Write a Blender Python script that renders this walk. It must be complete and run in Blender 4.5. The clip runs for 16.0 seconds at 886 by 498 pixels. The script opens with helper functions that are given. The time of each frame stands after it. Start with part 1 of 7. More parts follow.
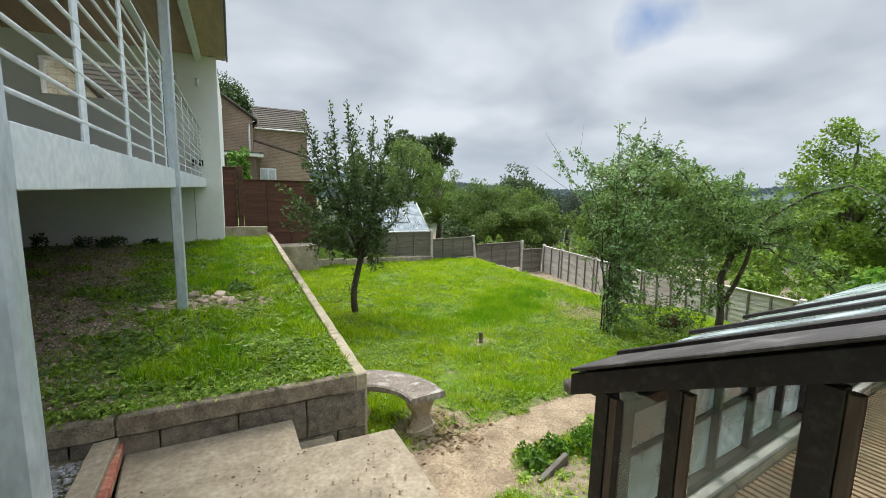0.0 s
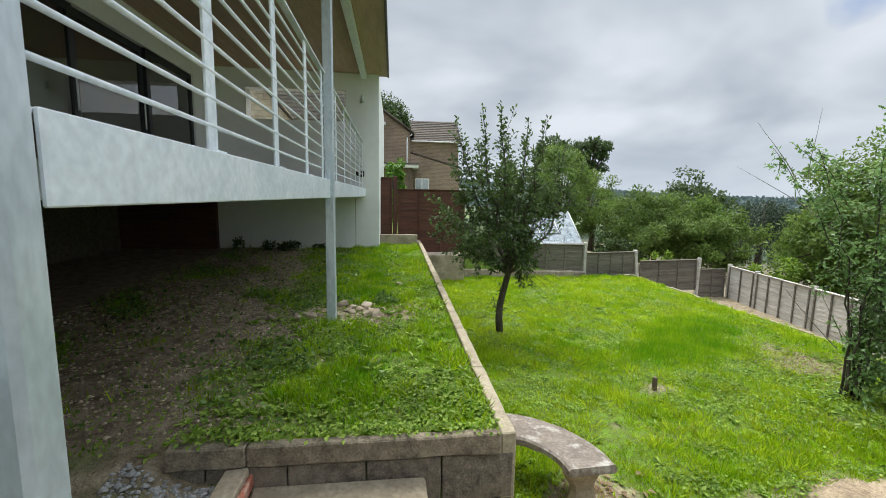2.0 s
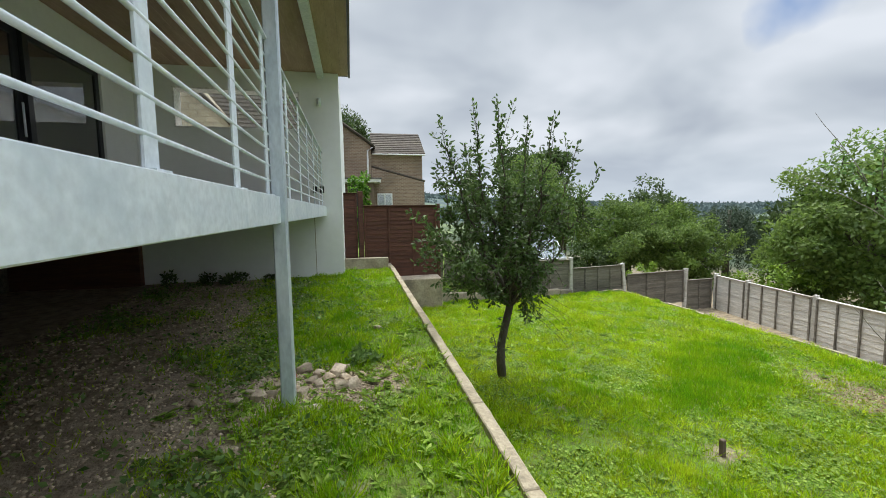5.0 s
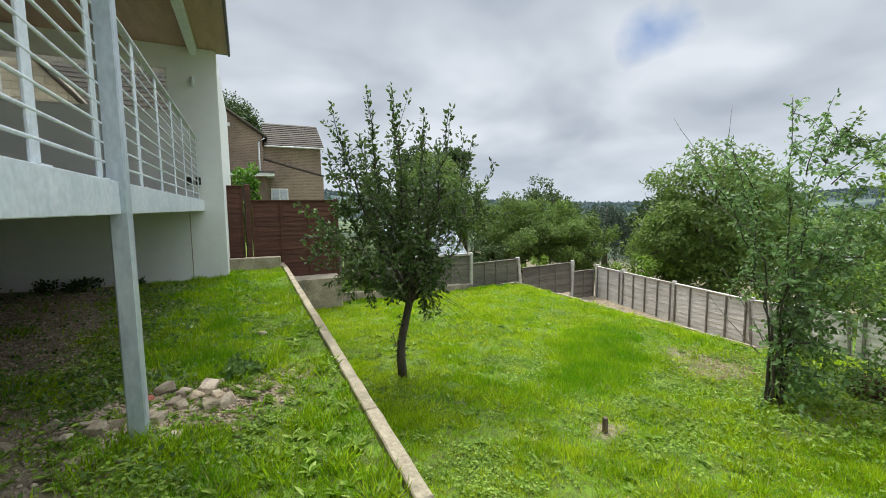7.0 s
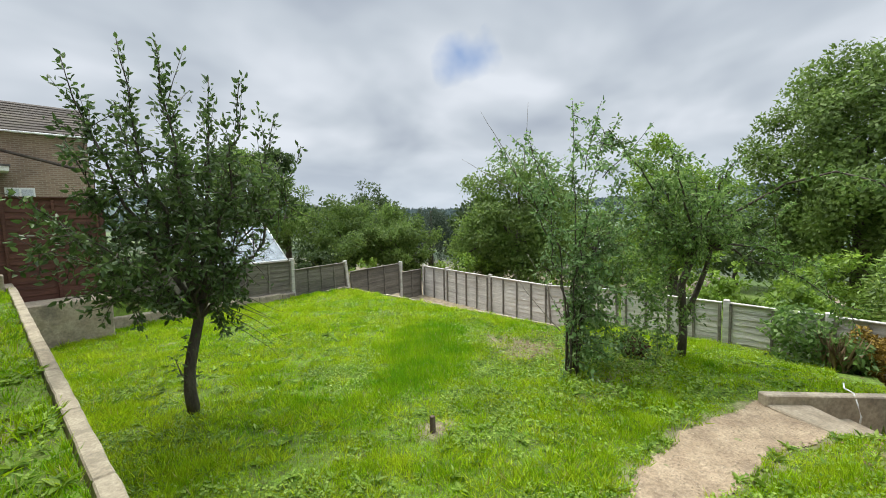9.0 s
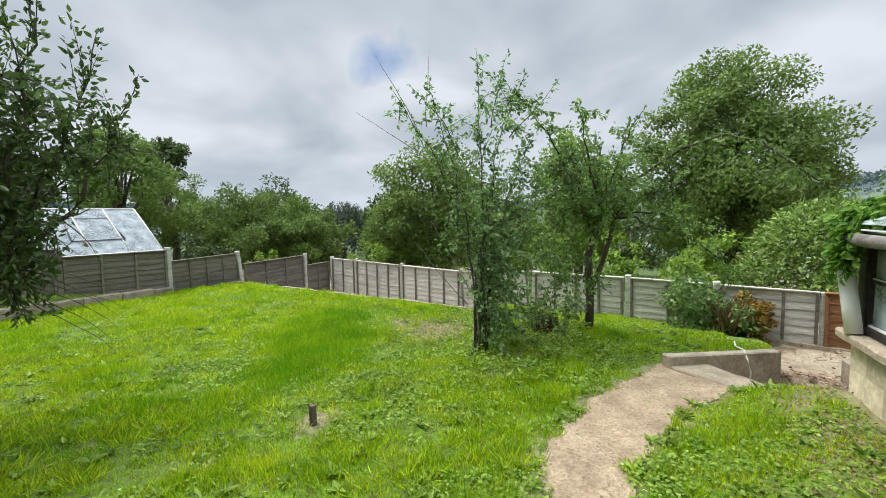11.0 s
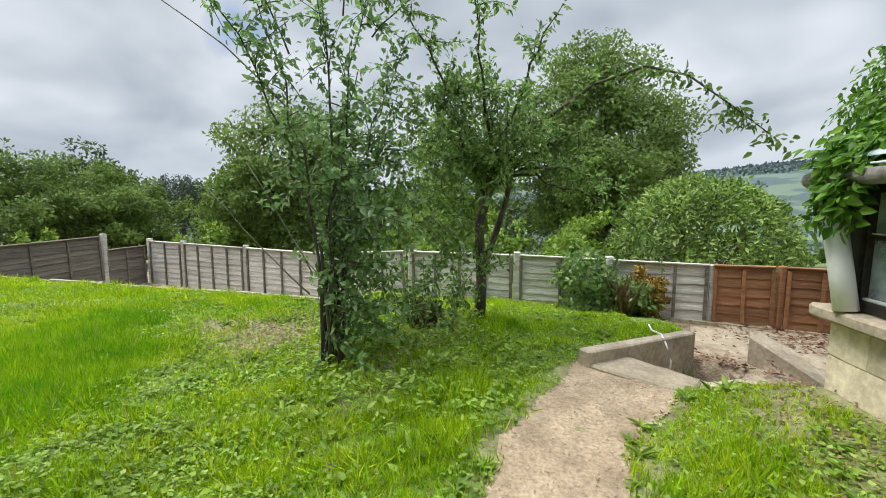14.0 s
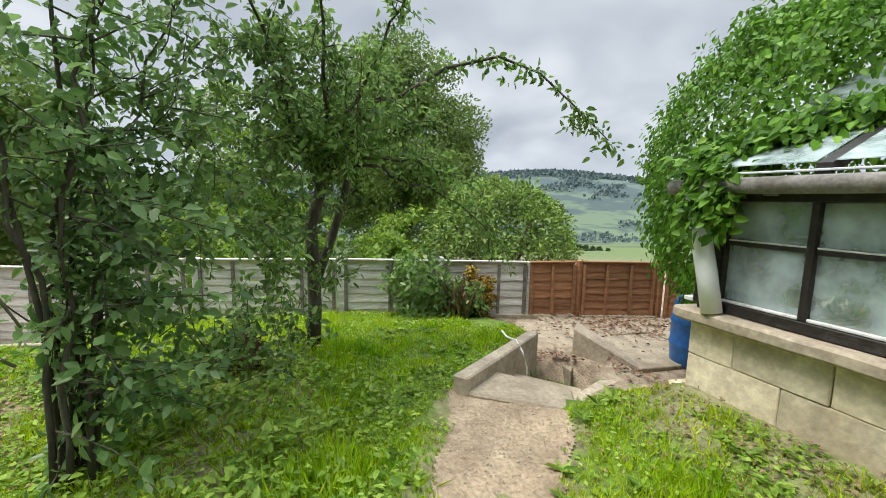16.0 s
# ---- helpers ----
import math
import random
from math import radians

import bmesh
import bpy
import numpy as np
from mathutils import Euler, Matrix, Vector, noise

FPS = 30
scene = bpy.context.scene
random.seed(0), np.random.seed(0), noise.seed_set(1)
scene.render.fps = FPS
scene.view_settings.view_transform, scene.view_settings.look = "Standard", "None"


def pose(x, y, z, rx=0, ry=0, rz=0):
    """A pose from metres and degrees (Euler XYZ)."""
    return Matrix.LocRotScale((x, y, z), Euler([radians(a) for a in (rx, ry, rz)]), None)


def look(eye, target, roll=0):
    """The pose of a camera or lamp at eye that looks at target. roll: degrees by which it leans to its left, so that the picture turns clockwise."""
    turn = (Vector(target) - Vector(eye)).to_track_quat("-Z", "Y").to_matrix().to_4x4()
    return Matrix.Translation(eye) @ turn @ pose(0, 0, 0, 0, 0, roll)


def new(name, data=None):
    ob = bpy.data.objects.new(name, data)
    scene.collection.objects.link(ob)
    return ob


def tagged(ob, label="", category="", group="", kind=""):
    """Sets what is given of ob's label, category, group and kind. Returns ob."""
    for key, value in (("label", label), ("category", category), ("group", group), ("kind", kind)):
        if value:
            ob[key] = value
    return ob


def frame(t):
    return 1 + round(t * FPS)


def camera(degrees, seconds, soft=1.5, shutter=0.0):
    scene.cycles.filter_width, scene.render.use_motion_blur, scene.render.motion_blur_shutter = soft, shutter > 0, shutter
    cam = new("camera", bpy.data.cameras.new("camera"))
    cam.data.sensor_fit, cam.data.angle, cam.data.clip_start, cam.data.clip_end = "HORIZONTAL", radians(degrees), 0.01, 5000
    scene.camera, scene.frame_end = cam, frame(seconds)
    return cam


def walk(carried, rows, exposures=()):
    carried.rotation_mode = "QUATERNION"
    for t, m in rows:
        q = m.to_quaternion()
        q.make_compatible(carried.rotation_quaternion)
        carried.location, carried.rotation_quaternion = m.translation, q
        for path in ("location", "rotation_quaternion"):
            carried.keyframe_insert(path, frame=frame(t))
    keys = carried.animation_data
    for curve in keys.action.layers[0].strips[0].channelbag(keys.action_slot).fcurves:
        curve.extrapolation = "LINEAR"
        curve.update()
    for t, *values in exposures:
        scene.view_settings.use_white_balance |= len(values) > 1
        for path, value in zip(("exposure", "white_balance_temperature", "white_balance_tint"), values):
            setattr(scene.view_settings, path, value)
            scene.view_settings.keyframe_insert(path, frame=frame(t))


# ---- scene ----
cam = camera(94.0, 16.0, soft=0.95)
PATH = [
    (0, look((-0.841, -2.984, 2.205), (0.056, -1.217, 1.927), 1.3)),
    (0.5, look((-0.806, -2.844, 2.222), (-0.155, -0.972, 1.950), 1.5)),
    (1, look((-0.794, -2.704, 2.214), (-0.355, -0.770, 1.950), 1.4)),
    (1.5, look((-0.737, -2.485, 2.224), (-0.437, -0.525, 1.968), 1.1)),
    (2, look((-0.721, -2.310, 2.215), (-0.481, -0.341, 1.962), 1.0)),
    (2.5, look((-0.755, -2.071, 2.224), (-0.525, -0.099, 1.977), 0.8)),
    (3, look((-0.778, -1.869, 2.228), (-0.542, 0.103, 1.988), 0.4)),
    (5.3, look((-0.888, -0.920, 2.254), (-0.418, 1.015, 2.073), -0.8)),
    (5.5, look((-0.878, -0.907, 2.246), (-0.378, 1.022, 2.064), -0.8)),
    (6, look((-0.843, -0.867, 2.231), (-0.248, 1.033, 2.033), -0.8)),
    (6.5, look((-0.802, -0.850, 2.221), (-0.091, 1.007, 2.011), -0.6)),
    (7, look((-0.733, -0.819, 2.204), (0.125, 0.977, 2.003), -0.5)),
    (7.5, look((-0.669, -0.767, 2.171), (0.356, 0.941, 1.993), -0.5)),
    (8, look((-0.576, -0.628, 2.061), (0.621, 0.968, 1.904), -0.8)),
    (8.5, look((-0.485, -0.547, 2.065), (0.873, 0.913, 1.903), -0.9)),
    (9, look((-0.329, -0.554, 2.026), (1.163, 0.765, 1.849), -1.0)),
    (9.5, look((-0.200, -0.554, 1.974), (1.389, 0.644, 1.780), -1.0)),
    (9.7, look((-0.168, -0.564, 1.955), (1.455, 0.586, 1.750), -0.8)),
    (11.8, look((0.584, -0.309, 1.381), (2.317, 0.677, 1.217), -0.7)),
    (12, look((0.666, -0.299, 1.364), (2.398, 0.686, 1.190), -0.4)),
    (12.5, look((0.937, -0.228, 1.252), (2.689, 0.719, 1.066), -0.1)),
    (13, look((1.162, -0.096, 1.232), (2.961, 0.756, 1.032), 0.2)),
    (13.5, look((1.443, 0.018, 1.258), (3.307, 0.708, 1.040), 0.2)),
    (13.8, look((1.599, 0.039, 1.237), (3.502, 0.607, 1.004), 0.3)),
    (14, look((1.716, 0.061, 1.223), (3.649, 0.522, 0.995), 0.4)),
    (14.5, look((1.988, 0.093, 1.234), (3.964, 0.277, 0.994), 0.9)),
    (15, look((2.185, 0.166, 1.214), (4.168, 0.093, 0.966), 1.4)),
    (15.5, look((2.371, 0.344, 1.261), (4.331, 0.027, 1.021), 1.8)),
    (16, look((2.480, 0.527, 1.234), (4.395, 0.003, 1.001), 2.0)),
]
walk(cam, PATH)

# ---- light ----
SUN_EL, SUN_AZ = 66.0, 4.0
world = bpy.data.worlds.new("sky")
scene.world = world
world.use_nodes = True


def sky_nodes(nt):
    n, l = nt.nodes, nt.links
    n.clear()
    out = n.new("ShaderNodeOutputWorld")
    back = n.new("ShaderNodeBackground")
    back.inputs["Strength"].default_value = 0.1
    sky = n.new("ShaderNodeTexSky")
    sky.sky_type, sky.sun_disc = "NISHITA", False
    sky.sun_elevation, sky.sun_rotation = radians(SUN_EL), radians(SUN_AZ)
    tc = n.new("ShaderNodeTexCoord")
    sep = n.new("ShaderNodeSeparateXYZ")
    l.new(tc.outputs["Generated"], sep.inputs[0])
    # cloud deck: the direction laid onto a flat layer overhead
    lift = n.new("ShaderNodeMath"); lift.operation = "ADD"; lift.inputs[1].default_value = 0.32
    l.new(sep.outputs["Z"], lift.inputs[0])
    top = n.new("ShaderNodeMath"); top.operation = "MAXIMUM"; top.inputs[1].default_value = 0.05
    l.new(lift.outputs[0], top.inputs[0])
    dx = n.new("ShaderNodeMath"); dx.operation = "DIVIDE"
    dy = n.new("ShaderNodeMath"); dy.operation = "DIVIDE"
    l.new(sep.outputs["X"], dx.inputs[0]); l.new(top.outputs[0], dx.inputs[1])
    l.new(sep.outputs["Y"], dy.inputs[0]); l.new(top.outputs[0], dy.inputs[1])
    com = n.new("ShaderNodeCombineXYZ")
    l.new(dx.outputs[0], com.inputs[0]); l.new(dy.outputs[0], com.inputs[1])
    big = n.new("ShaderNodeTexNoise")
    big.inputs["Scale"].default_value, big.inputs["Detail"].default_value, big.inputs["Roughness"].default_value = 1.7, 3.5, 0.48
    big.inputs["Distortion"].default_value = 0.25
    l.new(com.outputs[0], big.inputs["Vector"])
    ramp = n.new("ShaderNodeValToRGB")
    e = ramp.color_ramp.elements
    e[0].position, e[0].color = 0.30, (4.1, 4.65, 5.5, 1)
    e[1].position, e[1].color = 0.66, (7.7, 8.2, 8.9, 1)
    m = ramp.color_ramp.elements.new(0.48); m.color = (5.7, 6.3, 7.0, 1)
    l.new(big.outputs["Fac"], ramp.inputs[0])
    # brighter, paler air towards the horizon
    hz = n.new("ShaderNodeMapRange")
    hz.inputs["From Min"].default_value, hz.inputs["From Max"].default_value = 0.0, 0.16
    hz.inputs["To Min"].default_value, hz.inputs["To Max"].default_value = 0.75, 0.0
    l.new(sep.outputs["Z"], hz.inputs["Value"])
    haze = n.new("ShaderNodeMix"); haze.data_type = "RGBA"
    l.new(hz.outputs[0], haze.inputs[0]); l.new(ramp.outputs[0], haze.inputs[6])
    haze.inputs[7].default_value = (6.3, 7.1, 8.0, 1)
    # one gap in the cloud where blue shows
    gap = n.new("ShaderNodeVectorMath"); gap.operation = "DISTANCE"
    wob = n.new("ShaderNodeTexNoise"); wob.inputs["Scale"].default_value = 5.0; wob.inputs["Detail"].default_value = 4
    l.new(tc.outputs["Generated"], wob.inputs["Vector"])
    l.new(tc.outputs["Generated"], gap.inputs[0]); gap.inputs[1].default_value = GAP
    ad = n.new("ShaderNodeMath"); ad.operation = "MULTIPLY_ADD"; ad.inputs[1].default_value = 0.26
    l.new(wob.outputs["Fac"], ad.inputs[0]); l.new(gap.outputs["Value"], ad.inputs[2])
    gm = n.new("ShaderNodeMapRange")
    gm.inputs["From Min"].default_value, gm.inputs["From Max"].default_value = 0.145, 0.215
    gm.inputs["To Min"].default_value, gm.inputs["To Max"].default_value = 0.95, 0.0
    l.new(ad.outputs[0], gm.inputs["Value"])
    mix = n.new("ShaderNodeMix"); mix.data_type = "RGBA"
    l.new(gm.outputs[0], mix.inputs[0]); l.new(haze.outputs[2], mix.inputs[6]); 
    tint = n.new("ShaderNodeMix"); tint.data_type = "RGBA"; tint.inputs[0].default_value = 0.75
    l.new(sky.outputs[0], tint.inputs[6]); tint.inputs[7].default_value = (2.1, 3.6, 6.8, 1)
    l.new(tint.outputs[2], mix.inputs[7])
    # thin cloud with the sun behind it: the overcast sky brightens towards the zenith
    zen = n.new("ShaderNodeMapRange"); zen.interpolation_type = "SMOOTHSTEP"
    zen.inputs["From Min"].default_value, zen.inputs["From Max"].default_value = 0.42, 0.95
    zen.inputs["To Min"].default_value, zen.inputs["To Max"].default_value = 1.0, 3.6
    l.new(sep.outputs["Z"], zen.inputs["Value"])
    glow = n.new("ShaderNodeVectorMath"); glow.operation = "SCALE"
    l.new(mix.outputs[2], glow.inputs[0]); l.new(zen.outputs[0], glow.inputs["Scale"])
    l.new(glow.outputs[0], back.inputs["Color"])
    l.new(back.outputs[0], out.inputs[0])


GAP = Vector((0.741, 0.584, 0.331))
sky_nodes(world.node_tree)
sun = new("sun", bpy.data.lights.new("sun", "SUN"))
sun.data.energy, sun.data.angle, sun.data.color = 3.5, radians(24), (1.0, 0.95, 0.87)
sun.matrix_world = look((0, 0, 20), (0.0 - 20 * math.sin(radians(SUN_AZ)) / math.tan(radians(SUN_EL)), -20 * math.cos(radians(SUN_AZ)) / math.tan(radians(SUN_EL)), 0))


# ---- materials ----
def material(name, c1, c2, scale=8.0, rough=0.8, bump=0.3, metal=0.0, c3=None, s3=1.2, f3=0.5, jitter=0.0, stretch=(1, 1, 1), spread=0.15, fine=6.0, depth=0.01, island=False, amp=0.21):
    """Two scales of noise between c1 and c2, stains of c3, relief from the finer noise."""
    m = bpy.data.materials.new(name)
    m.use_nodes = True
    n, l = m.node_tree.nodes, m.node_tree.links
    b = n["Principled BSDF"]
    tc = n.new("ShaderNodeTexCoord")
    mp = n.new("ShaderNodeMapping"); mp.inputs["Scale"].default_value = stretch
    l.new(tc.outputs["Object"], mp.inputs["Vector"])
    vec = mp.outputs[0]
    info = n.new("ShaderNodeObjectInfo")
    if jitter:
        off = n.new("ShaderNodeVectorMath"); off.operation = "MULTIPLY_ADD"
        sc = n.new("ShaderNodeCombineXYZ")
        for i in range(3):
            l.new(info.outputs["Random"], sc.inputs[i])
        l.new(sc.outputs[0], off.inputs[0]); off.inputs[1].default_value = (31, 17, 23)
        l.new(vec, off.inputs[2])
        vec = off.outputs[0]
    a = n.new("ShaderNodeTexNoise"); a.inputs["Scale"].default_value = scale; a.inputs["Detail"].default_value = 6; a.inputs["Roughness"].default_value = 0.62
    f = n.new("ShaderNodeTexNoise"); f.inputs["Scale"].default_value = scale * fine; f.inputs["Detail"].default_value = 4
    l.new(vec, a.inputs["Vector"]); l.new(vec, f.inputs["Vector"])
    r = n.new("ShaderNodeMapRange"); r.inputs["From Min"].default_value, r.inputs["From Max"].default_value = 0.5 - spread, 0.5 + spread
    l.new(a.outputs["Fac"], r.inputs["Value"])
    mx = n.new("ShaderNodeMix"); mx.data_type = "RGBA"
    mx.inputs[6].default_value, mx.inputs[7].default_value = (*c1, 1), (*c2, 1)
    l.new(r.outputs[0], mx.inputs[0])
    col = mx.outputs[2]
    g = n.new("ShaderNodeMapRange"); g.inputs["From Min"].default_value, g.inputs["From Max"].default_value = 0.3, 0.7
    g.inputs["To Min"].default_value, g.inputs["To Max"].default_value = 1 - amp, 1 + amp
    l.new(f.outputs["Fac"], g.inputs["Value"])
    mu = n.new("ShaderNodeVectorMath"); mu.operation = "SCALE"
    l.new(col, mu.inputs[0]); l.new(g.outputs[0], mu.inputs["Scale"])
    col = mu.outputs[0]
    if c3:
        s = n.new("ShaderNodeTexNoise"); s.inputs["Scale"].default_value = s3; s.inputs["Detail"].default_value = 5; s.inputs["Roughness"].default_value = 0.7
        l.new(vec, s.inputs["Vector"])
        sr = n.new("ShaderNodeMapRange"); sr.inputs["From Min"].default_value, sr.inputs["From Max"].default_value = 0.5, 0.66
        sr.inputs["To Max"].default_value = f3
        l.new(s.outputs["Fac"], sr.inputs["Value"])
        m3 = n.new("ShaderNodeMix"); m3.data_type = "RGBA"; m3.inputs[7].default_value = (*c3, 1)
        l.new(sr.outputs[0], m3.inputs[0]); l.new(col, m3.inputs[6])
        col = m3.outputs[2]
    if jitter or island:
        src = info.outputs["Random"]
        if island:
            geo = n.new("ShaderNodeNewGeometry"); src = geo.outputs["Random Per Island"]
        j = n.new("ShaderNodeMapRange"); j.inputs["To Min"].default_value, j.inputs["To Max"].default_value = 1 - (jitter or 0.3), 1 + (jitter or 0.3)
        l.new(src, j.inputs["Value"])
        mj = n.new("ShaderNodeVectorMath"); mj.operation = "SCALE"
        l.new(col, mj.inputs[0]); l.new(j.outputs[0], mj.inputs["Scale"])
        col = mj.outputs[0]
    l.new(col, b.inputs["Base Color"])
    b.inputs["Roughness"].default_value, b.inputs["Metallic"].default_value = rough, metal
    if bump:
        bp = n.new("ShaderNodeBump"); bp.inputs["Strength"].default_value, bp.inputs["Distance"].default_value = bump, depth
        hsum = n.new("ShaderNodeMath"); hsum.operation = "MULTIPLY_ADD"; hsum.inputs[1].default_value = 0.5
        l.new(f.outputs["Fac"], hsum.inputs[0]); l.new(a.outputs["Fac"], hsum.inputs[2])
        l.new(hsum.outputs[0], bp.inputs["Height"]); l.new(bp.outputs[0], b.inputs["Normal"])
    return m


def leafy(name, dark, light, trans=0.35, rough=0.5, tip=None, gloss=0.5):
    """Leaves: each island its own green, light passing through."""
    m = bpy.data.materials.new(name)
    m.use_nodes = True
    n, l = m.node_tree.nodes, m.node_tree.links
    b = n["Principled BSDF"]
    geo = n.new("ShaderNodeNewGeometry")
    ramp = n.new("ShaderNodeValToRGB")
    e = ramp.color_ramp.elements
    e[0].color, e[1].color = (*dark, 1), (*light, 1)
    if tip:
        k = e.new(0.93); k.color = (*light, 1)
        e[2].color = (*tip, 1)
    l.new(geo.outputs["Random Per Island"], ramp.inputs[0])
    tc = n.new("ShaderNodeTexCoord")
    nz = n.new("ShaderNodeTexNoise"); nz.inputs["Scale"].default_value = 1.3; nz.inputs["Detail"].default_value = 3
    l.new(tc.outputs["Object"], nz.inputs["Vector"])
    g = n.new("ShaderNodeMapRange"); g.inputs["From Min"].default_value, g.inputs["From Max"].default_value = 0.3, 0.7
    g.inputs["To Min"].default_value, g.inputs["To Max"].default_value = 0.72, 1.28
    l.new(nz.outputs["Fac"], g.inputs["Value"])
    mu = n.new("ShaderNodeVectorMath"); mu.operation = "SCALE"
    l.new(ramp.outputs[0], mu.inputs[0]); l.new(g.outputs[0], mu.inputs["Scale"])
    l.new(mu.outputs[0], b.inputs["Base Color"])
    b.inputs["Roughness"].default_value = rough
    b.inputs["Specular IOR Level"].default_value = gloss
    t = n.new("ShaderNodeBsdfTranslucent")
    l.new(mu.outputs[0], t.inputs["Color"])
    mix = n.new("ShaderNodeMixShader"); mix.inputs[0].default_value = trans
    l.new(b.outputs[0], mix.inputs[1]); l.new(t.outputs[0], mix.inputs[2])
    l.new(mix.outputs[0], n["Material Output"].inputs["Surface"])
    return m


def glassy(name, tint=(0.9, 0.95, 0.93), clear=0.6, rough=0.02, dirt=(0.5, 0.55, 0.5), dirty=0.1, ior=1.6):
    """Window glass: part clear, part mirror, with some grime."""
    m = bpy.data.materials.new(name)
    m.use_nodes = True
    n, l = m.node_tree.nodes, m.node_tree.links
    n.remove(n["Principled BSDF"])
    gl = n.new("ShaderNodeBsdfGlossy"); gl.inputs["Roughness"].default_value = rough
    tr = n.new("ShaderNodeBsdfTransparent"); tr.inputs["Color"].default_value = (*tint, 1)
    df = n.new("ShaderNodeBsdfDiffuse"); df.inputs["Color"].default_value = (*dirt, 1)
    fr = n.new("ShaderNodeFresnel"); fr.inputs["IOR"].default_value = ior
    ad = n.new("ShaderNodeMath"); ad.operation = "ADD"; ad.inputs[1].default_value = 1 - clear; ad.use_clamp = True
    l.new(fr.outputs[0], ad.inputs[0])
    m1 = n.new("ShaderNodeMixShader"); l.new(ad.outputs[0], m1.inputs[0]); l.new(tr.outputs[0], m1.inputs[1]); l.new(gl.outputs[0], m1.inputs[2])
    tc = n.new("ShaderNodeTexCoord")
    nz = n.new("ShaderNodeTexNoise"); nz.inputs["Scale"].default_value = 5; nz.inputs["Detail"].default_value = 5
    l.new(tc.outputs["Object"], nz.inputs["Vector"])
    g = n.new("ShaderNodeMapRange"); g.inputs["From Min"].default_value, g.inputs["From Max"].default_value = 0.35, 0.7
    g.inputs["To Min"].default_value, g.inputs["To Max"].default_value = dirty * 0.3, dirty * 1.7
    l.new(nz.outputs["Fac"], g.inputs["Value"])
    m2 = n.new("ShaderNodeMixShader"); l.new(g.outputs[0], m2.inputs[0]); l.new(m1.outputs[0], m2.inputs[1]); l.new(df.outputs[0], m2.inputs[2])
    l.new(m2.outputs[0], n["Material Output"].inputs["Surface"])
    return m


galv = material("galvanised_steel", (0.73, 0.795, 0.84), (0.84, 0.885, 0.915), 5.0, 0.40, 0.02, 0.15, (0.60, 0.685, 0.735), 2.6, 0.6, spread=0.2, amp=0.10)
galv_post = material("dull_galvanised_steel", (0.44, 0.505, 0.555), (0.62, 0.68, 0.725), 7.0, 0.38, 0.03, 0.25, (0.68, 0.73, 0.76), 3.5, 0.5, spread=0.2, amp=0.12, stretch=(1, 1, 0.4))
render_white = material("white_render", (0.84, 0.845, 0.825), (0.87, 0.875, 0.855), 1.5, 0.85, 0.03, c3=(0.82, 0.82, 0.79), s3=0.7, f3=0.2, amp=0.02)
soffit_wood = material("soffit_boards", (0.40, 0.28, 0.20), (0.48, 0.345, 0.255), 3.0, 0.7, 0.05, stretch=(3, 0.5, 1), amp=0.08)
roof_edge = material("roof_edge_metal", (0.05, 0.045, 0.045), (0.08, 0.07, 0.065), 4.0, 0.5, 0.05)
black_frame = material("black_window_frame", (0.012, 0.013, 0.015), (0.02, 0.021, 0.024), 5.0, 0.4, 0.02)
white_paint = material("white_paint", (0.74, 0.74, 0.72), (0.82, 0.82, 0.80), 4.0, 0.5, 0.05, c3=(0.55, 0.55, 0.52), s3=3, f3=0.4)
concrete = material("weathered_concrete", (0.31, 0.255, 0.185), (0.44, 0.375, 0.28), 5.0, 0.9, 0.5, c3=(0.14, 0.125, 0.10), s3=2.2, f3=0.7, jitter=0.1)
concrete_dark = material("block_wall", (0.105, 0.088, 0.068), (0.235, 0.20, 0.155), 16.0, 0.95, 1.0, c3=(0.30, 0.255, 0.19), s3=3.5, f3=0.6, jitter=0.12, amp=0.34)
concrete_pale = material("pale_concrete", (0.27, 0.222, 0.155), (0.385, 0.325, 0.235), 6.0, 0.92, 0.6, c3=(0.19, 0.155, 0.11), s3=2.6, f3=0.6, jitter=0.06, amp=0.2)
coping_mat = material("stained_coping", (0.135, 0.11, 0.08), (0.30, 0.25, 0.18), 11.0, 0.95, 0.9, c3=(0.40, 0.345, 0.25), s3=7.0, f3=0.6, jitter=0.08, amp=0.32)
kerb_mat = material("kerb_concrete", (0.31, 0.265, 0.185), (0.43, 0.375, 0.265), 9.0, 0.9, 0.7, c3=(0.20, 0.18, 0.125), s3=4.0, f3=0.7, jitter=0.1)
brick_mat = material("red_brick", (0.33, 0.10, 0.06), (0.42, 0.16, 0.10), 9.0, 0.9, 0.5, c3=(0.48, 0.40, 0.31), s3=5.0, f3=0.8, jitter=0.2)
grey_wood = material("weathered_grey_timber", (0.48, 0.455, 0.41), (0.66, 0.635, 0.58), 3.0, 0.9, 0.5, c3=(0.30, 0.26, 0.21), s3=1.2, f3=0.6, jitter=0.12, stretch=(0.6, 0.6, 8))
grey_dark = material("darker_grey_timber", (0.13, 0.115, 0.092), (0.21, 0.19, 0.155), 3.0, 0.9, 0.5, c3=(0.08, 0.07, 0.055), s3=1.2, f3=0.7, jitter=0.16, stretch=(0.6, 0.6, 8))
brown_wood = material("dark_brown_stained_timber", (0.085, 0.032, 0.020), (0.13, 0.052, 0.032), 3.0, 0.8, 0.4, c3=(0.055, 0.024, 0.017), s3=1.0, f3=0.6, jitter=0.14, stretch=(0.6, 0.6, 8))
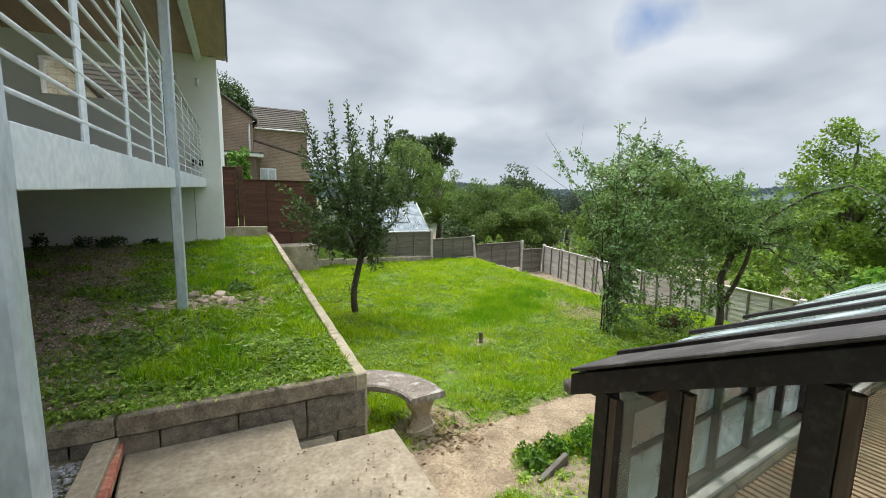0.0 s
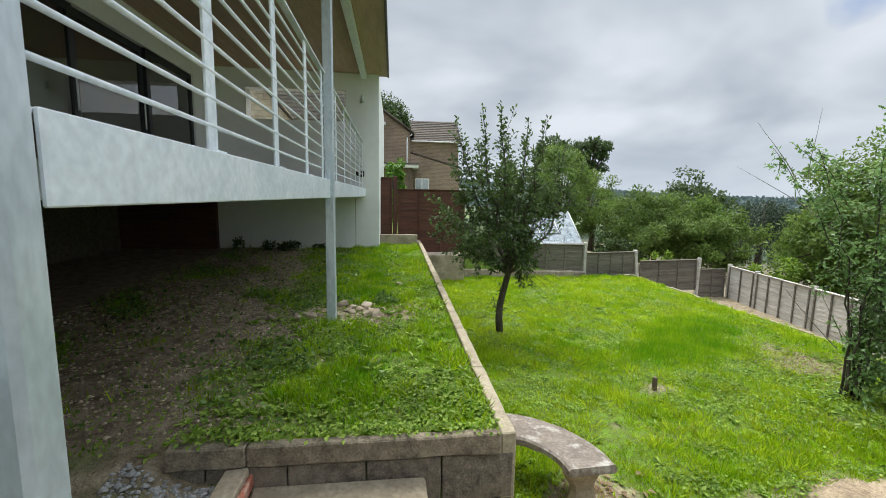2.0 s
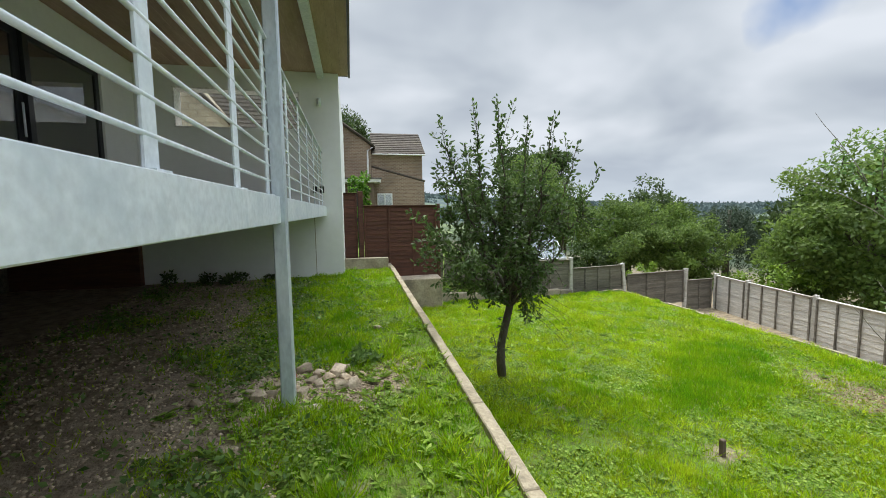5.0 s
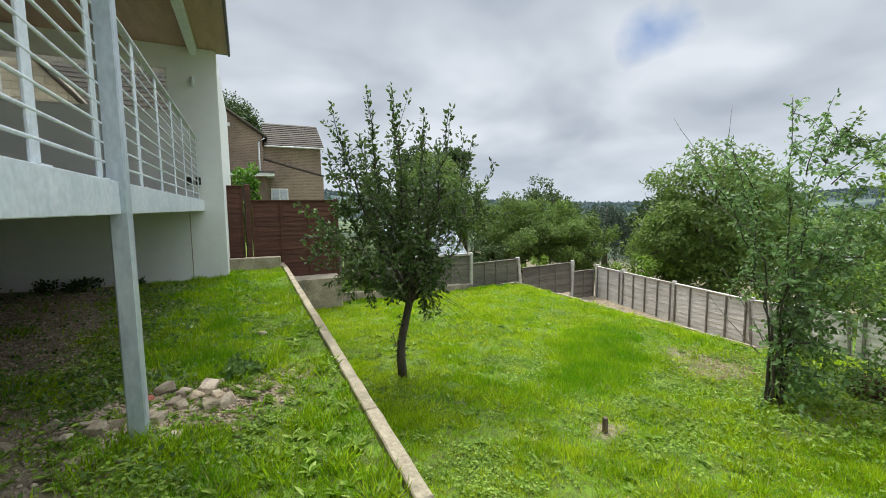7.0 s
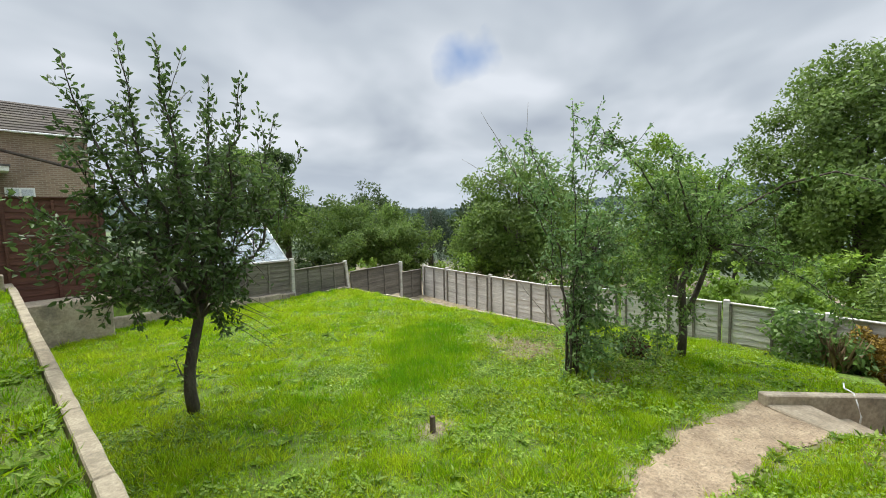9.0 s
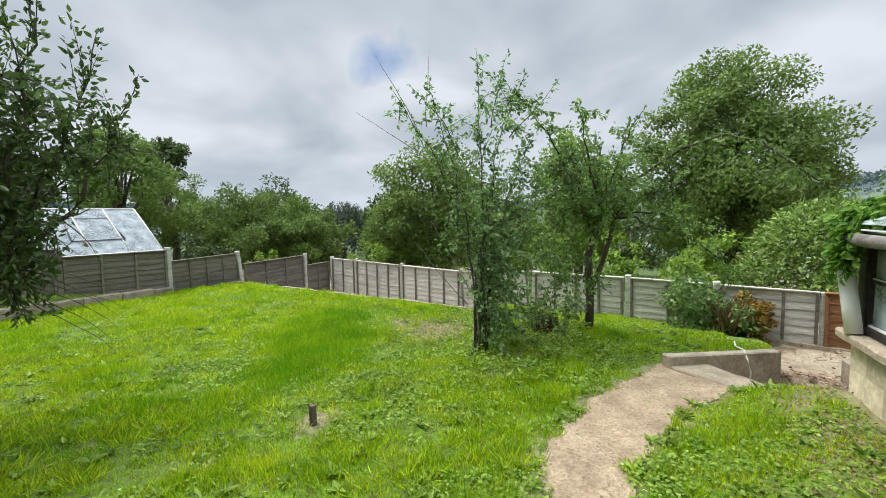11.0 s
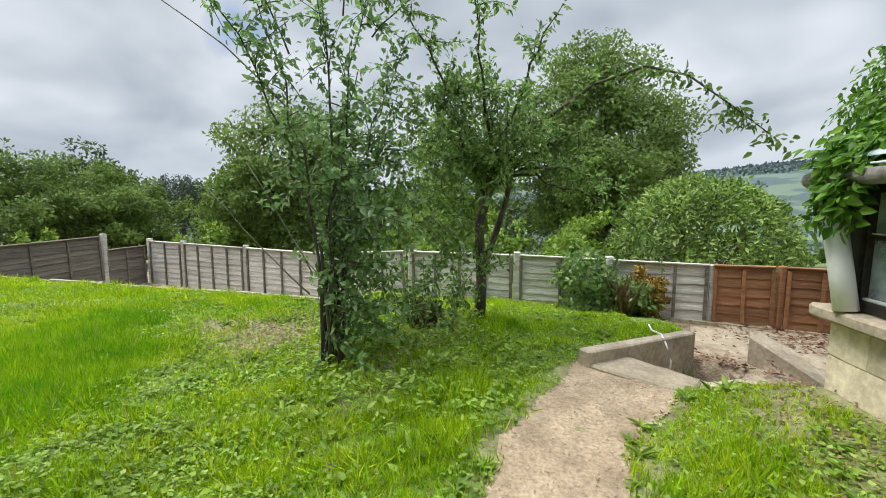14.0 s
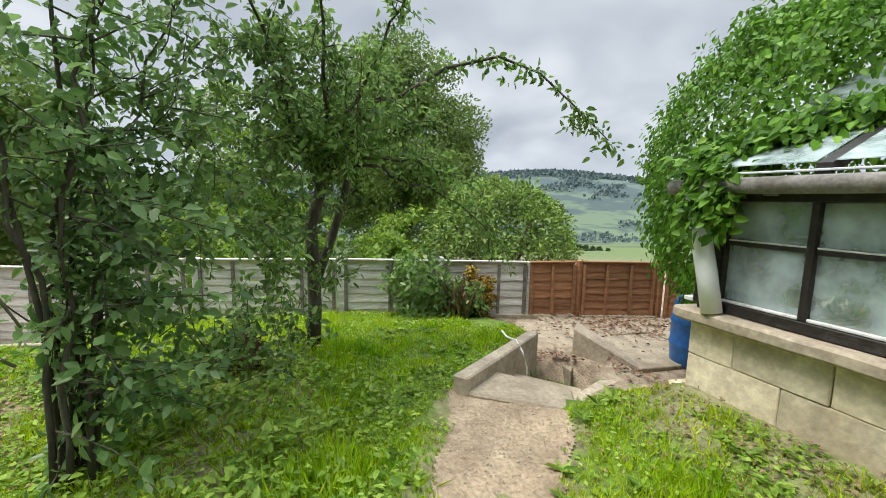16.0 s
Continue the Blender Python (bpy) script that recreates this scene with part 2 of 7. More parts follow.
orange_wood = material("orange_brown_timber", (0.24, 0.105, 0.045), (0.34, 0.165, 0.075), 3.0, 0.8, 0.4, c3=(0.14, 0.07, 0.04), s3=1.2, f3=0.6, jitter=0.14, stretch=(0.6, 0.6, 8))
bark = material("bark", (0.055, 0.045, 0.034), (0.12, 0.10, 0.078), 14.0, 0.95, 0.9, c3=(0.11, 0.12, 0.07), s3=4, f3=0.5, stretch=(1, 1, 0.35))
twig_pale = material("dead_twig", (0.20, 0.175, 0.14), (0.28, 0.25, 0.21), 9.0, 0.9, 0.2)
dirt = material("dry_trodden_soil", (0.275, 0.205, 0.132), (0.42, 0.33, 0.22), 4.0, 1.0, 0.9, c3=(0.165, 0.122, 0.08), s3=3.0, f3=0.65, fine=11.0, depth=0.02, amp=0.26)
stone_mat = material("rubble_stone", (0.34, 0.265, 0.175), (0.54, 0.455, 0.34), 8.0, 0.95, 0.7, c3=(0.22, 0.155, 0.11), s3=5, f3=0.6, jitter=0.3)
grit_mat = material("path_grit", (0.30, 0.24, 0.17), (0.52, 0.44, 0.34), 20.0, 0.95, 0.2, island=True)
gravel_mat = material("grey_gravel", (0.27, 0.27, 0.265), (0.42, 0.42, 0.41), 20.0, 0.9, 0.4, island=True)
lime_block = material("limestone_block", (0.54, 0.455, 0.305), (0.74, 0.655, 0.48), 5.0, 0.92, 0.7, c3=(0.36, 0.30, 0.20), s3=3.0, f3=0.6, jitter=0.13, amp=0.16)
dark_paint = material("flaking_dark_paint", (0.014, 0.011, 0.010), (0.026, 0.020, 0.018), 6.0, 0.5, 0.3, c3=(0.55, 0.53, 0.50), s3=22.0, f3=0.05)
felt = material("roofing_felt", (0.05, 0.044, 0.042), (0.09, 0.08, 0.076), 5.0, 0.62, 0.5, c3=(0.24, 0.23, 0.22), s3=5.0, f3=0.5)
old_wood = material("bare_old_timber", (0.11, 0.078, 0.058), (0.18, 0.13, 0.10), 4.0, 0.85, 0.4, stretch=(5, 5, 0.5), c3=(0.06, 0.04, 0.03), s3=3)
deck_slat = material("sunlit_floor_slat", (0.52, 0.33, 0.20), (0.64, 0.43, 0.28), 4.0, 0.8, 0.2, jitter=0.1)
stone_seat = material("lichened_stone", (0.17, 0.14, 0.115), (0.27, 0.23, 0.19), 7.0, 0.95, 0.8, c3=(0.52, 0.50, 0.45), s3=9.0, f3=0.8)
stone_leg = material("cast_stone", (0.33, 0.26, 0.18), (0.44, 0.36, 0.26), 8.0, 0.95, 0.6, c3=(0.2, 0.16, 0.11), s3=4.0, f3=0.6)
tile_mat = material("brown_roof_tile", (0.055, 0.044, 0.034), (0.088, 0.072, 0.056), 3.0, 0.85, 0.3, jitter=0.2, c3=(0.10, 0.09, 0.055), s3=1.0, f3=0.5)
# near-black colour that paints the shade between floor slats
slat_gap_shade = material("painted_gap_shade", (0.035, 0.033, 0.03), (0.05, 0.047, 0.043), 2.0, 0.9, 0.1)
plastic_white = material("white_plastic_pipe", (0.86, 0.875, 0.885), (0.90, 0.91, 0.915), 4.0, 0.35, 0.02, amp=0.03)
blue_plastic = material("blue_plastic", (0.015, 0.10, 0.32), (0.02, 0.14, 0.42), 4.0, 0.4, 0.03)
pipe_grey = material("weathered_iron_gutter", (0.19, 0.175, 0.155), (0.30, 0.28, 0.25), 9.0, 0.7, 0.4, c3=(0.10, 0.08, 0.06), s3=6.0, f3=0.7)
dead_leaf = material("dead_leaves", (0.16, 0.085, 0.05), (0.27, 0.16, 0.10), 12.0, 0.9, 0.1, island=True)
window_glass = glassy("window_glass", (0.9, 0.92, 0.92), 0.93, 0.0, dirty=0.02)
end_glass = glassy("clear_shed_glass", (0.95, 0.98, 0.96), 0.97, 0.02, (0.58, 0.68, 0.62), 0.13, 1.2)
door_glass = glassy("door_glass", (0.5, 0.52, 0.52), 0.86, 0.0, dirty=0.02)
shed_glass = glassy("dusty_shed_glass", (0.85, 0.93, 0.91), 0.86, 0.05, (0.62, 0.72, 0.74), 0.40)
green_glass = glassy("greenhouse_glass", (0.85, 0.9, 0.9), 0.93, 0.08, (0.40, 0.45, 0.48), 0.55, 1.3)

leaf_apple = leafy("apple_leaf", (0.050, 0.095, 0.022), (0.125, 0.200, 0.055), 0.42, 0.42, (0.24, 0.31, 0.15))
leaf_rose = leafy("rose_leaf", (0.095, 0.200, 0.054), (0.320, 0.490, 0.175), 0.54, 0.30, (0.46, 0.58, 0.33))
leaf_plum = leafy("plum_leaf", (0.075, 0.155, 0.034), (0.265, 0.415, 0.105), 0.54, 0.34, (0.40, 0.50, 0.20))
leaf_ivy = leafy("creeper_leaf", (0.050, 0.135, 0.012), (0.185, 0.375, 0.040), 0.42, 0.48, (0.28, 0.46, 0.07), 0.3)
leaf_mid = leafy("woodland_leaf", (0.095, 0.165, 0.030), (0.220, 0.325, 0.070), 0.50, 0.55)
leaf_dark = leafy("dark_leaf", (0.045, 0.085, 0.022), (0.100, 0.155, 0.042), 0.40, 0.6)
leaf_blue = leafy("weeping_leaf", (0.035, 0.065, 0.034), (0.075, 0.115, 0.060), 0.2, 0.6)
leaf_bright = leafy("bright_leaf", (0.120, 0.220, 0.022), (0.290, 0.430, 0.055), 0.50, 0.5)
leaf_laurel = leafy("laurel_leaf", (0.060, 0.125, 0.018), (0.300, 0.440, 0.090), 0.42, 0.38, (0.44, 0.52, 0.16))
leaf_rust = leafy("rusty_conifer", (0.16, 0.095, 0.012), (0.36, 0.250, 0.035), 0.25, 0.8)
leaf_brown = leafy("dead_brown_leaf", (0.055, 0.028, 0.014), (0.12, 0.065, 0.035), 0.15, 0.8)
leaf_straw = leafy("dry_stalks", (0.20, 0.13, 0.07), (0.34, 0.25, 0.14), 0.2, 0.8)


def sward(name, deep, mid, pale, straw):
    """Grass blades: deep to pale green by the mesh's own tone, a few straw-coloured, light passing through."""
    m = leafy(name, mid, mid, 0.50, 0.5, gloss=0.25)
    n, l = m.node_tree.nodes, m.node_tree.links
    at = n.new("ShaderNodeAttribute"); at.attribute_name = "tone"
    tone = n.new("ShaderNodeValToRGB")
    e = tone.color_ramp.elements
    e[0].color, e[1].color = (*deep, 1), (*pale, 1)
    e.new(0.5).color = (*mid, 1)
    l.new(at.outputs["Fac"], tone.inputs[0])
    geo = n.new("ShaderNodeNewGeometry")
    vary = n.new("ShaderNodeMapRange"); vary.inputs["To Min"].default_value, vary.inputs["To Max"].default_value = 0.62, 1.3
    l.new(geo.outputs["Random Per Island"], vary.inputs["Value"])
    sc = n.new("ShaderNodeVectorMath"); sc.operation = "SCALE"
    l.new(tone.outputs[0], sc.inputs[0]); l.new(vary.outputs[0], sc.inputs["Scale"])
    dry = n.new("ShaderNodeMath"); dry.operation = "GREATER_THAN"; dry.inputs[1].default_value = 0.972
    l.new(geo.outputs["Random Per Island"], dry.inputs[0])
    mx = n.new("ShaderNodeMix"); mx.data_type = "RGBA"; mx.inputs[7].default_value = (*straw, 1)
    l.new(dry.outputs[0], mx.inputs[0]); l.new(sc.outputs[0], mx.inputs[6])
    l.new(mx.outputs[2], n["Principled BSDF"].inputs["Base Color"]); l.new(mx.outputs[2], n["Translucent BSDF"].inputs["Color"])
    return m


blade_mat = sward("grass_blade", (0.155, 0.370, 0.006), (0.350, 0.535, 0.010), (0.580, 0.690, 0.034), (0.52, 0.48, 0.18))
# leaf colour with the distance's blue haze painted in
wood_far_haze = leafy("distant_woodland_haze", (0.105, 0.150, 0.150), (0.150, 0.200, 0.190), 0.2, 0.9)
clover_mat = leafy("clover_leaf", (0.105, 0.215, 0.020), (0.345, 0.485, 0.075), 0.42, 0.5, (0.45, 0.57, 0.15), 0.3)


def ground_material():
    m = bpy.data.materials.new("garden_ground")
    m.use_nodes = True
    n, l = m.node_tree.nodes, m.node_tree.links
    b = n["Principled BSDF"]
    b.inputs["Roughness"].default_value = 0.95
    tc = n.new("ShaderNodeTexCoord")
    at = n.new("ShaderNodeAttribute"); at.attribute_name = "cover"
    sep = n.new("ShaderNodeSeparateColor"); l.new(at.outputs["Color"], sep.inputs[0])

    def two(c1, c2, scale, lo=0.35, hi=0.65, detail=6):
        z = n.new("ShaderNodeTexNoise"); z.inputs["Scale"].default_value = scale; z.inputs["Detail"].default_value = detail; z.inputs["Roughness"].default_value = 0.65
        l.new(tc.outputs["Object"], z.inputs["Vector"])
        r = n.new("ShaderNodeMapRange"); r.inputs["From Min"].default_value, r.inputs["From Max"].default_value = lo, hi
        l.new(z.outputs["Fac"], r.inputs["Value"])
        x = n.new("ShaderNodeMix"); x.data_type = "RGBA"
        x.inputs[6].default_value, x.inputs[7].default_value = (*c1, 1), (*c2, 1)
        l.new(r.outputs[0], x.inputs[0])
        return x.outputs[2], z
    grass, gz = two((0.085, 0.105, 0.022), (0.150, 0.270, 0.018), 11.0)
    soil, sz = two((0.190, 0.142, 0.096), (0.43, 0.345, 0.245), 8.0)
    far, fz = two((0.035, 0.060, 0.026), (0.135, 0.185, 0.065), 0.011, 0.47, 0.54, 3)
    mx = n.new("ShaderNodeMix"); mx.data_type = "RGBA"
    l.new(sep.outputs[0], mx.inputs[0]); l.new(grass, mx.inputs[6]); l.new(soil, mx.inputs[7])
    m2 = n.new("ShaderNodeMix"); m2.data_type = "RGBA"
    l.new(sep.outputs[1], m2.inputs[0]); l.new(mx.outputs[2], m2.inputs[6]); l.new(far, m2.inputs[7])
    # painted haze: blue mixed into the ground colour by distance
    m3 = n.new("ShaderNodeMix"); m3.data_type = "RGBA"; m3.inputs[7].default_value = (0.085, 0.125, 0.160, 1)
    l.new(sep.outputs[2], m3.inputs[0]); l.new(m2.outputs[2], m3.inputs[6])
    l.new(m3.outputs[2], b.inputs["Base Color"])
    fine = n.new("ShaderNodeTexNoise"); fine.inputs["Scale"].default_value = 45; fine.inputs["Detail"].default_value = 5
    l.new(tc.outputs["Object"], fine.inputs["Vector"])
    bp = n.new("ShaderNodeBump"); bp.inputs["Strength"].default_value, bp.inputs["Distance"].default_value = 0.8, 0.03
    l.new(fine.outputs["Fac"], bp.inputs["Height"]); l.new(bp.outputs[0], b.inputs["Normal"])
    return m


ground_mat = ground_material()


# ---- building helpers ----
def part(name, bm, mat, parent=None, label=""):
    """One bmesh as one mesh object, under a thing or a part."""
    me = bpy.data.meshes.new(name)
    bm.to_mesh(me)
    bm.free()
    me.materials.append(mat)
    ob = new(name, me)
    ob.parent = parent
    if label:
        ob["label"] = label
    if mat.name.endswith("glass"):
        ob.visible_shadow = False
    return ob


def piece(name, mesh, m, parent):
    """A further object on a mesh that alike pieces share."""
    ob = new(name, mesh)
    ob.parent = parent
    ob.matrix_basis = m
    return ob


def thing(name, label, category, group="", kind="", at=(0, 0, 0)):
    ob = new(name)
    ob.location = at
    return tagged(ob, label, category, group, kind)


def box(x0, x1, y0, y1, z0, z1, bevel=0.0, bm=None, turn=None):
    bm = bm or bmesh.new()
    m = Matrix.Translation(((x0 + x1) / 2, (y0 + y1) / 2, (z0 + z1) / 2)) @ Matrix.Diagonal((x1 - x0, y1 - y0, z1 - z0, 1))
    if turn is not None:
        m = turn @ m
    made = bmesh.ops.create_cube(bm, size=1.0, matrix=m)
    if bevel:
        edges = list({e for v in made["verts"] for e in v.link_edges})
        bmesh.ops.bevel(bm, geom=edges, offset=bevel, segments=1, affect="EDGES", profile=0.5)
    return bm


def rough_box(x0, x1, y0, y1, z0, z1, step=0.12, amp=0.008, bevel=0.01, seed=0):
    """A worn block: edges softened, faces cut up and pushed about a little."""
    bm = box(x0, x1, y0, y1, z0, z1, bevel)
    for axis, lo, hi in ((0, x0, x1), (1, y0, y1), (2, z0, z1)):
        n = min(40, int((hi - lo) / step))
        for i in range(1, n):
            co = [0, 0, 0]; co[axis] = lo + (hi - lo) * i / n
            no = [0, 0, 0]; no[axis] = 1
            bmesh.ops.bisect_plane(bm, geom=bm.verts[:] + bm.edges[:] + bm.faces[:], plane_co=co, plane_no=no)
    for v in bm.verts:
        v.co += Vector(noise.noise_vector(v.co * 5 + Vector((seed, 0, 0)))) * amp
    return bm


def prism(poly, z0, z1, bevel=0.0):
    """A plan polygon between two heights (a height, or one for each corner)."""
    bm = bmesh.new()
    hi = z1 if isinstance(z1, (list, tuple)) else [z1] * len(poly)
    lo = z0 if isinstance(z0, (list, tuple)) else [z0] * len(poly)
    b = [bm.verts.new((x, y, z)) for (x, y), z in zip(poly, lo)]
    t = [bm.verts.new((x, y, z)) for (x, y), z in zip(poly, hi)]
    bm.faces.new(t); bm.faces.new(b[::-1])
    for i in range(len(poly)):
        j = (i + 1) % len(poly)
        bm.faces.new((b[i], b[j], t[j], t[i]))
    bmesh.ops.recalc_face_normals(bm, faces=bm.faces)
    if bevel:
        bmesh.ops.bevel(bm, geom=bm.edges[:], offset=bevel, segments=1, affect="EDGES")
    return bm


def tube(points, radii, sides=8, bm=None, cap=True):
    """A tapered tube along points."""
    bm = bm or bmesh.new()
    pts = [Vector(p) for p in points]
    if not isinstance(radii, (list, tuple)):
        radii = [radii] * len(pts)
    rings = []
    for i, p in enumerate(pts):
        d = (pts[min(i + 1, len(pts) - 1)] - pts[max(i - 1, 0)]).normalized()
        a = d.cross(Vector((0, 0, 1)) if abs(d.z) < 0.9 else Vector((1, 0, 0))).normalized()
        b = d.cross(a)
        rings.append([bm.verts.new(p + (a * math.cos(k * math.tau / sides) + b * math.sin(k * math.tau / sides)) * radii[i]) for k in range(sides)])
    for r, s in zip(rings, rings[1:]):
        for k in range(sides):
            bm.faces.new((r[k], r[(k + 1) % sides], s[(k + 1) % sides], s[k]))
    if cap:
        bm.faces.new(rings[0][::-1]); bm.faces.new(rings[-1])
    for f in bm.faces:
        f.smooth = True
    return bm


def mesh_np(name, verts, faces, mat, parent=None, smooth=False):
    """A mesh object straight from arrays (all faces with the same number of corners)."""
    me = bpy.data.meshes.new(name)
    k = faces.shape[1]
    me.vertices.add(len(verts)); me.vertices.foreach_set("co", np.ascontiguousarray(verts, dtype=np.float32).ravel())
    me.loops.add(faces.size); me.loops.foreach_set("vertex_index", np.ascontiguousarray(faces, dtype=np.int32).ravel())
    me.polygons.add(len(faces)); me.polygons.foreach_set("loop_start", np.arange(0, faces.size, k, dtype=np.int32))
    if smooth:
        me.polygons.foreach_set("use_smooth", np.ones(len(faces), dtype=bool))
    me.update(calc_edges=True)
    me.materials.append(mat)
    ob = new(name, me)
    ob.parent = parent
    return ob


rng = np.random.default_rng(7)


def wave(x, y, s=1.0, seed=0.0):
    """Cheap smooth noise in about -1..1 for arrays."""
    x, y = np.asarray(x, float) * s + seed * 3.7, np.asarray(y, float) * s - seed * 2.3
    return (np.sin(x * 1.7 + np.sin(y * 1.3 + seed)) + np.sin(y * 2.1 + np.sin(x * 1.9 + 1.3)) + 0.6 * np.sin(x * 4.1 + y * 3.3 + seed) + 0.4 * np.sin(x * 7.3 - y * 6.1)) / 3.0


def smooth01(v, a, b):
    t = np.clip((np.asarray(v, float) - a) / (b - a), 0, 1)
    return t * t * (3 - 2 * t)


def height(x, y):
    """The garden's ground and, further out, the hillside, valley and hills."""
    x, y = np.broadcast_arrays(np.asarray(x, float), np.asarray(y, float))
    bumps = 0.018 * wave(x, y, 1.6) + 0.008 * wave(x, y, 6.0, 2)
    lawn = bumps * 1.0
    # bank up to the workshop's wall
    bank = 0.21 * smooth01(-y, 0.45, 1.45) * (1 - smooth01(x, 4.3, 4.75))
    lawn = lawn + bank
    # ground falls to the fence east of the fruit trees
    lawn = lawn - 0.24 * smooth01(x, 6.1, 7.6) * (y < 2.72)
    lawn = np.where((x > 6.3) & (y >= 2.72), -0.72 + bumps, lawn)
    # sunken steps and patio by the fence
    lawn = np.where((x > 5.94) & (y < -1.32), -0.30 + bumps * 0.3, lawn)
    lawn = np.where((x > 4.42) & (y < -1.72), -0.30 + bumps * 0.3, lawn)
    run = ((x - 4.86) - (y + 0.33)) / 1.414
    across = ((x - 4.86) + (y + 0.33)) / 1.414
    well = (run > 0.30) & (run < 1.75) & (across < -0.02) & (across > -0.62) & (x < 6.25)
    lawn = np.where(well, -0.62 + bumps, lawn)
    # raised terrace by the house
    terrace = 0.79 + 0.022 * np.clip(y, 0, 9) + bumps * 0.9
    gravel = 0.60 + bumps * 0.5
    terrace = np.where(y < -0.02, gravel + (terrace - gravel) * smooth01(y, -0.9, 0.0) * smooth01(-x, 1.75, 2.2), terrace)
    terrace = np.where((x > -1.55) & (y < -0.02), 0.40, terrace)
    z = np.where(x < -0.08, terrace, lawn)
    z = np.where((x > -0.6) & (x < 0.12) & (y < -0.02) & (y > -0.46), -0.02, z)
    z = np.where((x >= -0.08) & (x < 0.04) & (y <= -0.46), 0.40, z)
    # outside the plot
    north = (0.9 - 0.16 * np.clip(x + 1, 0, 12)) * np.exp(-np.clip(y - 9, 0, 400) / 60.0) + 0.012 * np.clip(y - 9, 0, 100) * (x < 4)
    z = np.where((y > 9.0) & (x < 8.0), np.where(x < 1.3, np.maximum(north, 0.62), north), z)
    d = np.clip(x - 8.6 + 0.25 * np.clip(-y - 3, 0, 50), 0, None)
    out = -0.75 - 0.075 * np.clip(d, 0, 60) - 0.10 * np.clip(d - 60, 0, 260)
    z = np.where(x > 9.55, out, z)
    z = np.where((x > 7.95) & (x <= 9.55) & (y < 3), np.minimum(z, -0.3), z)
    r = np.hypot(x, y)
    hill = 62 * smooth01(r, 380, 1300) * (0.75 + 0.25 * np.sin(np.arctan2(y, x) * 5 + 1.0)) + 20 * smooth01(r, 1500, 3200)
    rise = np.where(x < -3, 0.05 * np.clip(-x - 3, 0, 80), 0)
    az = np.arctan2(y, x)
    hill = hill + 78 * np.exp(-((az + 0.50) / 0.42) ** 2) * smooth01(r, 450, 1250) * (1 + 0.12 * np.sin(az * 9))
    return z + rise * (r > 12) + np.where(x > 0, hill, hill * 0.6)


PATH_L = [(0.30, -0.02), (0.83, 0.05), (1.53, 0.15), (2.30, 0.19), (2.65, 0.33), (2.98, 0.30), (3.47, 0.28), (4.16, 0.09), (4.98, -0.27)]
PATH_R = [(0.10, -0.95), (0.94, -0.81), (1.13, -0.44), (1.80, -0.35), (2.88, -0.17), (3.17, -0.28), (3.83, -0.42), (4.55, -0.85), (4.72, -1.02)]


def on_path(x, y, grow=0.0):
    lx, ly = np.array(PATH_L).T
    rx, ry = np.array(PATH_R).T
    w = 0.045 * wave(x, y, 4.0, 3) + 0.012 * wave(x, y, 13.0, 4)
    return (y < np.interp(x, lx, ly) + w + grow) & (y > np.interp(x, rx, ry) + w - grow) & (x > 0.10) & (x < 5.0) & ((x - 4.86) - (y + 0.33) < 0.16)


def soil_cover(x, y):
    """Bare soil, 0 to 1: under the deck, round the rubble, worn patches."""
    x, y = np.broadcast_arrays(np.asarray(x, float), np.asarray(y, float))
    w = wave(x, y, 2.2, 5)
    under = smooth01(-x + 0.35 * w - 0.10 * y * (y > 2.5) - 0.05 * (y < 1.9), 1.25, 2.0) * (y > -3)
    under = under * (1 - (0.35 + 0.4 * (y < 2.0)) * smooth01(wave(x, y, 1.7, 41), 0.15, 0.7) * (x > -4.2))
    rub = 1 - smooth01(np.hypot((x + 1.22) / 0.70, (y - 2.40) / 0.34) + 0.25 * w, 0.75, 1.15)
    s2 = 0.7 * (1 - smooth01(np.hypot((x + 0.55) / 0.35, (y - 2.7) / 0.22) + 0.3 * w, 0.6, 1.2))
    p1 = 0.75 * (1 - smooth01(np.hypot((x - 4.95) / 0.5, (y - 2.6) / 0.7) + 0.35 * w, 0.5, 1.2))
    p2 = 0.8 * (1 - smooth01(np.hypot((x - 2.38) / 0.22, (y - 1.98) / 0.13) + 0.3 * w, 0.6, 1.2))
    p3 = 0.9 * (1 - smooth01(np.hypot((x - 0.72) / 0.42, (y - 0.28) / 0.40) + 0.3 * w, 0.7, 1.15))
    p4 = 0.65 * (1 - smooth01(np.hypot((x - 5.2) / 1.2, (y - 0.95) / 0.55) + 0.4 * w, 0.5, 1.2))
    p5 = 0.9 * (1 - smooth01(np.hypot((x - 1.55) / 0.75, (y + 0.95) / 0.38) + 0.3 * w, 0.7, 1.1))
    dry = 0.55 * smooth01(-y + 0.25 * w, 0.95, 1.4) * (x > 1.0) * (x < 4.5) * (y < 0)
    rim = 0.5 * (on_path(x, y, 0.10 + 0.06 * w) & (x > 0.3))
    yard = ((y < -1.3) & (x > 4.4)) * 1.0
    low = ((x > 6.3) & (y > 2.7)) * 0.9
    spots = 0.7 * smooth01(wave(x, y, 3.1, 9), 0.72, 0.95)
    return np.clip(np.maximum.reduce([under, rub, s2, p1, p2, p3, p4, p5, dry, rim, yard, low, spots * (y > -0.4)]), 0, 1)


# ---- ground ----
def axis(fine0, fine1, step, extra, reach):
    a = list(np.arange(fine0, fine1 + step / 2, step)) + list(extra)
    d, v = step, fine1
    while v < reach:
        d *= 1.22; v += d; a.append(v)
    d, v = step, fine0
    while v > -reach:
        d *= 1.22; v -= d; a.append(v)
    return np.array(sorted(set(np.round(a, 4))))


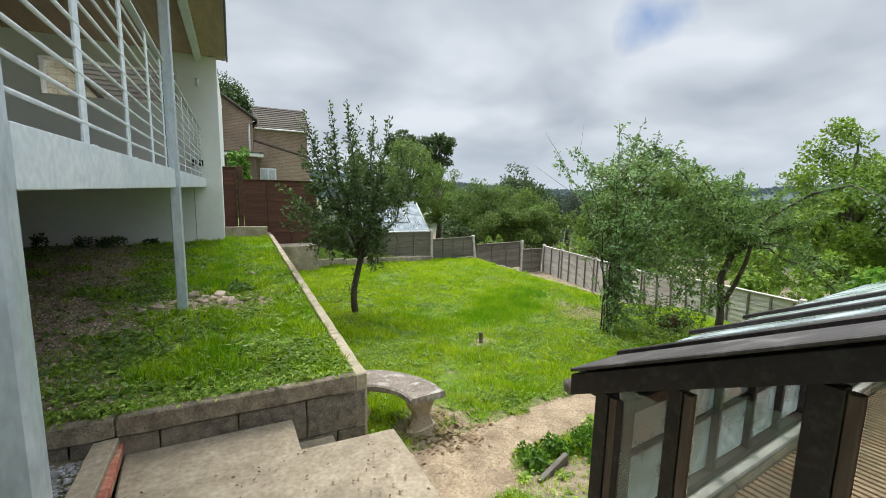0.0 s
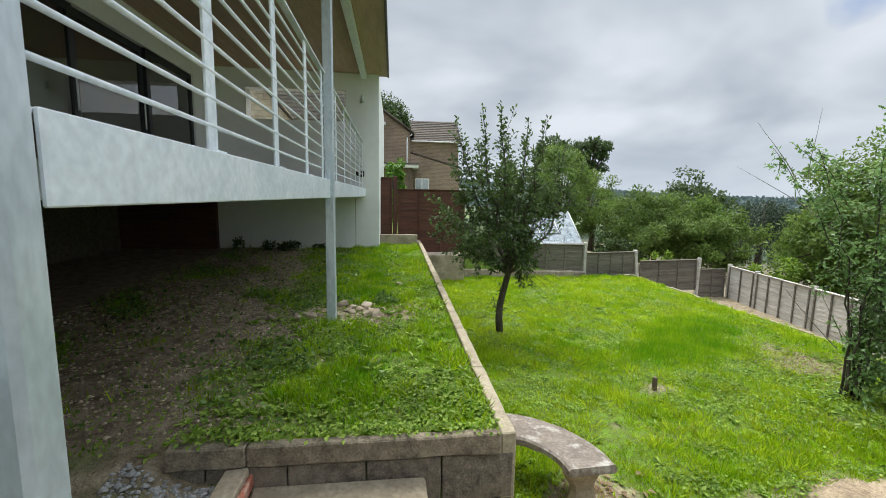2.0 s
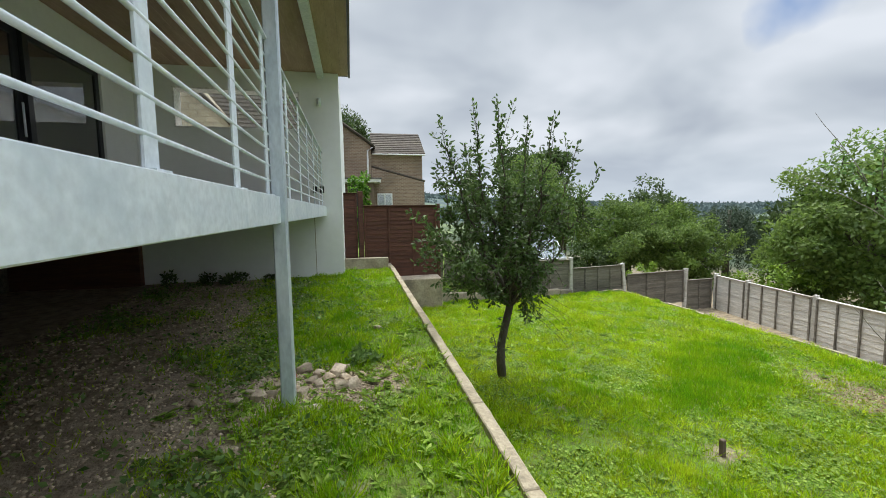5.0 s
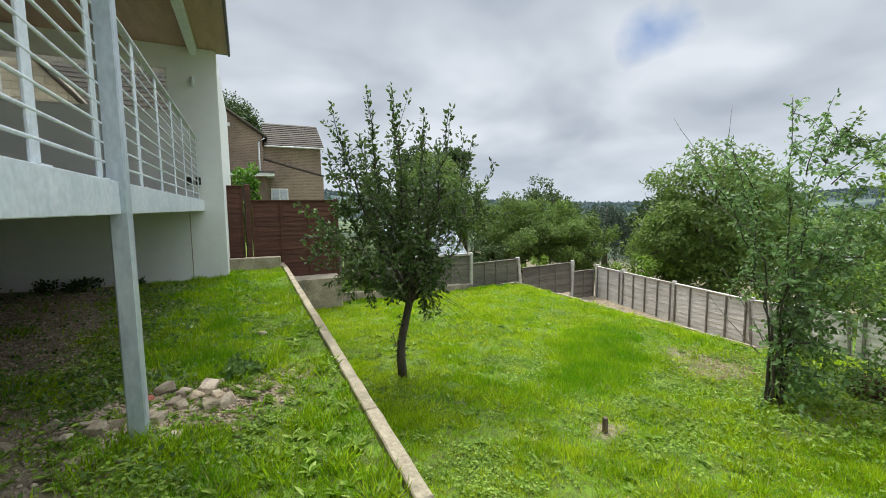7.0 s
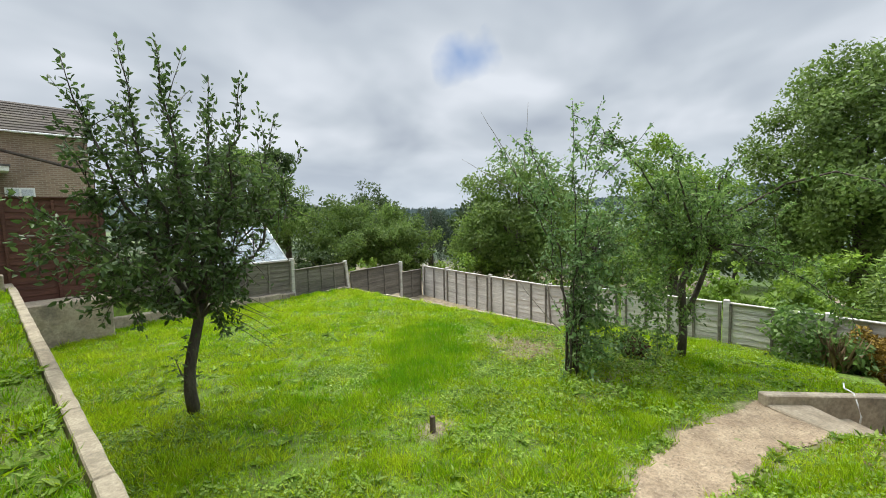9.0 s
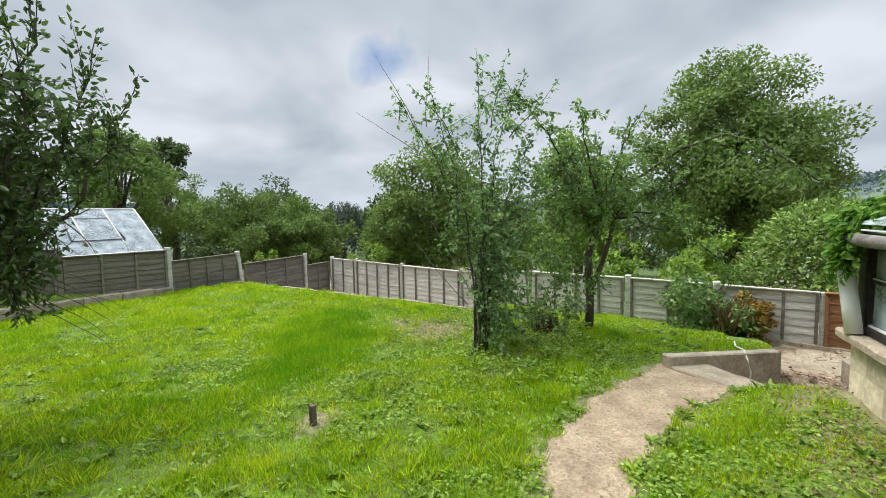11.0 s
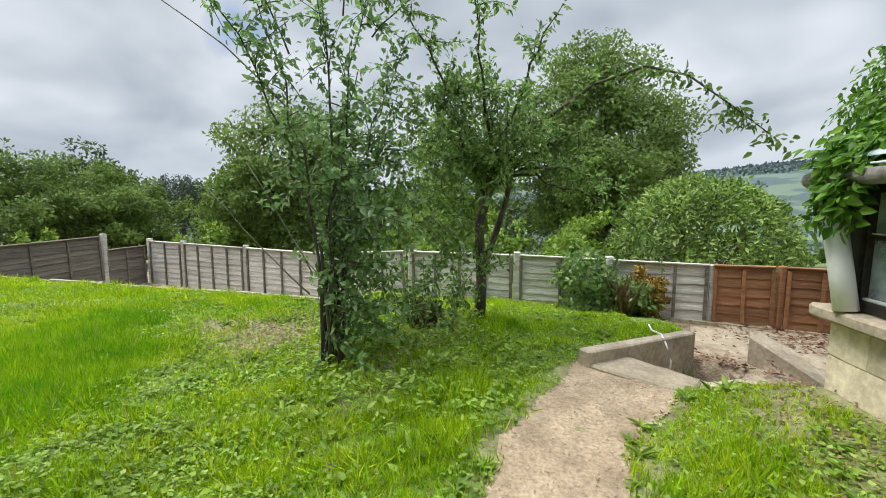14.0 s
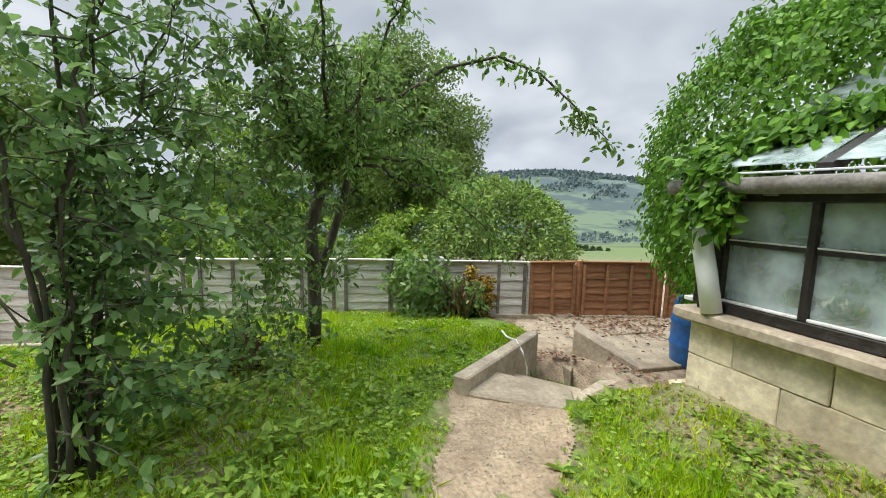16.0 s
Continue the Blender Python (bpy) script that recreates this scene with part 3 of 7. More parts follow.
def build_ground():
    xs = axis(-5.4, 10.4, 0.1, (-0.085, -0.075, 6.295, 6.305, -1.555, -1.545, 0.115, 0.125), 3600)
    ys = axis(-4.6, 10.6, 0.1, (-0.025, -0.015, 2.715, 2.725, -0.465, -0.455, 9.005), 3600)
    gx, gy = np.meshgrid(xs, ys)
    gz = height(gx, gy)
    nx, ny = len(xs), len(ys)
    i = np.arange(nx * ny).reshape(ny, nx)
    faces = np.stack([i[:-1, :-1], i[:-1, 1:], i[1:, 1:], i[1:, :-1]], -1).reshape(-1, 4)
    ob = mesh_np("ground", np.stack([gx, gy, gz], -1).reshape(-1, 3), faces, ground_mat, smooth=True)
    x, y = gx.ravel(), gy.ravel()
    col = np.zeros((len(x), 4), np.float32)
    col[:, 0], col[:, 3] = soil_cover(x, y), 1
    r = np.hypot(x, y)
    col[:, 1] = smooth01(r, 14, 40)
    # third channel: share of the painted blue haze, growing with distance
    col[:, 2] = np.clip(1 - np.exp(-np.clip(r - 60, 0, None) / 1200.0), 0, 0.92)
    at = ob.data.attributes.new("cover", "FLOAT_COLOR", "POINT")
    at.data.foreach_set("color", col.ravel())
    return tagged(ob, "grassy garden ground with worn soil, falling away to a valley", "ground", kind="structure")


build_ground()


def build_path():
    s = 0.02
    xs, ys = np.arange(0.08, 5.1, s), np.arange(-1.1, 0.5, s)
    gx, gy = np.meshgrid(xs, ys)
    gz = height(gx, gy) + 0.007 + 0.006 * wave(gx, gy, 9.0, 1)
    i = np.arange(gx.size).reshape(gx.shape)
    keep = on_path(gx[:-1, :-1] + s / 2, gy[:-1, :-1] + s / 2)
    f = np.stack([i[:-1, :-1], i[:-1, 1:], i[1:, 1:], i[1:, :-1]], -1)[keep]
    used, inv = np.unique(f, return_inverse=True)
    ob = mesh_np("path", np.stack([gx, gy, gz], -1).reshape(-1, 3)[used], inv.reshape(-1, 4), dirt, smooth=True)
    tagged(ob, "trodden path of dry pale soil and grit", "path", kind="structure")


build_path()

# ---- terrace walls, landing and steps ----
kerb = thing("terrace_kerb", "long pale concrete kerb along the raised grass terrace", "kerb", kind="structure")
for k in range(9):
    y0, y1 = -0.06 + k * 0.93, -0.06 + (k + 1) * 0.93 - 0.006
    bm = prism([(-0.072, y0), (0.018, y0), (0.018, y1), (-0.072, y1)], -0.15, [0.815 + 0.0245 * y0, 0.815 + 0.0245 * y0, 0.815 + 0.0245 * y1, 0.815 + 0.0245 * y1], 0.008)
    for i in range(1, 8):
        bmesh.ops.bisect_plane(bm, geom=bm.verts[:] + bm.edges[:] + bm.faces[:], plane_co=(0, y0 + (y1 - y0) * i / 8, 0), plane_no=(0, 1, 0))
    for v in bm.verts:
        v.co += Vector(noise.noise_vector(v.co * 6)) * 0.007
    part("kerbstone", bm, kerb_mat, kerb)

front = thing("terrace_wall", "stained concrete block retaining wall with a worn coping", "wall", kind="structure")
for k, (x0, x1) in enumerate(((-1.95, -1.53), (-1.525, -0.076))):
    part("coping", rough_box(x0, x1, -0.085, -0.014, 0.70, 0.825, 0.09, 0.008, 0.008, k), coping_mat, front, "stained worn concrete coping")
for row, (z0, z1) in enumerate(((0.40, 0.69), (0.12, 0.392), (-0.16, 0.112))):
    for k in range(5):
        x1 = 0.002 - k * 0.44 + (0.22 if row % 2 else 0)
        x0 = max(x1 - 0.432, -1.94)
        x1 = min(x1, 0.002)
        if x1 - x0 > 0.05:
            part("block", rough_box(x0, x1, -0.065, 0.05, z0, z1, 0.11, 0.006, 0.006, k + row * 9), concrete_dark, front)

LZ = 0.58
landing = tagged(part("landing", prism([(-1.50, -0.07), (-0.53, -0.07), (-0.525, -0.455), (0.085, -0.475), (0.10, -1.9), (0.12, -4.6), (-1.36, -4.6), (-1.40, -1.2)], 0.30, LZ, 0.012), concrete_pale),
                 "pale worn concrete landing slab at the head of steps", "landing", kind="structure")
edge = tagged(part("landing_wall", rough_box(-0.02, 0.08, -2.4, -0.49, -0.1, 0.50, 0.15, 0.008, 0.01), concrete_dark), "rough concrete wall that holds up the landing", "wall", kind="structure")
steps = thing("garden_steps", "worn concrete steps down to the lawn", "steps", kind="structure")
for k in range(3):
    x0 = -0.53 + 0.28 * k
    part("step", rough_box(x0 + (0.005 if k == 0 else 0), x0 + 0.285, -0.45, -0.072, -0.08, LZ - 0.20 * (k + 1) + 0.01, 0.1, 0.005, 0.012, k), concrete_pale, steps)

brick_edge = thing("brick_edging", "row of red bricks under a mortar cap beside the landing", "edging", kind="structure")
for k in range(4):
    y1 = -0.06 - k * 0.222
    turn = Matrix.Translation((-1.52, 0, 0)) @ Matrix.Rotation(radians(3), 4, "Z") @ Matrix.Translation((1.52, 0, 0))
    part("brick", box(-1.60, -1.50, y1 - 0.214, y1, 0.585, 0.652, 0.006, turn=turn), brick_mat, brick_edge)
part("mortar_cap", rough_box(-1.635, -1.515, -0.95, -0.08, 0.655, 0.70, 0.08, 0.01, 0.006), concrete_pale, brick_edge)

edging = thing("lawn_edging", "thin pale concrete edging along the drop beside the lawn", "edging", kind="structure")
for k in range(7):
    y0, y1 = 2.70 + k * 0.91, 2.70 + (k + 1) * 0.91 - 0.008
    part("edging_board", rough_box(6.285, 6.335, y0, y1, -0.8, 0.015 + 0.01 * math.sin(k * 2.1), 0.2, 0.006, 0.006, k), kerb_mat, edging)

# ---- house with deck ----
SOFFIT = 4.93

def pierced_wall(name, x0, x1, y0, y1, z0, z1, hole, mat, label):
    """A wall across x with one rectangular opening (x and z)."""
    bm = bmesh.new()
    a, b, c, d = hole
    xs, zs = (x0, a, b, x1), (z0, c, d, z1)
    near, far = ([[bm.verts.new((x, y, z)) for z in zs] for x in xs] for y in (y0, y1))
    for i in range(3):
        for k in range(3):
            if (i, k) != (1, 1):
                for g in (near, far):
                    bm.faces.new((g[i][k], g[i + 1][k], g[i + 1][k + 1], g[i][k + 1]))
    rim = [(i, 0) for i in range(4)] + [(3, k) for k in (1, 2, 3)] + [(i, 3) for i in (2, 1, 0)] + [(0, k) for k in (2, 1)]
    for loop in (rim, [(1, 1), (2, 1), (2, 2), (1, 2)]):
        for (i, k), (m, n) in zip(loop, loop[1:] + loop[:1]):
            bm.faces.new((near[i][k], near[m][n], far[m][n], far[i][k]))
    bmesh.ops.recalc_face_normals(bm, faces=bm.faces)
    return tagged(part(name, bm, mat), label, "wall", kind="structure")


WIN = (-3.98, -1.78, 3.83, 4.56)
pierced_wall("wall_wing_front", -8.2, -1.05, 7.60, 7.85, 0.3, SOFFIT, WIN, render_white, "smooth white rendered house wall")
tagged(part("wall_wing_side", box(-1.30, -1.052, 7.852, 13.0, 0.3, SOFFIT), render_white), "smooth white rendered house wall", "wall", kind="structure")
# dark block colour here deepens the shade under the deck
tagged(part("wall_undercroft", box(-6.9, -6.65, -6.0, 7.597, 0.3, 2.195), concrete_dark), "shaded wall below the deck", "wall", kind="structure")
bm = bmesh.new()
for y0, y1, z0, z1 in ((6.62, 7.597, 2.4, SOFFIT), (-6.0, -1.0, 2.4, SOFFIT), (-1.0, 6.62, 4.47, SOFFIT)):
    box(-4.85, -4.6, y0, y1, z0, z1, bm=bm)
tagged(part("wall_house_side", bm, render_white), "white rendered wall round wide sliding doors", "wall", kind="structure")
# added dark sheet over the white wall, giving the undercroft's shade by colour
tagged(part("wall_undercroft_end", box(-6.64, -4.65, 7.45, 7.595, 0.3, 2.195), brown_wood), "added dark panel standing in for the shade below the house", "wall", kind="structure")
tagged(part("movement_joint", box(-1.60, -1.588, 7.593, 7.606, 0.9, 2.15), concrete), "thin vertical joint in the rendered wall", "joint", kind="structure")

window = thing("window_1", "wide strip window in a deep white reveal with roofs beyond", "window", kind="structure")
for x0, x1, z0, z1 in ((WIN[0], WIN[0] + 0.03, WIN[2] + 0.03, WIN[3] - 0.03), (WIN[1] - 0.03, WIN[1], WIN[2] + 0.03, WIN[3] - 0.03), (WIN[0], WIN[1], WIN[2], WIN[2] + 0.03), (WIN[0], WIN[1], WIN[3] - 0.03, WIN[3])):
    part("reveal", box(x0, x1, 7.597, 7.90, z0, z1, 0.002), white_paint, window, "white reveal lining")
part("pane", box(WIN[0] + 0.03, WIN[1] - 0.03, 7.865, 7.873, WIN[2] + 0.03, WIN[3] - 0.03), window_glass, window).visible_shadow = False

roof = thing("roof", "flat overhanging roof with brown boarded soffit and dark edge", "roof", kind="structure")
bm = bmesh.new()
for k in range(52):
    x1 = -0.86 - k * 0.145
    box(x1 - 0.142, x1, -6.2, 7.72, SOFFIT + 0.003, SOFFIT + 0.02, bm=bm)
part("soffit", bm, soffit_wood, roof, "brown boarded soffit")
part("deck_board", box(-8.4, -0.86, -6.2, 7.72, SOFFIT + 0.022, SOFFIT + 0.16), roof_edge, roof, "dark roof build-up")
part("fascia", box(-0.858, -0.82, -6.2, 7.76, SOFFIT - 0.02, SOFFIT + 0.19, 0.004), roof_edge, roof, "dark metal edge")
part("fascia", box(-8.4, -0.86, 7.722, 7.76, SOFFIT - 0.0, SOFFIT + 0.02), roof_edge, roof)
part("purlin", box(-1.44, -1.32, -6.0, 7.59, SOFFIT - 0.12, SOFFIT, 0.006), galv, roof, "galvanised steel roof beam")

# deck
deck = thing("deck", "raised deck on galvanised steel beams and posts", "deck")
part("edge_beam", box(-1.375, -1.36, -1.45, 7.595, 2.18, 2.365, 0.004), galv, deck, "galvanised steel edge beam")
part("beam_flange", box(-1.46, -1.377, -1.45, 7.595, 2.352, 2.365, 0.002), galv, deck)
part("deck_floor", box(-4.64, -1.462, -1.45, 7.595, 2.29, 2.36), old_wood, deck, "timber deck floor")
for k in range(5):
    y = -1.2 + k * 2.1
    part("joist", box(-4.63, -1.38, y - 0.04, y + 0.04, 2.19, 2.285), galv, deck)
part("post", box(-1.452, -1.36, -1.553, -1.455, 0.45, SOFFIT - 0.125, 0.014), galv_post, deck, "thick galvanised steel post")
part("post", box(-1.42, -1.325, 2.07, 2.17, 0.72, SOFFIT - 0.125, 0.008), galv_post, deck, "slim galvanised steel post")
rail = thing("balustrade", "galvanised steel balustrade with nine thin rails", "railing")
RY = [-0.57, 0.33, 1.22, 1.98, 2.98, 3.86, 4.74, 5.62, 6.5, 7.38]
for y in RY:
    bm = box(-1.425, -1.413, y - 0.041, y + 0.041, 2.365, 3.40, 0.002)
    box(-1.455, -1.385, y - 0.05, y + 0.05, 2.366, 2.376, 0.0, bm=bm)
    part("baluster", bm, galv, rail)
for k in range(9):
    part("rail", tube([(-1.419, -1.455, 2.47 + 0.104 * k), (-1.419, 3.0, 2.47 + 0.104 * k), (-1.419, 7.59, 2.47 + 0.104 * k)], 0.009, 8), galv, rail)
part("handrail", box(-1.445, -1.393, -1.455, 7.595, 3.40, 3.415, 0.003), galv, rail, "flat galvanised handrail")

stair = thing("deck_stair", "galvanised steel stair up to the deck", "stair")
for x in (-1.445, -2.45):
    bm = bmesh.new()
    pts = [(-1.556, 2.32), (-1.556, 1.90), (-4.2, 0.55), (-4.2, 0.92)]
    vs = [[bm.verts.new((x + dx, y, z)) for y, z in pts] for dx in (-0.006, 0.006)]
    bm.faces.new(vs[0]); bm.faces.new(vs[1][::-1])
    for i in range(4):
        j = (i + 1) % 4
        bm.faces.new((vs[0][i], vs[1][i], vs[1][j], vs[0][j]))
    bmesh.ops.recalc_face_normals(bm, faces=bm.faces)
    part("stringer", bm, galv, stair, "sloping galvanised steel plate")
for k in range(7):
    y, z = -1.95 - k * 0.31, 2.02 - k * 0.20
    part("tread", box(-2.44, -1.453, y - 0.14, y + 0.14, z - 0.03, z, 0.003), galv, stair)
part("newel", tube([(-1.425, -1.80, 2.05), (-1.425, -1.80, 3.2)], 0.021, 10), galv, stair, "round galvanised baluster")
for y, z in ((-1.78, 2.02), (-1.95, 1.95), (-1.90, 1.80)):
    part("bolt", tube([(-1.439, y, z), (-1.429, y, z)], 0.012, 6), galv, stair)

doors = thing("sliding_door", "wide dark-framed sliding glass doors onto the deck", "door", kind="structure")
for k in range(5):
    y1 = 6.62 - k * 1.52
    y0 = y1 - 1.52
    leaf = thing("door_leaf", "", "")
    leaf.parent = doors
    x = -4.66 - 0.05 * (k % 2)
    bm = bmesh.new()
    for bx in ((y0, y0 + 0.09, 2.37, 4.47), (y1 - 0.09, y1, 2.37, 4.47), (y0 + 0.09, y1 - 0.09, 2.37, 2.47), (y0 + 0.09, y1 - 0.09, 4.37, 4.47)):
        box(x - 0.025, x + 0.025, bx[0], bx[1], bx[2], bx[3], bm=bm)
    part("frame", bm, black_frame, leaf)
    part("pane", box(x - 0.006, x + 0.006, y0 + 0.09, y1 - 0.09, 2.47, 4.37), door_glass, leaf)
    if k in (1, 2):
        part("handle", tube([(x + 0.05, y1 - 0.05, 3.2), (x + 0.05, y1 - 0.05, 3.6)], 0.012, 8), galv, leaf, "steel pull handle")
# the room behind the doors
tagged(part("floor_indoors", box(-9.4, -4.86, -6.0, 7.597, 2.2, 2.36), old_wood), "floor of the room behind the doors", "floor", kind="structure")
bm = bmesh.new()
for y0, y1, z0, z1 in ((-6.0, 1.6, 2.362, SOFFIT), (4.4, 7.597, 2.362, SOFFIT), (1.6, 4.4, 2.362, 3.3), (1.6, 4.4, 4.5, SOFFIT)):
    box(-9.4, -9.2, y0, y1, z0, z1, bm=bm)
tagged(part("wall_indoors", bm, render_white), "far wall of the room with a bright window", "wall", kind="structure")
tagged(part("wall_house_south", box(-9.4, -4.6, -6.3, -6.003, 0.3, SOFFIT), render_white), "white rendered end wall of the house", "wall", kind="structure")

for k, x in enumerate((-1.56, -1.43)):
    sock = thing("outdoor_socket", "small black weatherproof socket low on the white wall", "socket", "outdoor sockets")
    part("cover", box(x - 0.04, x + 0.04, 7.56, 7.598, 2.63, 2.76, 0.006), black_frame, sock)
lamp = thing("wall_light", "small silver up-and-down light on the white wall", "wall light", at=(-1.42, 7.56, 4.37))
part("body", tube([(0, 0, -0.075), (0, 0, 0.075)], 0.032, 14), galv, lamp)
part("bracket", box(-0.02, 0.02, 0.02, 0.042, -0.03, 0.03), galv, lamp)

# ---- fences ----
def masonry(name, c1, c2, mortar, bw, bh, gap, rough=0.9):
    m = material(name, c1, c2, 2.0, rough, 0.2)
    n, l = m.node_tree.nodes, m.node_tree.links
    b = n["Principled BSDF"]
    br = n.new("ShaderNodeTexBrick")
    br.inputs["Color1"].default_value, br.inputs["Color2"].default_value, br.inputs["Mortar"].default_value = (*c1, 1), (*c2, 1), (*mortar, 1)
    br.inputs["Scale"].default_value, br.inputs["Mortar Size"].default_value = 1.0, gap
    br.inputs["Brick Width"].default_value, br.inputs["Row Height"].default_value = bw, bh
    br.inputs["Bias"].default_value = -0.1
    tc = n.new("ShaderNodeTexCoord"); sp = n.new("ShaderNodeSeparateXYZ"); cb = n.new("ShaderNodeCombineXYZ"); ad = n.new("ShaderNodeMath")
    l.new(tc.outputs["Object"], sp.inputs[0]); l.new(sp.outputs[0], ad.inputs[0]); l.new(sp.outputs[1], ad.inputs[1])
    l.new(ad.outputs[0], cb.inputs[0]); l.new(sp.outputs[2], cb.inputs[1]); l.new(cb.outputs[0], br.inputs["Vector"])
    nz = n.new("ShaderNodeTexNoise"); nz.inputs["Scale"].default_value = 0.9; nz.inputs["Detail"].default_value = 5
    l.new(tc.outputs["Object"], nz.inputs["Vector"])
    g = n.new("ShaderNodeMapRange"); g.inputs["From Min"].default_value, g.inputs["From Max"].default_value = 0.3, 0.7
    g.inputs["To Min"].default_value, g.inputs["To Max"].default_value = 0.75, 1.2
    l.new(nz.outputs["Fac"], g.inputs["Value"])
    mu = n.new("ShaderNodeVectorMath"); mu.operation = "SCALE"
    l.new(br.outputs["Color"], mu.inputs[0]); l.new(g.outputs[0], mu.inputs["Scale"])
    l.new(mu.outputs[0], b.inputs["Base Color"])
    return m


def slat_mesh(length, tall, mat, seed):
    """One wavy-edged lap board, along x from 0."""
    random.seed(seed)
    bm = bmesh.new()
    n = 9
    rows = []
    for i in range(n + 1):
        x = length * i / n
        dz = random.uniform(-0.012, 0.012)
        rows.append([bm.verts.new((x, y, z)) for y, z in ((0.004, tall), (-0.004, tall), (-0.020, dz), (-0.008, dz))])
    for a, b in zip(rows, rows[1:]):
        for k in range(4):
            bm.faces.new((a[k], a[(k + 1) % 4], b[(k + 1) % 4], b[k]))
    bm.faces.new(rows[0][::-1]); bm.faces.new(rows[-1])
    bmesh.ops.recalc_face_normals(bm, faces=bm.faces)
    me = bpy.data.meshes.new("slat"); bm.to_mesh(me); bm.free(); me.materials.append(mat)
    return me


def fence_panel(p, q, z0, z1, mat, battens, label, fence, z1b=None):
    """A lap panel between two plan points; z1b is the top at the far end."""
    a, b = Vector((*p, 0)), Vector((*q, 0))
    length = (b - a).length
    ang = math.atan2(b.y - a.y, b.x - a.x)
    t = thing("panel", label, "", at=(a.x, a.y, z0))
    t.parent = fence
    t.rotation_euler = (0, -math.atan2((z1b - z1) if z1b is not None else 0, length), ang)
    tall = z1 - z0
    n = max(5, round(tall / 0.105))
    meshes = [slat_mesh(length, tall / n + 0.03, mat, 11 * len(bpy.data.objects) + k) for k in range(3)]
    for k in range(n):
        piece("slat", meshes[k % 3], Matrix.Translation((0, 0, k * tall / n - 0.01)), t)
    for k in range(battens):
        x = length * k / (battens - 1)
        x = min(max(x, 0.022), length - 0.022)
        part("batten", box(x - 0.019, x + 0.019, -0.047, -0.0205, 0, tall - 0.012, 0.003), grey_dark if mat is grey_wood else mat, t)
    part("cap_rail", box(0, length, -0.055, 0.02, tall + 0.016, tall + 0.034, 0.003), mat, t)
    return t


def fence_post(p, z0, z1, mat, label, fence, lean=0.0, w=0.095):
    t = part("post", rough_box(-w / 2, w / 2, -w / 2, w / 2, 0, z1 - z0, 0.3, 0.004, 0.01), mat, fence, label)
    t.location, t.rotation_euler = (p[0], p[1], z0), (0, radians(lean), radians(10))
    return t


def side_x(y):
    return 7.88 + (y - 0.4) * (1.61 / 8.6)


G1 = thing("side_fence", "weathered grey lap fence turning orange-brown beyond the steps", "fence")
ys = [8.98, 7.79, 5.90, 3.95, 2.15, 0.40]
for y in ys:
    z = 0.30 if y > 3 else (0.40 if y > 1 else 0.47)
    fence_post((side_x(y), y), -0.9 if y > 1 else -0.4, z + 0.02, grey_wood, "grey weathered timber fence post", G1)
for y0, y1 in zip(ys, ys[1:]):
    z = 0.24 if y0 > 3 else 0.38
    zb = 0.24 if y1 > 3 else (0.38 if y1 > 1 else 0.42)
    z = 0.24 if y0 > 3.5 else z
    # seen from the lawn the battens stand on the near face
    fence_panel((side_x(y0) - 0.02, y0 - 0.05), (side_x(y1) - 0.02, y1 + 0.05), -0.74 if y0 > 3.5 else -0.42, z, grey_wood, 3 if y0 > 8 else 5, "pale grey weathered lap fence panel", G1, zb)
fence_post((side_x(-0.85), -0.85), -0.4, 0.50, grey_wood, "grey weathered timber fence post", G1)
fence_panel((side_x(0.4), 0.35), (side_x(-0.8), -0.80), -0.30, 0.42, grey_wood, 3, "pale grey weathered lap fence panel", G1, 0.43)
fence_panel((side_x(-0.9), -0.90), (side_x(-2.0), -1.99), -0.24, 0.43, grey_wood, 4, "grey weathered lap fence panel beside newer boards", G1, 0.44)
fence_panel((side_x(-2.05), -2.05), (side_x(-2.68), -2.66), -0.24, 0.44, orange_wood, 3, "orange-brown lap fence panel", G1, 0.46)
fence_post((side_x(-2.02), -2.02), -0.4, 0.47, grey_wood, "grey weathered timber fence post", G1, w=0.05)
fence_post((side_x(-2.70), -2.705), -0.4, 0.50, orange_wood, "orange-brown timber fence post", G1, w=0.07)
fence_panel((side_x(-2.75), -2.75), (side_x(-3.75), -3.75), -0.24, 0.46, orange_wood, 4, "orange-brown lap fence panel", G1, 0.47)
fence_post((side_x(-3.82), -3.82), -0.4, 0.52, orange_wood, "orange-brown timber fence post", G1)
fence_panel((side_x(-3.85) - 0.05, -3.88), (6.2, -5.4), -0.24, 0.47, orange_wood, 5, "orange-brown lap fence panel", G1)
gb = thing("gravel_board", "pale concrete board along the foot of the fence", "gravel board", kind="structure")
for y0, y1 in ((0.35, -0.8), (-0.9, -2.66), (-2.75, -3.78)):
    ang = math.atan(1.61 / 8.6)
    part("board", prism([(side_x(y0) - 0.055, y0), (side_x(y1) - 0.055, y1), (side_x(y1) + 0.0, y1), (side_x(y0) + 0.0, y0)], -0.42, -0.245, 0.006), kerb_mat, gb)

G2 = thing("far_fence", "dark weathered lap fence stepping down across the garden's end", "fence")
FY = 9.08
for x, z0, z1, lean in ((1.27, 0.1, 1.28, 0), (3.05, 0.0, 1.08, 0), (4.85, -0.1, 0.95, 0), (6.52, -0.2, 0.74, -7), (8.50, -0.8, 0.50, 1)):
    fence_post((x, FY), z0, z1, grey_dark if x < 4 else grey_wood, "leaning grey timber fence post" if lean < 0 else "grey weathered timber fence post", G2, lean)
fence_panel((1.32, FY), (3.0, FY), 0.2, 1.10, grey_dark, 5, "dark weathered lap fence panel", G2, 1.02)
fence_panel((3.10, FY), (4.80, FY), 0.12, 0.88, grey_dark, 4, "dark weathered lap fence panel below a greenhouse", G2, 0.86)
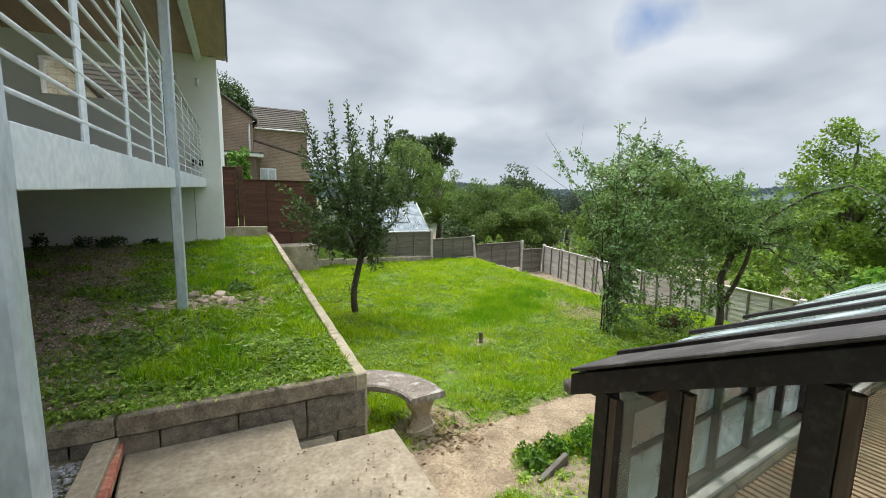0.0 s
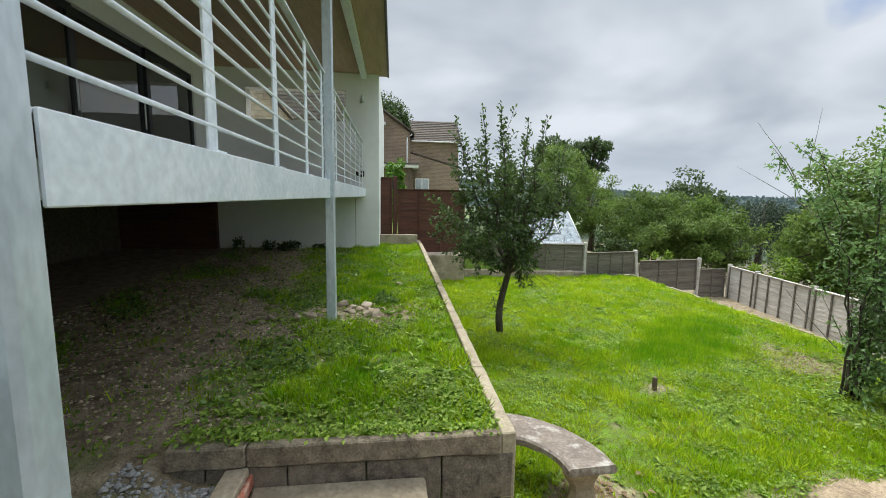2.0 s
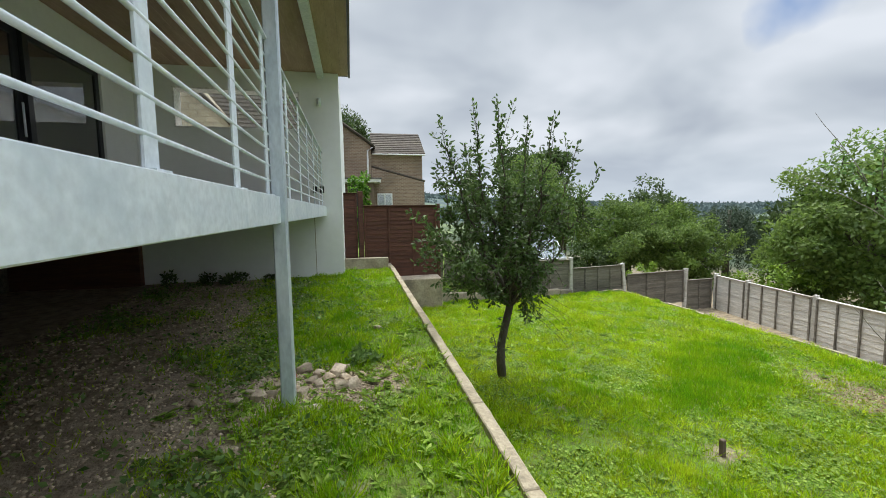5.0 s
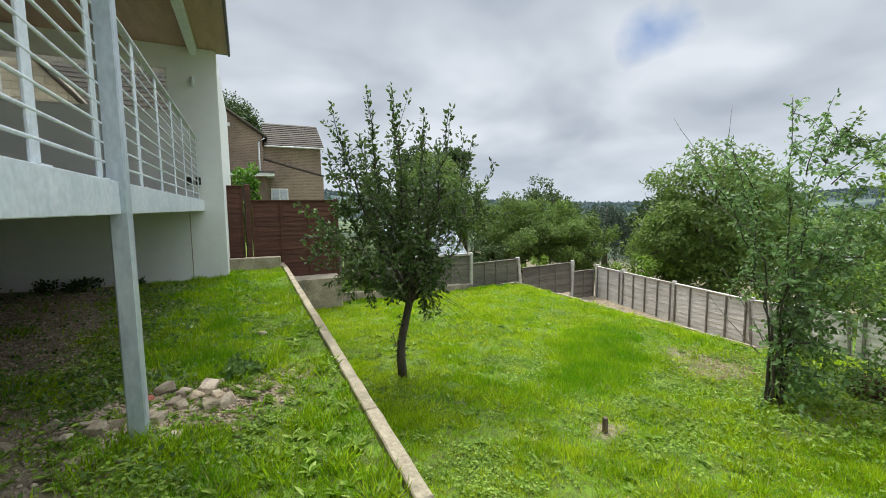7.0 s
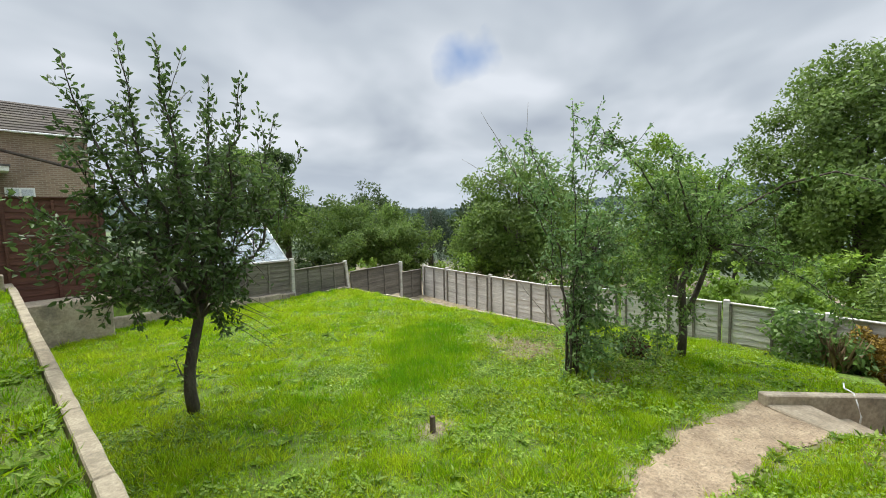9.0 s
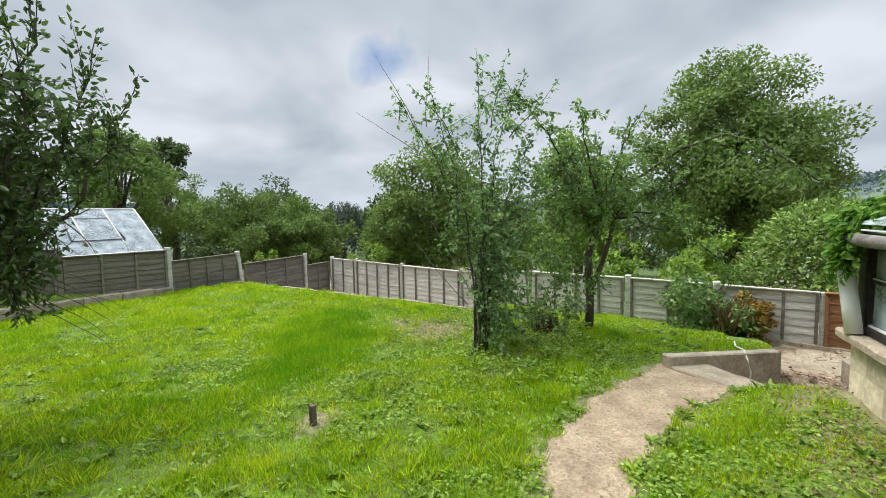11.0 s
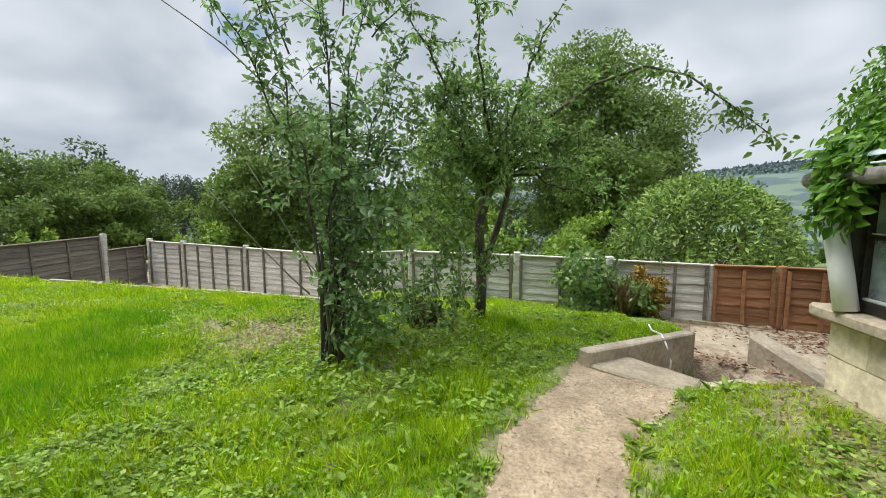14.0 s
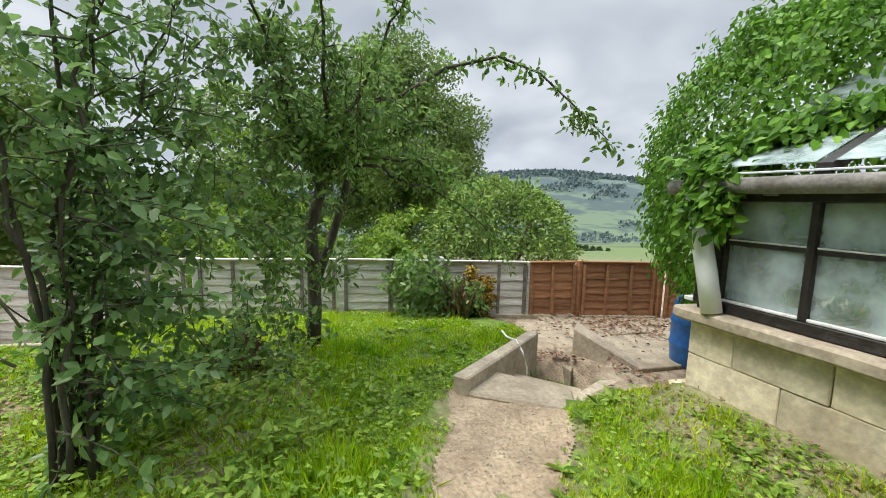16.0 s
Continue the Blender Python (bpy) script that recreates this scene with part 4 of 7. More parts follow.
fence_panel((4.90, FY), (6.44, FY), -0.02, 0.62, grey_dark, 5, "dark weathered low lap fence panel", G2, 0.66)
fence_panel((6.60, FY), (8.45, FY), -0.52, 0.38, grey_dark, 4, "dark weathered lap fence panel with a sagging top", G2, 0.42)
fence_panel((8.55, FY), (9.42, FY), -0.72, 0.12, grey_dark, 3, "dark weathered low lap fence panel", G2, 0.13)
low = thing("low_stone_wall", "low worn stone footing wall under the far fence", "wall", kind="structure")
random.seed(3)
x = 1.18
while x < 4.8:
    w = random.uniform(0.35, 0.6)
    part("stone", rough_box(x, min(x + w, 4.82) - 0.012, 8.88, 9.03, -0.15, 0.20 - 0.025 * (x - 1.2) + random.uniform(-0.015, 0.015), 0.12, 0.012, 0.015, x), concrete, low)
    x += w
G3 = thing("brown_fence", "tall dark brown stained lap fence beside the house", "fence")
BY = 8.95
fence_panel((-3.2, BY), (-0.75, BY), 1.10, 2.66, brown_wood, 5, "tall dark brown stained lap fence panel", G3)
fence_post((-0.67, BY - 0.02), 0.6, 2.72, brown_wood, "dark brown stained timber fence post", G3, w=0.11)
fence_panel((-0.60, BY), (1.14, BY), 0.68, 2.36, brown_wood, 4, "tall dark brown stained lap fence panel", G3)
fence_post((1.19, BY + 0.02), 0.0, 2.42, brown_wood, "dark brown stained timber fence post", G3, w=0.08)
tagged(part("stub_wall", rough_box(-1.6, -0.10, 8.30, 8.45, 0.8, 1.22, 0.14, 0.008, 0.012), concrete), "low concrete wall at the end of the terrace", "wall", kind="structure")
tagged(part("block_pier", rough_box(0.012, 1.14, 8.30, 8.85, -0.15, 0.70, 0.15, 0.012, 0.018), concrete), "squat weathered concrete retaining block", "wall", kind="structure")
tagged(part("kerb_end", rough_box(-0.10, 0.008, 8.315, 8.9, -0.15, 1.02, 0.15, 0.006, 0.01), concrete), "concrete end of the terrace wall", "wall", kind="structure")

# ---- sunken steps and patio ----
sw = tagged(part("step_side_wall", prism([(4.93, -0.24), (5.96, -1.29), (5.88, -1.365), (4.85, -0.315)], -0.68, [0.12, 0.03, 0.03, 0.12], 0.012), concrete), "low concrete side wall of sunken steps", "wall", kind="structure")
sunk = thing("sunken_steps", "worn concrete steps going down beside the path", "steps", kind="structure")
part("step", prism([(4.87, -0.31), (5.22, -0.63), (4.83, -1.06), (4.50, -0.90)], -0.5, [0.02, -0.005, -0.01, 0.015], 0.015), concrete_pale, sunk)
part("step", prism([(5.225, -0.635), (5.52, -0.94), (5.12, -1.36), (4.835, -1.065)], -0.6, -0.17, 0.012), concrete_pale, sunk)
part("step", prism([(5.525, -0.945), (5.80, -1.23), (5.42, -1.66), (5.125, -1.365)], -0.7, -0.36, 0.012), concrete, sunk)
tagged(part("step_kerb", prism([(4.60, -0.985), (4.72, -1.02), (5.10, -1.60), (5.06, -1.78), (4.95, -1.70)], -0.6, [0.03, 0.03, -0.02, -0.03, 0.0], 0.02), concrete), "rounded concrete kerb beside the sunken steps", "kerb", kind="structure")
tagged(part("ramp_slab", prism([(7.15, -1.72), (7.12, -2.42), (6.22, -2.05), (5.84, -1.72), (6.65, -1.62)], [-0.42, -0.42, -0.6, -0.62, -0.45], [-0.26, -0.26, -0.30, -0.36, -0.30], 0.01), concrete_pale), "pale sloping concrete slab", "slab", kind="structure")
tagged(part("wedge_wall", prism([(6.12, -1.90), (6.36, -2.10), (5.80, -2.40), (5.50, -2.20)], -0.7, [-0.03, -0.04, -0.25, -0.22], 0.012), concrete), "concrete stair wall with a sloping top", "wall", kind="structure")
patio = thing("patio", "cracked pale concrete patio with drifts of dead leaves", "patio", kind="structure")
random.seed(5)
for i in range(4):
    for j in range(4):
        x0, y0 = 5.55 + i * 0.48, -4.3 + j * 0.54
        if y0 + 0.5 < -2.1:
            part("slab", rough_box(x0, x0 + 0.472, y0, y0 + 0.532, -0.36, -0.265 + random.uniform(-0.008, 0.008), 0.16, 0.004, 0.008, i + j), concrete_pale, patio)

# ---- workshop ----
WM = Matrix.Translation((4.36, -1.50, 0)) @ Matrix.Rotation(radians(4.5), 4, "Z")
shop = thing("workshop", "old workshop with stone base, dark glazed sides and glass roof", "shed")
shop.matrix_basis = WM
LW = 3.86
random.seed(9)
for row, (z0, z1) in enumerate(((-0.1, 0.187), (0.190, 0.400), (0.403, 0.60))):
    x = 0.0
    while x > -LW:
        w = random.uniform(0.42, 0.62) if x < 0 or row % 2 else 0.26
        x0 = max(x - w, -LW)
        part("block", rough_box(x0 + 0.003, x, -0.16 - 0.004 * random.random(), random.uniform(-0.002, 0.003), z0, z1, 0.12, 0.004, 0.005, x * 9 + row), lime_block, shop)
        x = x0
    for side, xs in ((0, (-0.16, 0.0)), (1, (-LW, -LW + 0.16))):
        y = -0.165
        while y > -2.9:
            y0 = max(y - random.uniform(0.42, 0.62), -2.9)
            part("block", rough_box(xs[0], xs[1], y0 + 0.003, y, z0, z1, 0.14, 0.004, 0.005, y + row), lime_block, shop)
            y = y0
for k in range(4):
    x1 = 0.07 - k * 0.98
    part("coping", rough_box(max(x1 - 0.975, -LW - 0.05), x1, -0.19, 0.075, 0.604, 0.675, 0.1, 0.008, 0.014, k), concrete, shop, "lichened stone sill")


def window_band(name, x0, x1, n, along):
    """Glazed band with n lights; 'along' maps (run, out, z) boxes into the workshop."""
    t = thing(name, "", "")
    t.parent = shop
    step = (x1 - x0) / n
    part("sill_rail", along(x0, x1, -0.10, -0.02, 0.68, 0.735), dark_paint, t)
    part("head_rail", along(x0, x1, -0.10, -0.02, 1.285, 1.345), dark_paint, t)
    for k in range(n + 1):
        x = x0 + step * k
        part("mullion", along(max(x - 0.016, x0), min(x + 0.016, x1), -0.095, -0.025, 0.737, 1.283), dark_paint, t)
    part("inner_sill", along(x0, x1, -0.16, -0.102, 0.676, 0.70), white_paint, t, "white-painted inner sill")
    for k in range(n):
        a, b = x0 + step * k + 0.018, x0 + step * (k + 1) - 0.018
        part("glazing_bar", along(a, b, -0.075, -0.04, 1.05, 1.072), dark_paint, t)
        part("putty", along(a, b, -0.055, -0.038, 1.074, 1.082), white_paint, t)
        part("putty", along(a, b, -0.055, -0.030, 0.737, 0.752), white_paint, t)
        for z0, z1 in ((0.753, 1.048), (1.084, 1.283)):
            part("pane", along(a, b, -0.060, -0.056, z0, z1), shed_glass, t).visible_shadow = False


window_band("front_window", -LW + 0.10, -0.12, 9, lambda a, b, c, d, e, f: box(a, b, c, d, e, f, 0.003))
window_band("end_window", -2.75, -0.12, 8, lambda a, b, c, d, e, f: box(-d, -c, a, b, e, f, 0.003))
for x0, x1 in ((-0.12, -0.015), (-LW + 0.005, -LW + 0.1)):
    part("corner_post", box(x0, x1, -0.12, -0.01, 0.677, 1.38, 0.004), dark_paint, shop)
SL = 0.49
for k in range(7):
    x = -LW - 0.02 + k * (LW + 0.1) / 6
    bm = bmesh.new()
    w = 0.03
    ends = [(0.06, 1.40), (-2.0, 1.40 + 2.06 * SL)]
    vs = []
    for y, z in ends:
        vs.append([bm.verts.new((x + dx, y, z + dz)) for dx, dz in ((-w, 0), (w, 0), (w, 0.05), (-w, 0.05))])
    for i in range(4):
        bm.faces.new((vs[0][i], vs[0][(i + 1) % 4], vs[1][(i + 1) % 4], vs[1][i]))
    bm.faces.new(vs[0][::-1]); bm.faces.new(vs[1])
    bmesh.ops.recalc_face_normals(bm, faces=bm.faces)
    part("glazing_bar", bm, dark_paint, shop)
    if k < 6:
        for j in range(3):
            ya, yb = 0.05 - j * 0.68, 0.05 - (j + 1) * 0.68 - 0.03
            za, zb = 1.452 + (0.06 - ya) * SL + 0.008 * j, 1.452 + (0.06 - yb) * SL + 0.008 * j + 0.004
            x0, x1 = x + 0.035, x + (LW + 0.1) / 6 - 0.035
            bm = bmesh.new()
            q = [(x0, ya, za), (x1, ya, za), (x1, yb, zb), (x0, yb, zb)]
            lo = [bm.verts.new(v) for v in q]; hi = [bm.verts.new((v[0], v[1], v[2] + 0.005)) for v in q]
            bm.faces.new(lo[::-1]); bm.faces.new(hi)
            for i in range(4):
                bm.faces.new((lo[i], lo[(i + 1) % 4], hi[(i + 1) % 4], hi[i]))
            bmesh.ops.recalc_face_normals(bm, faces=bm.faces)
            pane = part("roof_pane", bm, shed_glass if k > 0 else felt, shop)
            pane.visible_shadow = k == 0
part("fascia", box(-LW, 0.0, -0.015, 0.03, 1.345, 1.40, 0.003), dark_paint, shop)
part("flashing", box(-LW, 0.02, 0.035, 0.070, 1.415, 1.425, 0.002), galv, shop, "pale metal strip along the eave")


def slope_plate(x0, x1, ya, yb, drop0, drop1):
    """A board that follows the roof's slope, between two offsets from it."""
    bm = bmesh.new()
    f = lambda y, d: 1.46 + (0.06 - y) * SL + d
    q = [(ya, f(ya, drop0)), (yb, f(yb, drop0)), (yb, f(yb, drop1)), (ya, f(ya, drop1))]
    a = [bm.verts.new((x0, y, z)) for y, z in q]; b = [bm.verts.new((x1, y, z)) for y, z in q]
    bm.faces.new(a); bm.faces.new(b[::-1])
    for i in range(4):
        bm.faces.new((a[i], b[i], b[(i + 1) % 4], a[(i + 1) % 4]))
    bmesh.ops.recalc_face_normals(bm, faces=bm.faces)
    bmesh.ops.bevel(bm, geom=bm.edges[:], offset=0.004, segments=1, affect="EDGES")
    return bm


part("bargeboard", slope_plate(-LW - 0.10, -LW - 0.065, 0.06, -2.1, -0.105, -0.012), dark_paint, shop, "dark brown bargeboard")
part("verge_felt", slope_plate(-LW - 0.115, -LW + 0.18, 0.055, -2.1, 0.0, 0.016), felt, shop, "scuffed roofing felt along the verge")
for k in range(3):
    part("roof_batten", slope_plate(-LW + 0.24 + k * 0.62, -LW + 0.275 + k * 0.62, 0.09, -2.1, 0.004, 0.03), dark_paint, shop)
# west end: posts and tall panes
for y0, y1 in ((-0.06, 0.0), (-0.35, -0.30), (-0.755, -0.675), (-1.30, -1.22), (-1.9, -1.82)):
    z1 = 1.385 - y1 * SL
    part("end_post", box(-LW - 0.01, -LW + 0.045, y0, y1, 0.30, z1, 0.004), dark_paint, shop)
    part("trim", box(-LW + 0.0, -LW + 0.035, y0 - 0.034, y0 - 0.002, 0.30, z1 - 0.01, 0.003), old_wood, shop, "bare timber trim")
for y0, y1 in ((-0.298, -0.10), (-0.673, -0.39), (-1.218, -0.795)):
    part("pane", box(-LW + 0.012, -LW + 0.016, y0, y1, 0.30, 1.39 - y1 * SL), end_glass, shop).visible_shadow = False
part("ridge_board", box(-LW - 0.1, 0.02, -2.06, -2.0, 2.35, 2.50, 0.005), dark_paint, shop)
part("back_wall", box(-LW, 0.0, -2.95, -2.88, 0.6, 1.9), dark_paint, shop)
part("back_roof", prism([(-LW - 0.1, -2.06), (0.02, -2.06), (0.02, -3.05), (-LW - 0.1, -3.05)], [2.40, 2.40, 1.88, 1.88], [2.47, 2.47, 1.95, 1.95], 0.004), felt, shop)
floor = thing("shop_floor", "", "")
floor.parent = shop
for k in range(66):
    x = -LW + 0.20 + k * 0.0535
    part("floor_slat", box(x - 0.016, x + 0.016, -2.86, -0.175, 0.615, 0.645), deck_slat, floor)
# sheet below the slats, its dark colour standing in for shade in the gaps
part("floor_base", box(-LW + 0.165, -0.165, -2.87, -0.17, 0.54, 0.59), slat_gap_shade, floor)
gut = thing("gutter", "weathered round iron gutter under the glass roof", "gutter")
gut.matrix_basis = WM
part("trough", tube([(0.13, 0.095, 1.355), (-1.9, 0.095, 1.362), (-LW - 0.07, 0.088, 1.37)], [0.042, 0.04, 0.036], 14), pipe_grey, gut)
for k in range(4):
    part("bracket", box(-0.4 - k * 1.0, -0.375 - k * 1.0, 0.03, 0.10, 1.31, 1.325), pipe_grey, gut)
pipe = thing("drainpipe", "white plastic drainpipe leaning against the workshop corner", "drainpipe")
part("pipe_body", tube([(4.21, -1.471, 0.68), (4.25, -1.450, 0.90), (4.335, -1.41, 1.31)], 0.052, 14), plastic_white, pipe)

barrel = thing("barrel", "blue plastic water barrel beside the workshop", "barrel", at=(5.62, -2.95, -0.30))
bm = tube([(0, 0, 0), (0, 0, 0.04), (0, 0, 0.2), (0, 0, 0.22), (0, 0, 0.24), (0, 0, 0.42), (0, 0, 0.44), (0, 0, 0.46), (0, 0, 0.62), (0, 0, 0.66)], [0.2, 0.22, 0.235, 0.245, 0.235, 0.235, 0.245, 0.235, 0.22, 0.19], 20)
part("drum", bm, blue_plastic, barrel)
part("rim", tube([(0, 0, 0.66), (0, 0, 0.685)], [0.2, 0.2], 20), blue_plastic, barrel)
pile = thing("loose_block", "loose pale stone block against the workshop base", "stone block")
part("block_body", rough_box(4.52, 4.72, -1.98, -1.72, -0.31, 0.06, 0.1, 0.012, 0.02), lime_block, pile)

# ---- bench ----
bench = thing("garden_bench", "curved lichened stone bench on carved legs beside the terrace", "bench", at=(0.0, 0.12, 0))


def arc_slab(r0, r1, a0, a1, z0, z1, n=18):
    bm = bmesh.new()
    rings = []
    for i in range(n + 1):
        a = radians(a0 + (a1 - a0) * i / n)
        c, s = math.cos(a), math.sin(a)
        prof = ((r0 + 0.012, z0), (r1 - 0.012, z0), (r1, z0 + 0.012), (r1, z1 - 0.014), (r1 - 0.016, z1), (r0 + 0.016, z1), (r0, z1 - 0.014), (r0, z0 + 0.012))
        rings.append([bm.verts.new((r * c, r * s, z)) for r, z in prof])
    for a, b in zip(rings, rings[1:]):
        for k in range(8):
            bm.faces.new((a[k], a[(k + 1) % 8], b[(k + 1) % 8], b[k]))
    bm.faces.new(rings[0][::-1]); bm.faces.new(rings[-1])
    bmesh.ops.recalc_face_normals(bm, faces=bm.faces)
    for v in bm.verts:
        v.co += Vector(noise.noise_vector(v.co * 9)) * 0.006
    return bm


part("seat", arc_slab(0.46, 0.81, 2, 84, 0.345, 0.41), stone_seat, bench)
for ang in (13, 72):
    bm = bmesh.new()
    prof = [(0.0, 0.15, 0.07), (0.045, 0.15, 0.07), (0.06, 0.125, 0.058), (0.12, 0.105, 0.05), (0.17, 0.09, 0.045), (0.22, 0.10, 0.05), (0.27, 0.135, 0.06), (0.31, 0.155, 0.07), (0.344, 0.16, 0.075)]
    rings = []
    m = Matrix.Rotation(radians(ang), 4, "Z")
    for z, hw, ht in prof:
        ring = []
        for k in range(16):
            t = k * math.tau / 16
            cx = math.copysign(abs(math.cos(t)) ** 0.6, math.cos(t)) * hw * (1 + 0.05 * math.cos(6 * t))
            sy = math.copysign(abs(math.sin(t)) ** 0.6, math.sin(t)) * ht * (1 + 0.08 * math.cos(4 * t + z * 20))
            ring.append(bm.verts.new(m @ Vector((0.635 + cx, sy, z))))
        rings.append(ring)
    for a, b in zip(rings, rings[1:]):
        for k in range(16):
            bm.faces.new((a[k], a[(k + 1) % 16], b[(k + 1) % 16], b[k]))
    bm.faces.new(rings[0][::-1]); bm.faces.new(rings[-1])
    part("leg", bm, stone_leg, bench)

stake = thing("stake", "short weathered timber stake driven into the lawn", "stake", at=(2.325, 1.958, -0.05))
part("peg", rough_box(-0.022, 0.022, -0.022, 0.022, 0, 0.21, 0.06, 0.004, 0.006), old_wood, stake)
plank = thing("edging_plank", "short weathered plank lying along bare soil", "plank")
part("plank_body", box(-0.22, 0.22, -0.02, 0.02, 0.0, 0.09, 0.006, turn=Matrix.Translation((1.30, -0.755, 0.02)) @ Matrix.Rotation(radians(21), 4, "Z")), grey_dark, plank)

# ---- greenhouse ----
gh = thing("greenhouse", "white-framed glass greenhouse behind the far fence", "greenhouse")
gx0, gx1, gy0, gy1, ge, gr = 2.55, 5.02, 9.62, 12.0, 0.86, 1.78
gm = (gy0 + gy1) / 2
for x0, x1, y0, y1 in ((gx0, gx1, gy0, gy0 + 0.03), (gx0, gx1, gy1 - 0.03, gy1), (gx0, gx0 + 0.03, gy0 + 0.03, gy1 - 0.03), (gx1 - 0.03, gx1, gy0 + 0.03, gy1 - 0.03)):
    part("side_glass", box(x0 + 0.004, x1 - 0.004, y0 + 0.004, y1 - 0.004, -0.5, ge - 0.02), green_glass, gh)
for sgn, ya in ((1, gy0), (-1, gy1)):
    for k in range(4):
        x0, x1 = gx0 + k * (gx1 - gx0) / 4, gx0 + (k + 1) * (gx1 - gx0) / 4
        bm = bmesh.new()
        q = [(x0 + 0.012, ya, ge), (x1 - 0.012, ya, ge), (x1 - 0.012, gm, gr), (x0 + 0.012, gm, gr)]
        lo = [bm.verts.new(v) for v in q]; hi = [bm.verts.new((v[0], v[1], v[2] + 0.006)) for v in q]
        bm.faces.new(lo); bm.faces.new(hi)
        for i in range(4):
            bm.faces.new((lo[i], lo[(i + 1) % 4], hi[(i + 1) % 4], hi[i]))
        bmesh.ops.recalc_face_normals(bm, faces=bm.faces)
        part("roof_pane", bm, green_glass, gh)
    for k in range(5):
        x = gx0 + k * (gx1 - gx0) / 4
        part("glazing_bar", tube([(x, ya, ge + 0.01), (x, gm, gr + 0.012)], 0.014, 6), white_paint, gh)
    part("eave_bar", tube([(gx0, ya, ge), (gx1, ya, ge)], 0.022, 6), white_paint, gh)
part("ridge_bar", tube([(gx0, gm, gr + 0.01), (gx1, gm, gr + 0.01)], 0.02, 6), white_paint, gh)
for x in (gx0, gx1):
    bm = bmesh.new()
    v = [bm.verts.new((x + dx, y, z)) for dx in (-0.003, 0.003) for y, z in ((gy0, ge), (gy1, ge), (gm, gr))]
    bm.faces.new(v[:3]); bm.faces.new(v[3:][::-1])
    part("gable_glass", bm, green_glass, gh)
vent = thing("roof_vent", "", "")
vent.parent = gh
for a, b in (((3.55, 9.95, 1.14), (4.45, 9.95, 1.14)), ((3.55, 9.95, 1.14), (3.62, 10.55, 1.58)), ((4.45, 9.95, 1.14), (4.38, 10.55, 1.58)), ((3.62, 10.55, 1.58), (4.38, 10.55, 1.58))):
    part("vent_bar", tube([a, b], 0.012, 6), roof_edge, vent)

# ---- neighbouring houses ----
buff = masonry("far_buff_brick", (0.27, 0.185, 0.128), (0.19, 0.125, 0.088), (0.32, 0.26, 0.20), 0.225, 0.075, 0.012)
hstone = masonry("far_squared_stone", (0.60, 0.52, 0.38), (0.48, 0.40, 0.28), (0.33, 0.28, 0.20), 0.55, 0.24, 0.02)


def tiled_slope(parent, x0, x1, y0, z0, y1, z1, courses, skew=0.0, label=""):
    """Courses of tiles stepping up from the eave (y0, z0) to the ridge (y1, z1)."""
    slope = thing("roof", label, "")
    slope.parent = parent
    for k in range(courses):
        bm = bmesh.new()
        a, b = k / courses, (k + 1.08) / courses
        ya, za, yb, zb = y0 + (y1 - y0) * a, z0 + (z1 - z0) * a, y0 + (y1 - y0) * b, z0 + (z1 - z0) * b
        xa, xb = x0 + skew * a, x0 + skew * b
        q = [(xa, ya, za + 0.05), (x1, ya, za + 0.05), (x1, yb, zb + 0.012), (xb, yb, zb + 0.012)]
        p = [(xa, ya, za), (x1, ya, za), (x1, yb, zb - 0.03), (xb, yb, zb - 0.03)]
        hi = [bm.verts.new(v) for v in q]; lo = [bm.verts.new(v) for v in p]
        bm.faces.new(hi); bm.faces.new(lo[::-1])
        for i in range(4):
            bm.faces.new((lo[i], lo[(i + 1) % 4], hi[(i + 1) % 4], hi[i]))
        bmesh.ops.recalc_face_normals(bm, faces=bm.faces)
        part("tile_course", bm, tile_mat, slope)
    return slope


nb = thing("neighbour_house", "buff brick house with brown tiled roofs beyond the fence", "house", at=(0, 0, 0))
bm = bmesh.new()
front = [(-9.2, 0.0), (0.22, 0.0), (0.22, 5.70), (-4.5, 9.05), (-9.2, 5.7)]
a = [bm.verts.new((x, 21.4, z)) for x, z in front]; b = [bm.verts.new((x, 27.5, z)) for x, z in front]
bm.faces.new(a); bm.faces.new(b[::-1])
for i in range(5):
    bm.faces.new((a[i], a[(i + 1) % 5], b[(i + 1) % 5], b[i]))
bmesh.ops.recalc_face_normals(bm, faces=bm.faces)
part("gable_wall", bm, buff, nb, "buff brick gable wall")
part("side_wall", box(0.224, 2.98, 21.6, 26.0, 0.0, 5.28), buff, nb, "buff brick wall")
tiled_slope(nb, 0.30, 3.12, 21.38, 5.28, 23.6, 6.72, 11)
part("bargeboard", tube([(-4.5, 21.33, 9.12), (0.42, 21.33, 5.66)], 0.07, 4), tile_mat, nb)
part("main_roof", prism([(-4.55, 21.3), (0.45, 21.3), (0.45, 27.6), (-4.55, 27.6)], [9.06, 5.56, 5.56, 9.06], [9.16, 5.66, 5.66, 9.16]), tile_mat, nb)
part("gutter", tube([(0.3, 21.32, 5.24), (3.1, 21.32, 5.24)], 0.04, 8), white_paint, nb, "white gutter")
part("downpipe", tube([(0.32, 21.34, 5.6), (0.05, 21.34, 5.42), (0.05, 21.34, 4.6), (0.05, 21.34, 2.8)], 0.045, 8), white_paint, nb, "white downpipe")
part("lean_to_verge", tube([(0.24, 21.5, 4.62), (3.1, 21.5, 3.86)], 0.055, 4), tile_mat, nb)
part("lean_to", prism([(0.24, 21.42), (3.05, 21.42), (3.05, 21.58), (0.24, 21.58)], 0.0, [4.56, 3.80, 3.80, 4.56]), buff, nb, "paler brick gable of a lean-to")
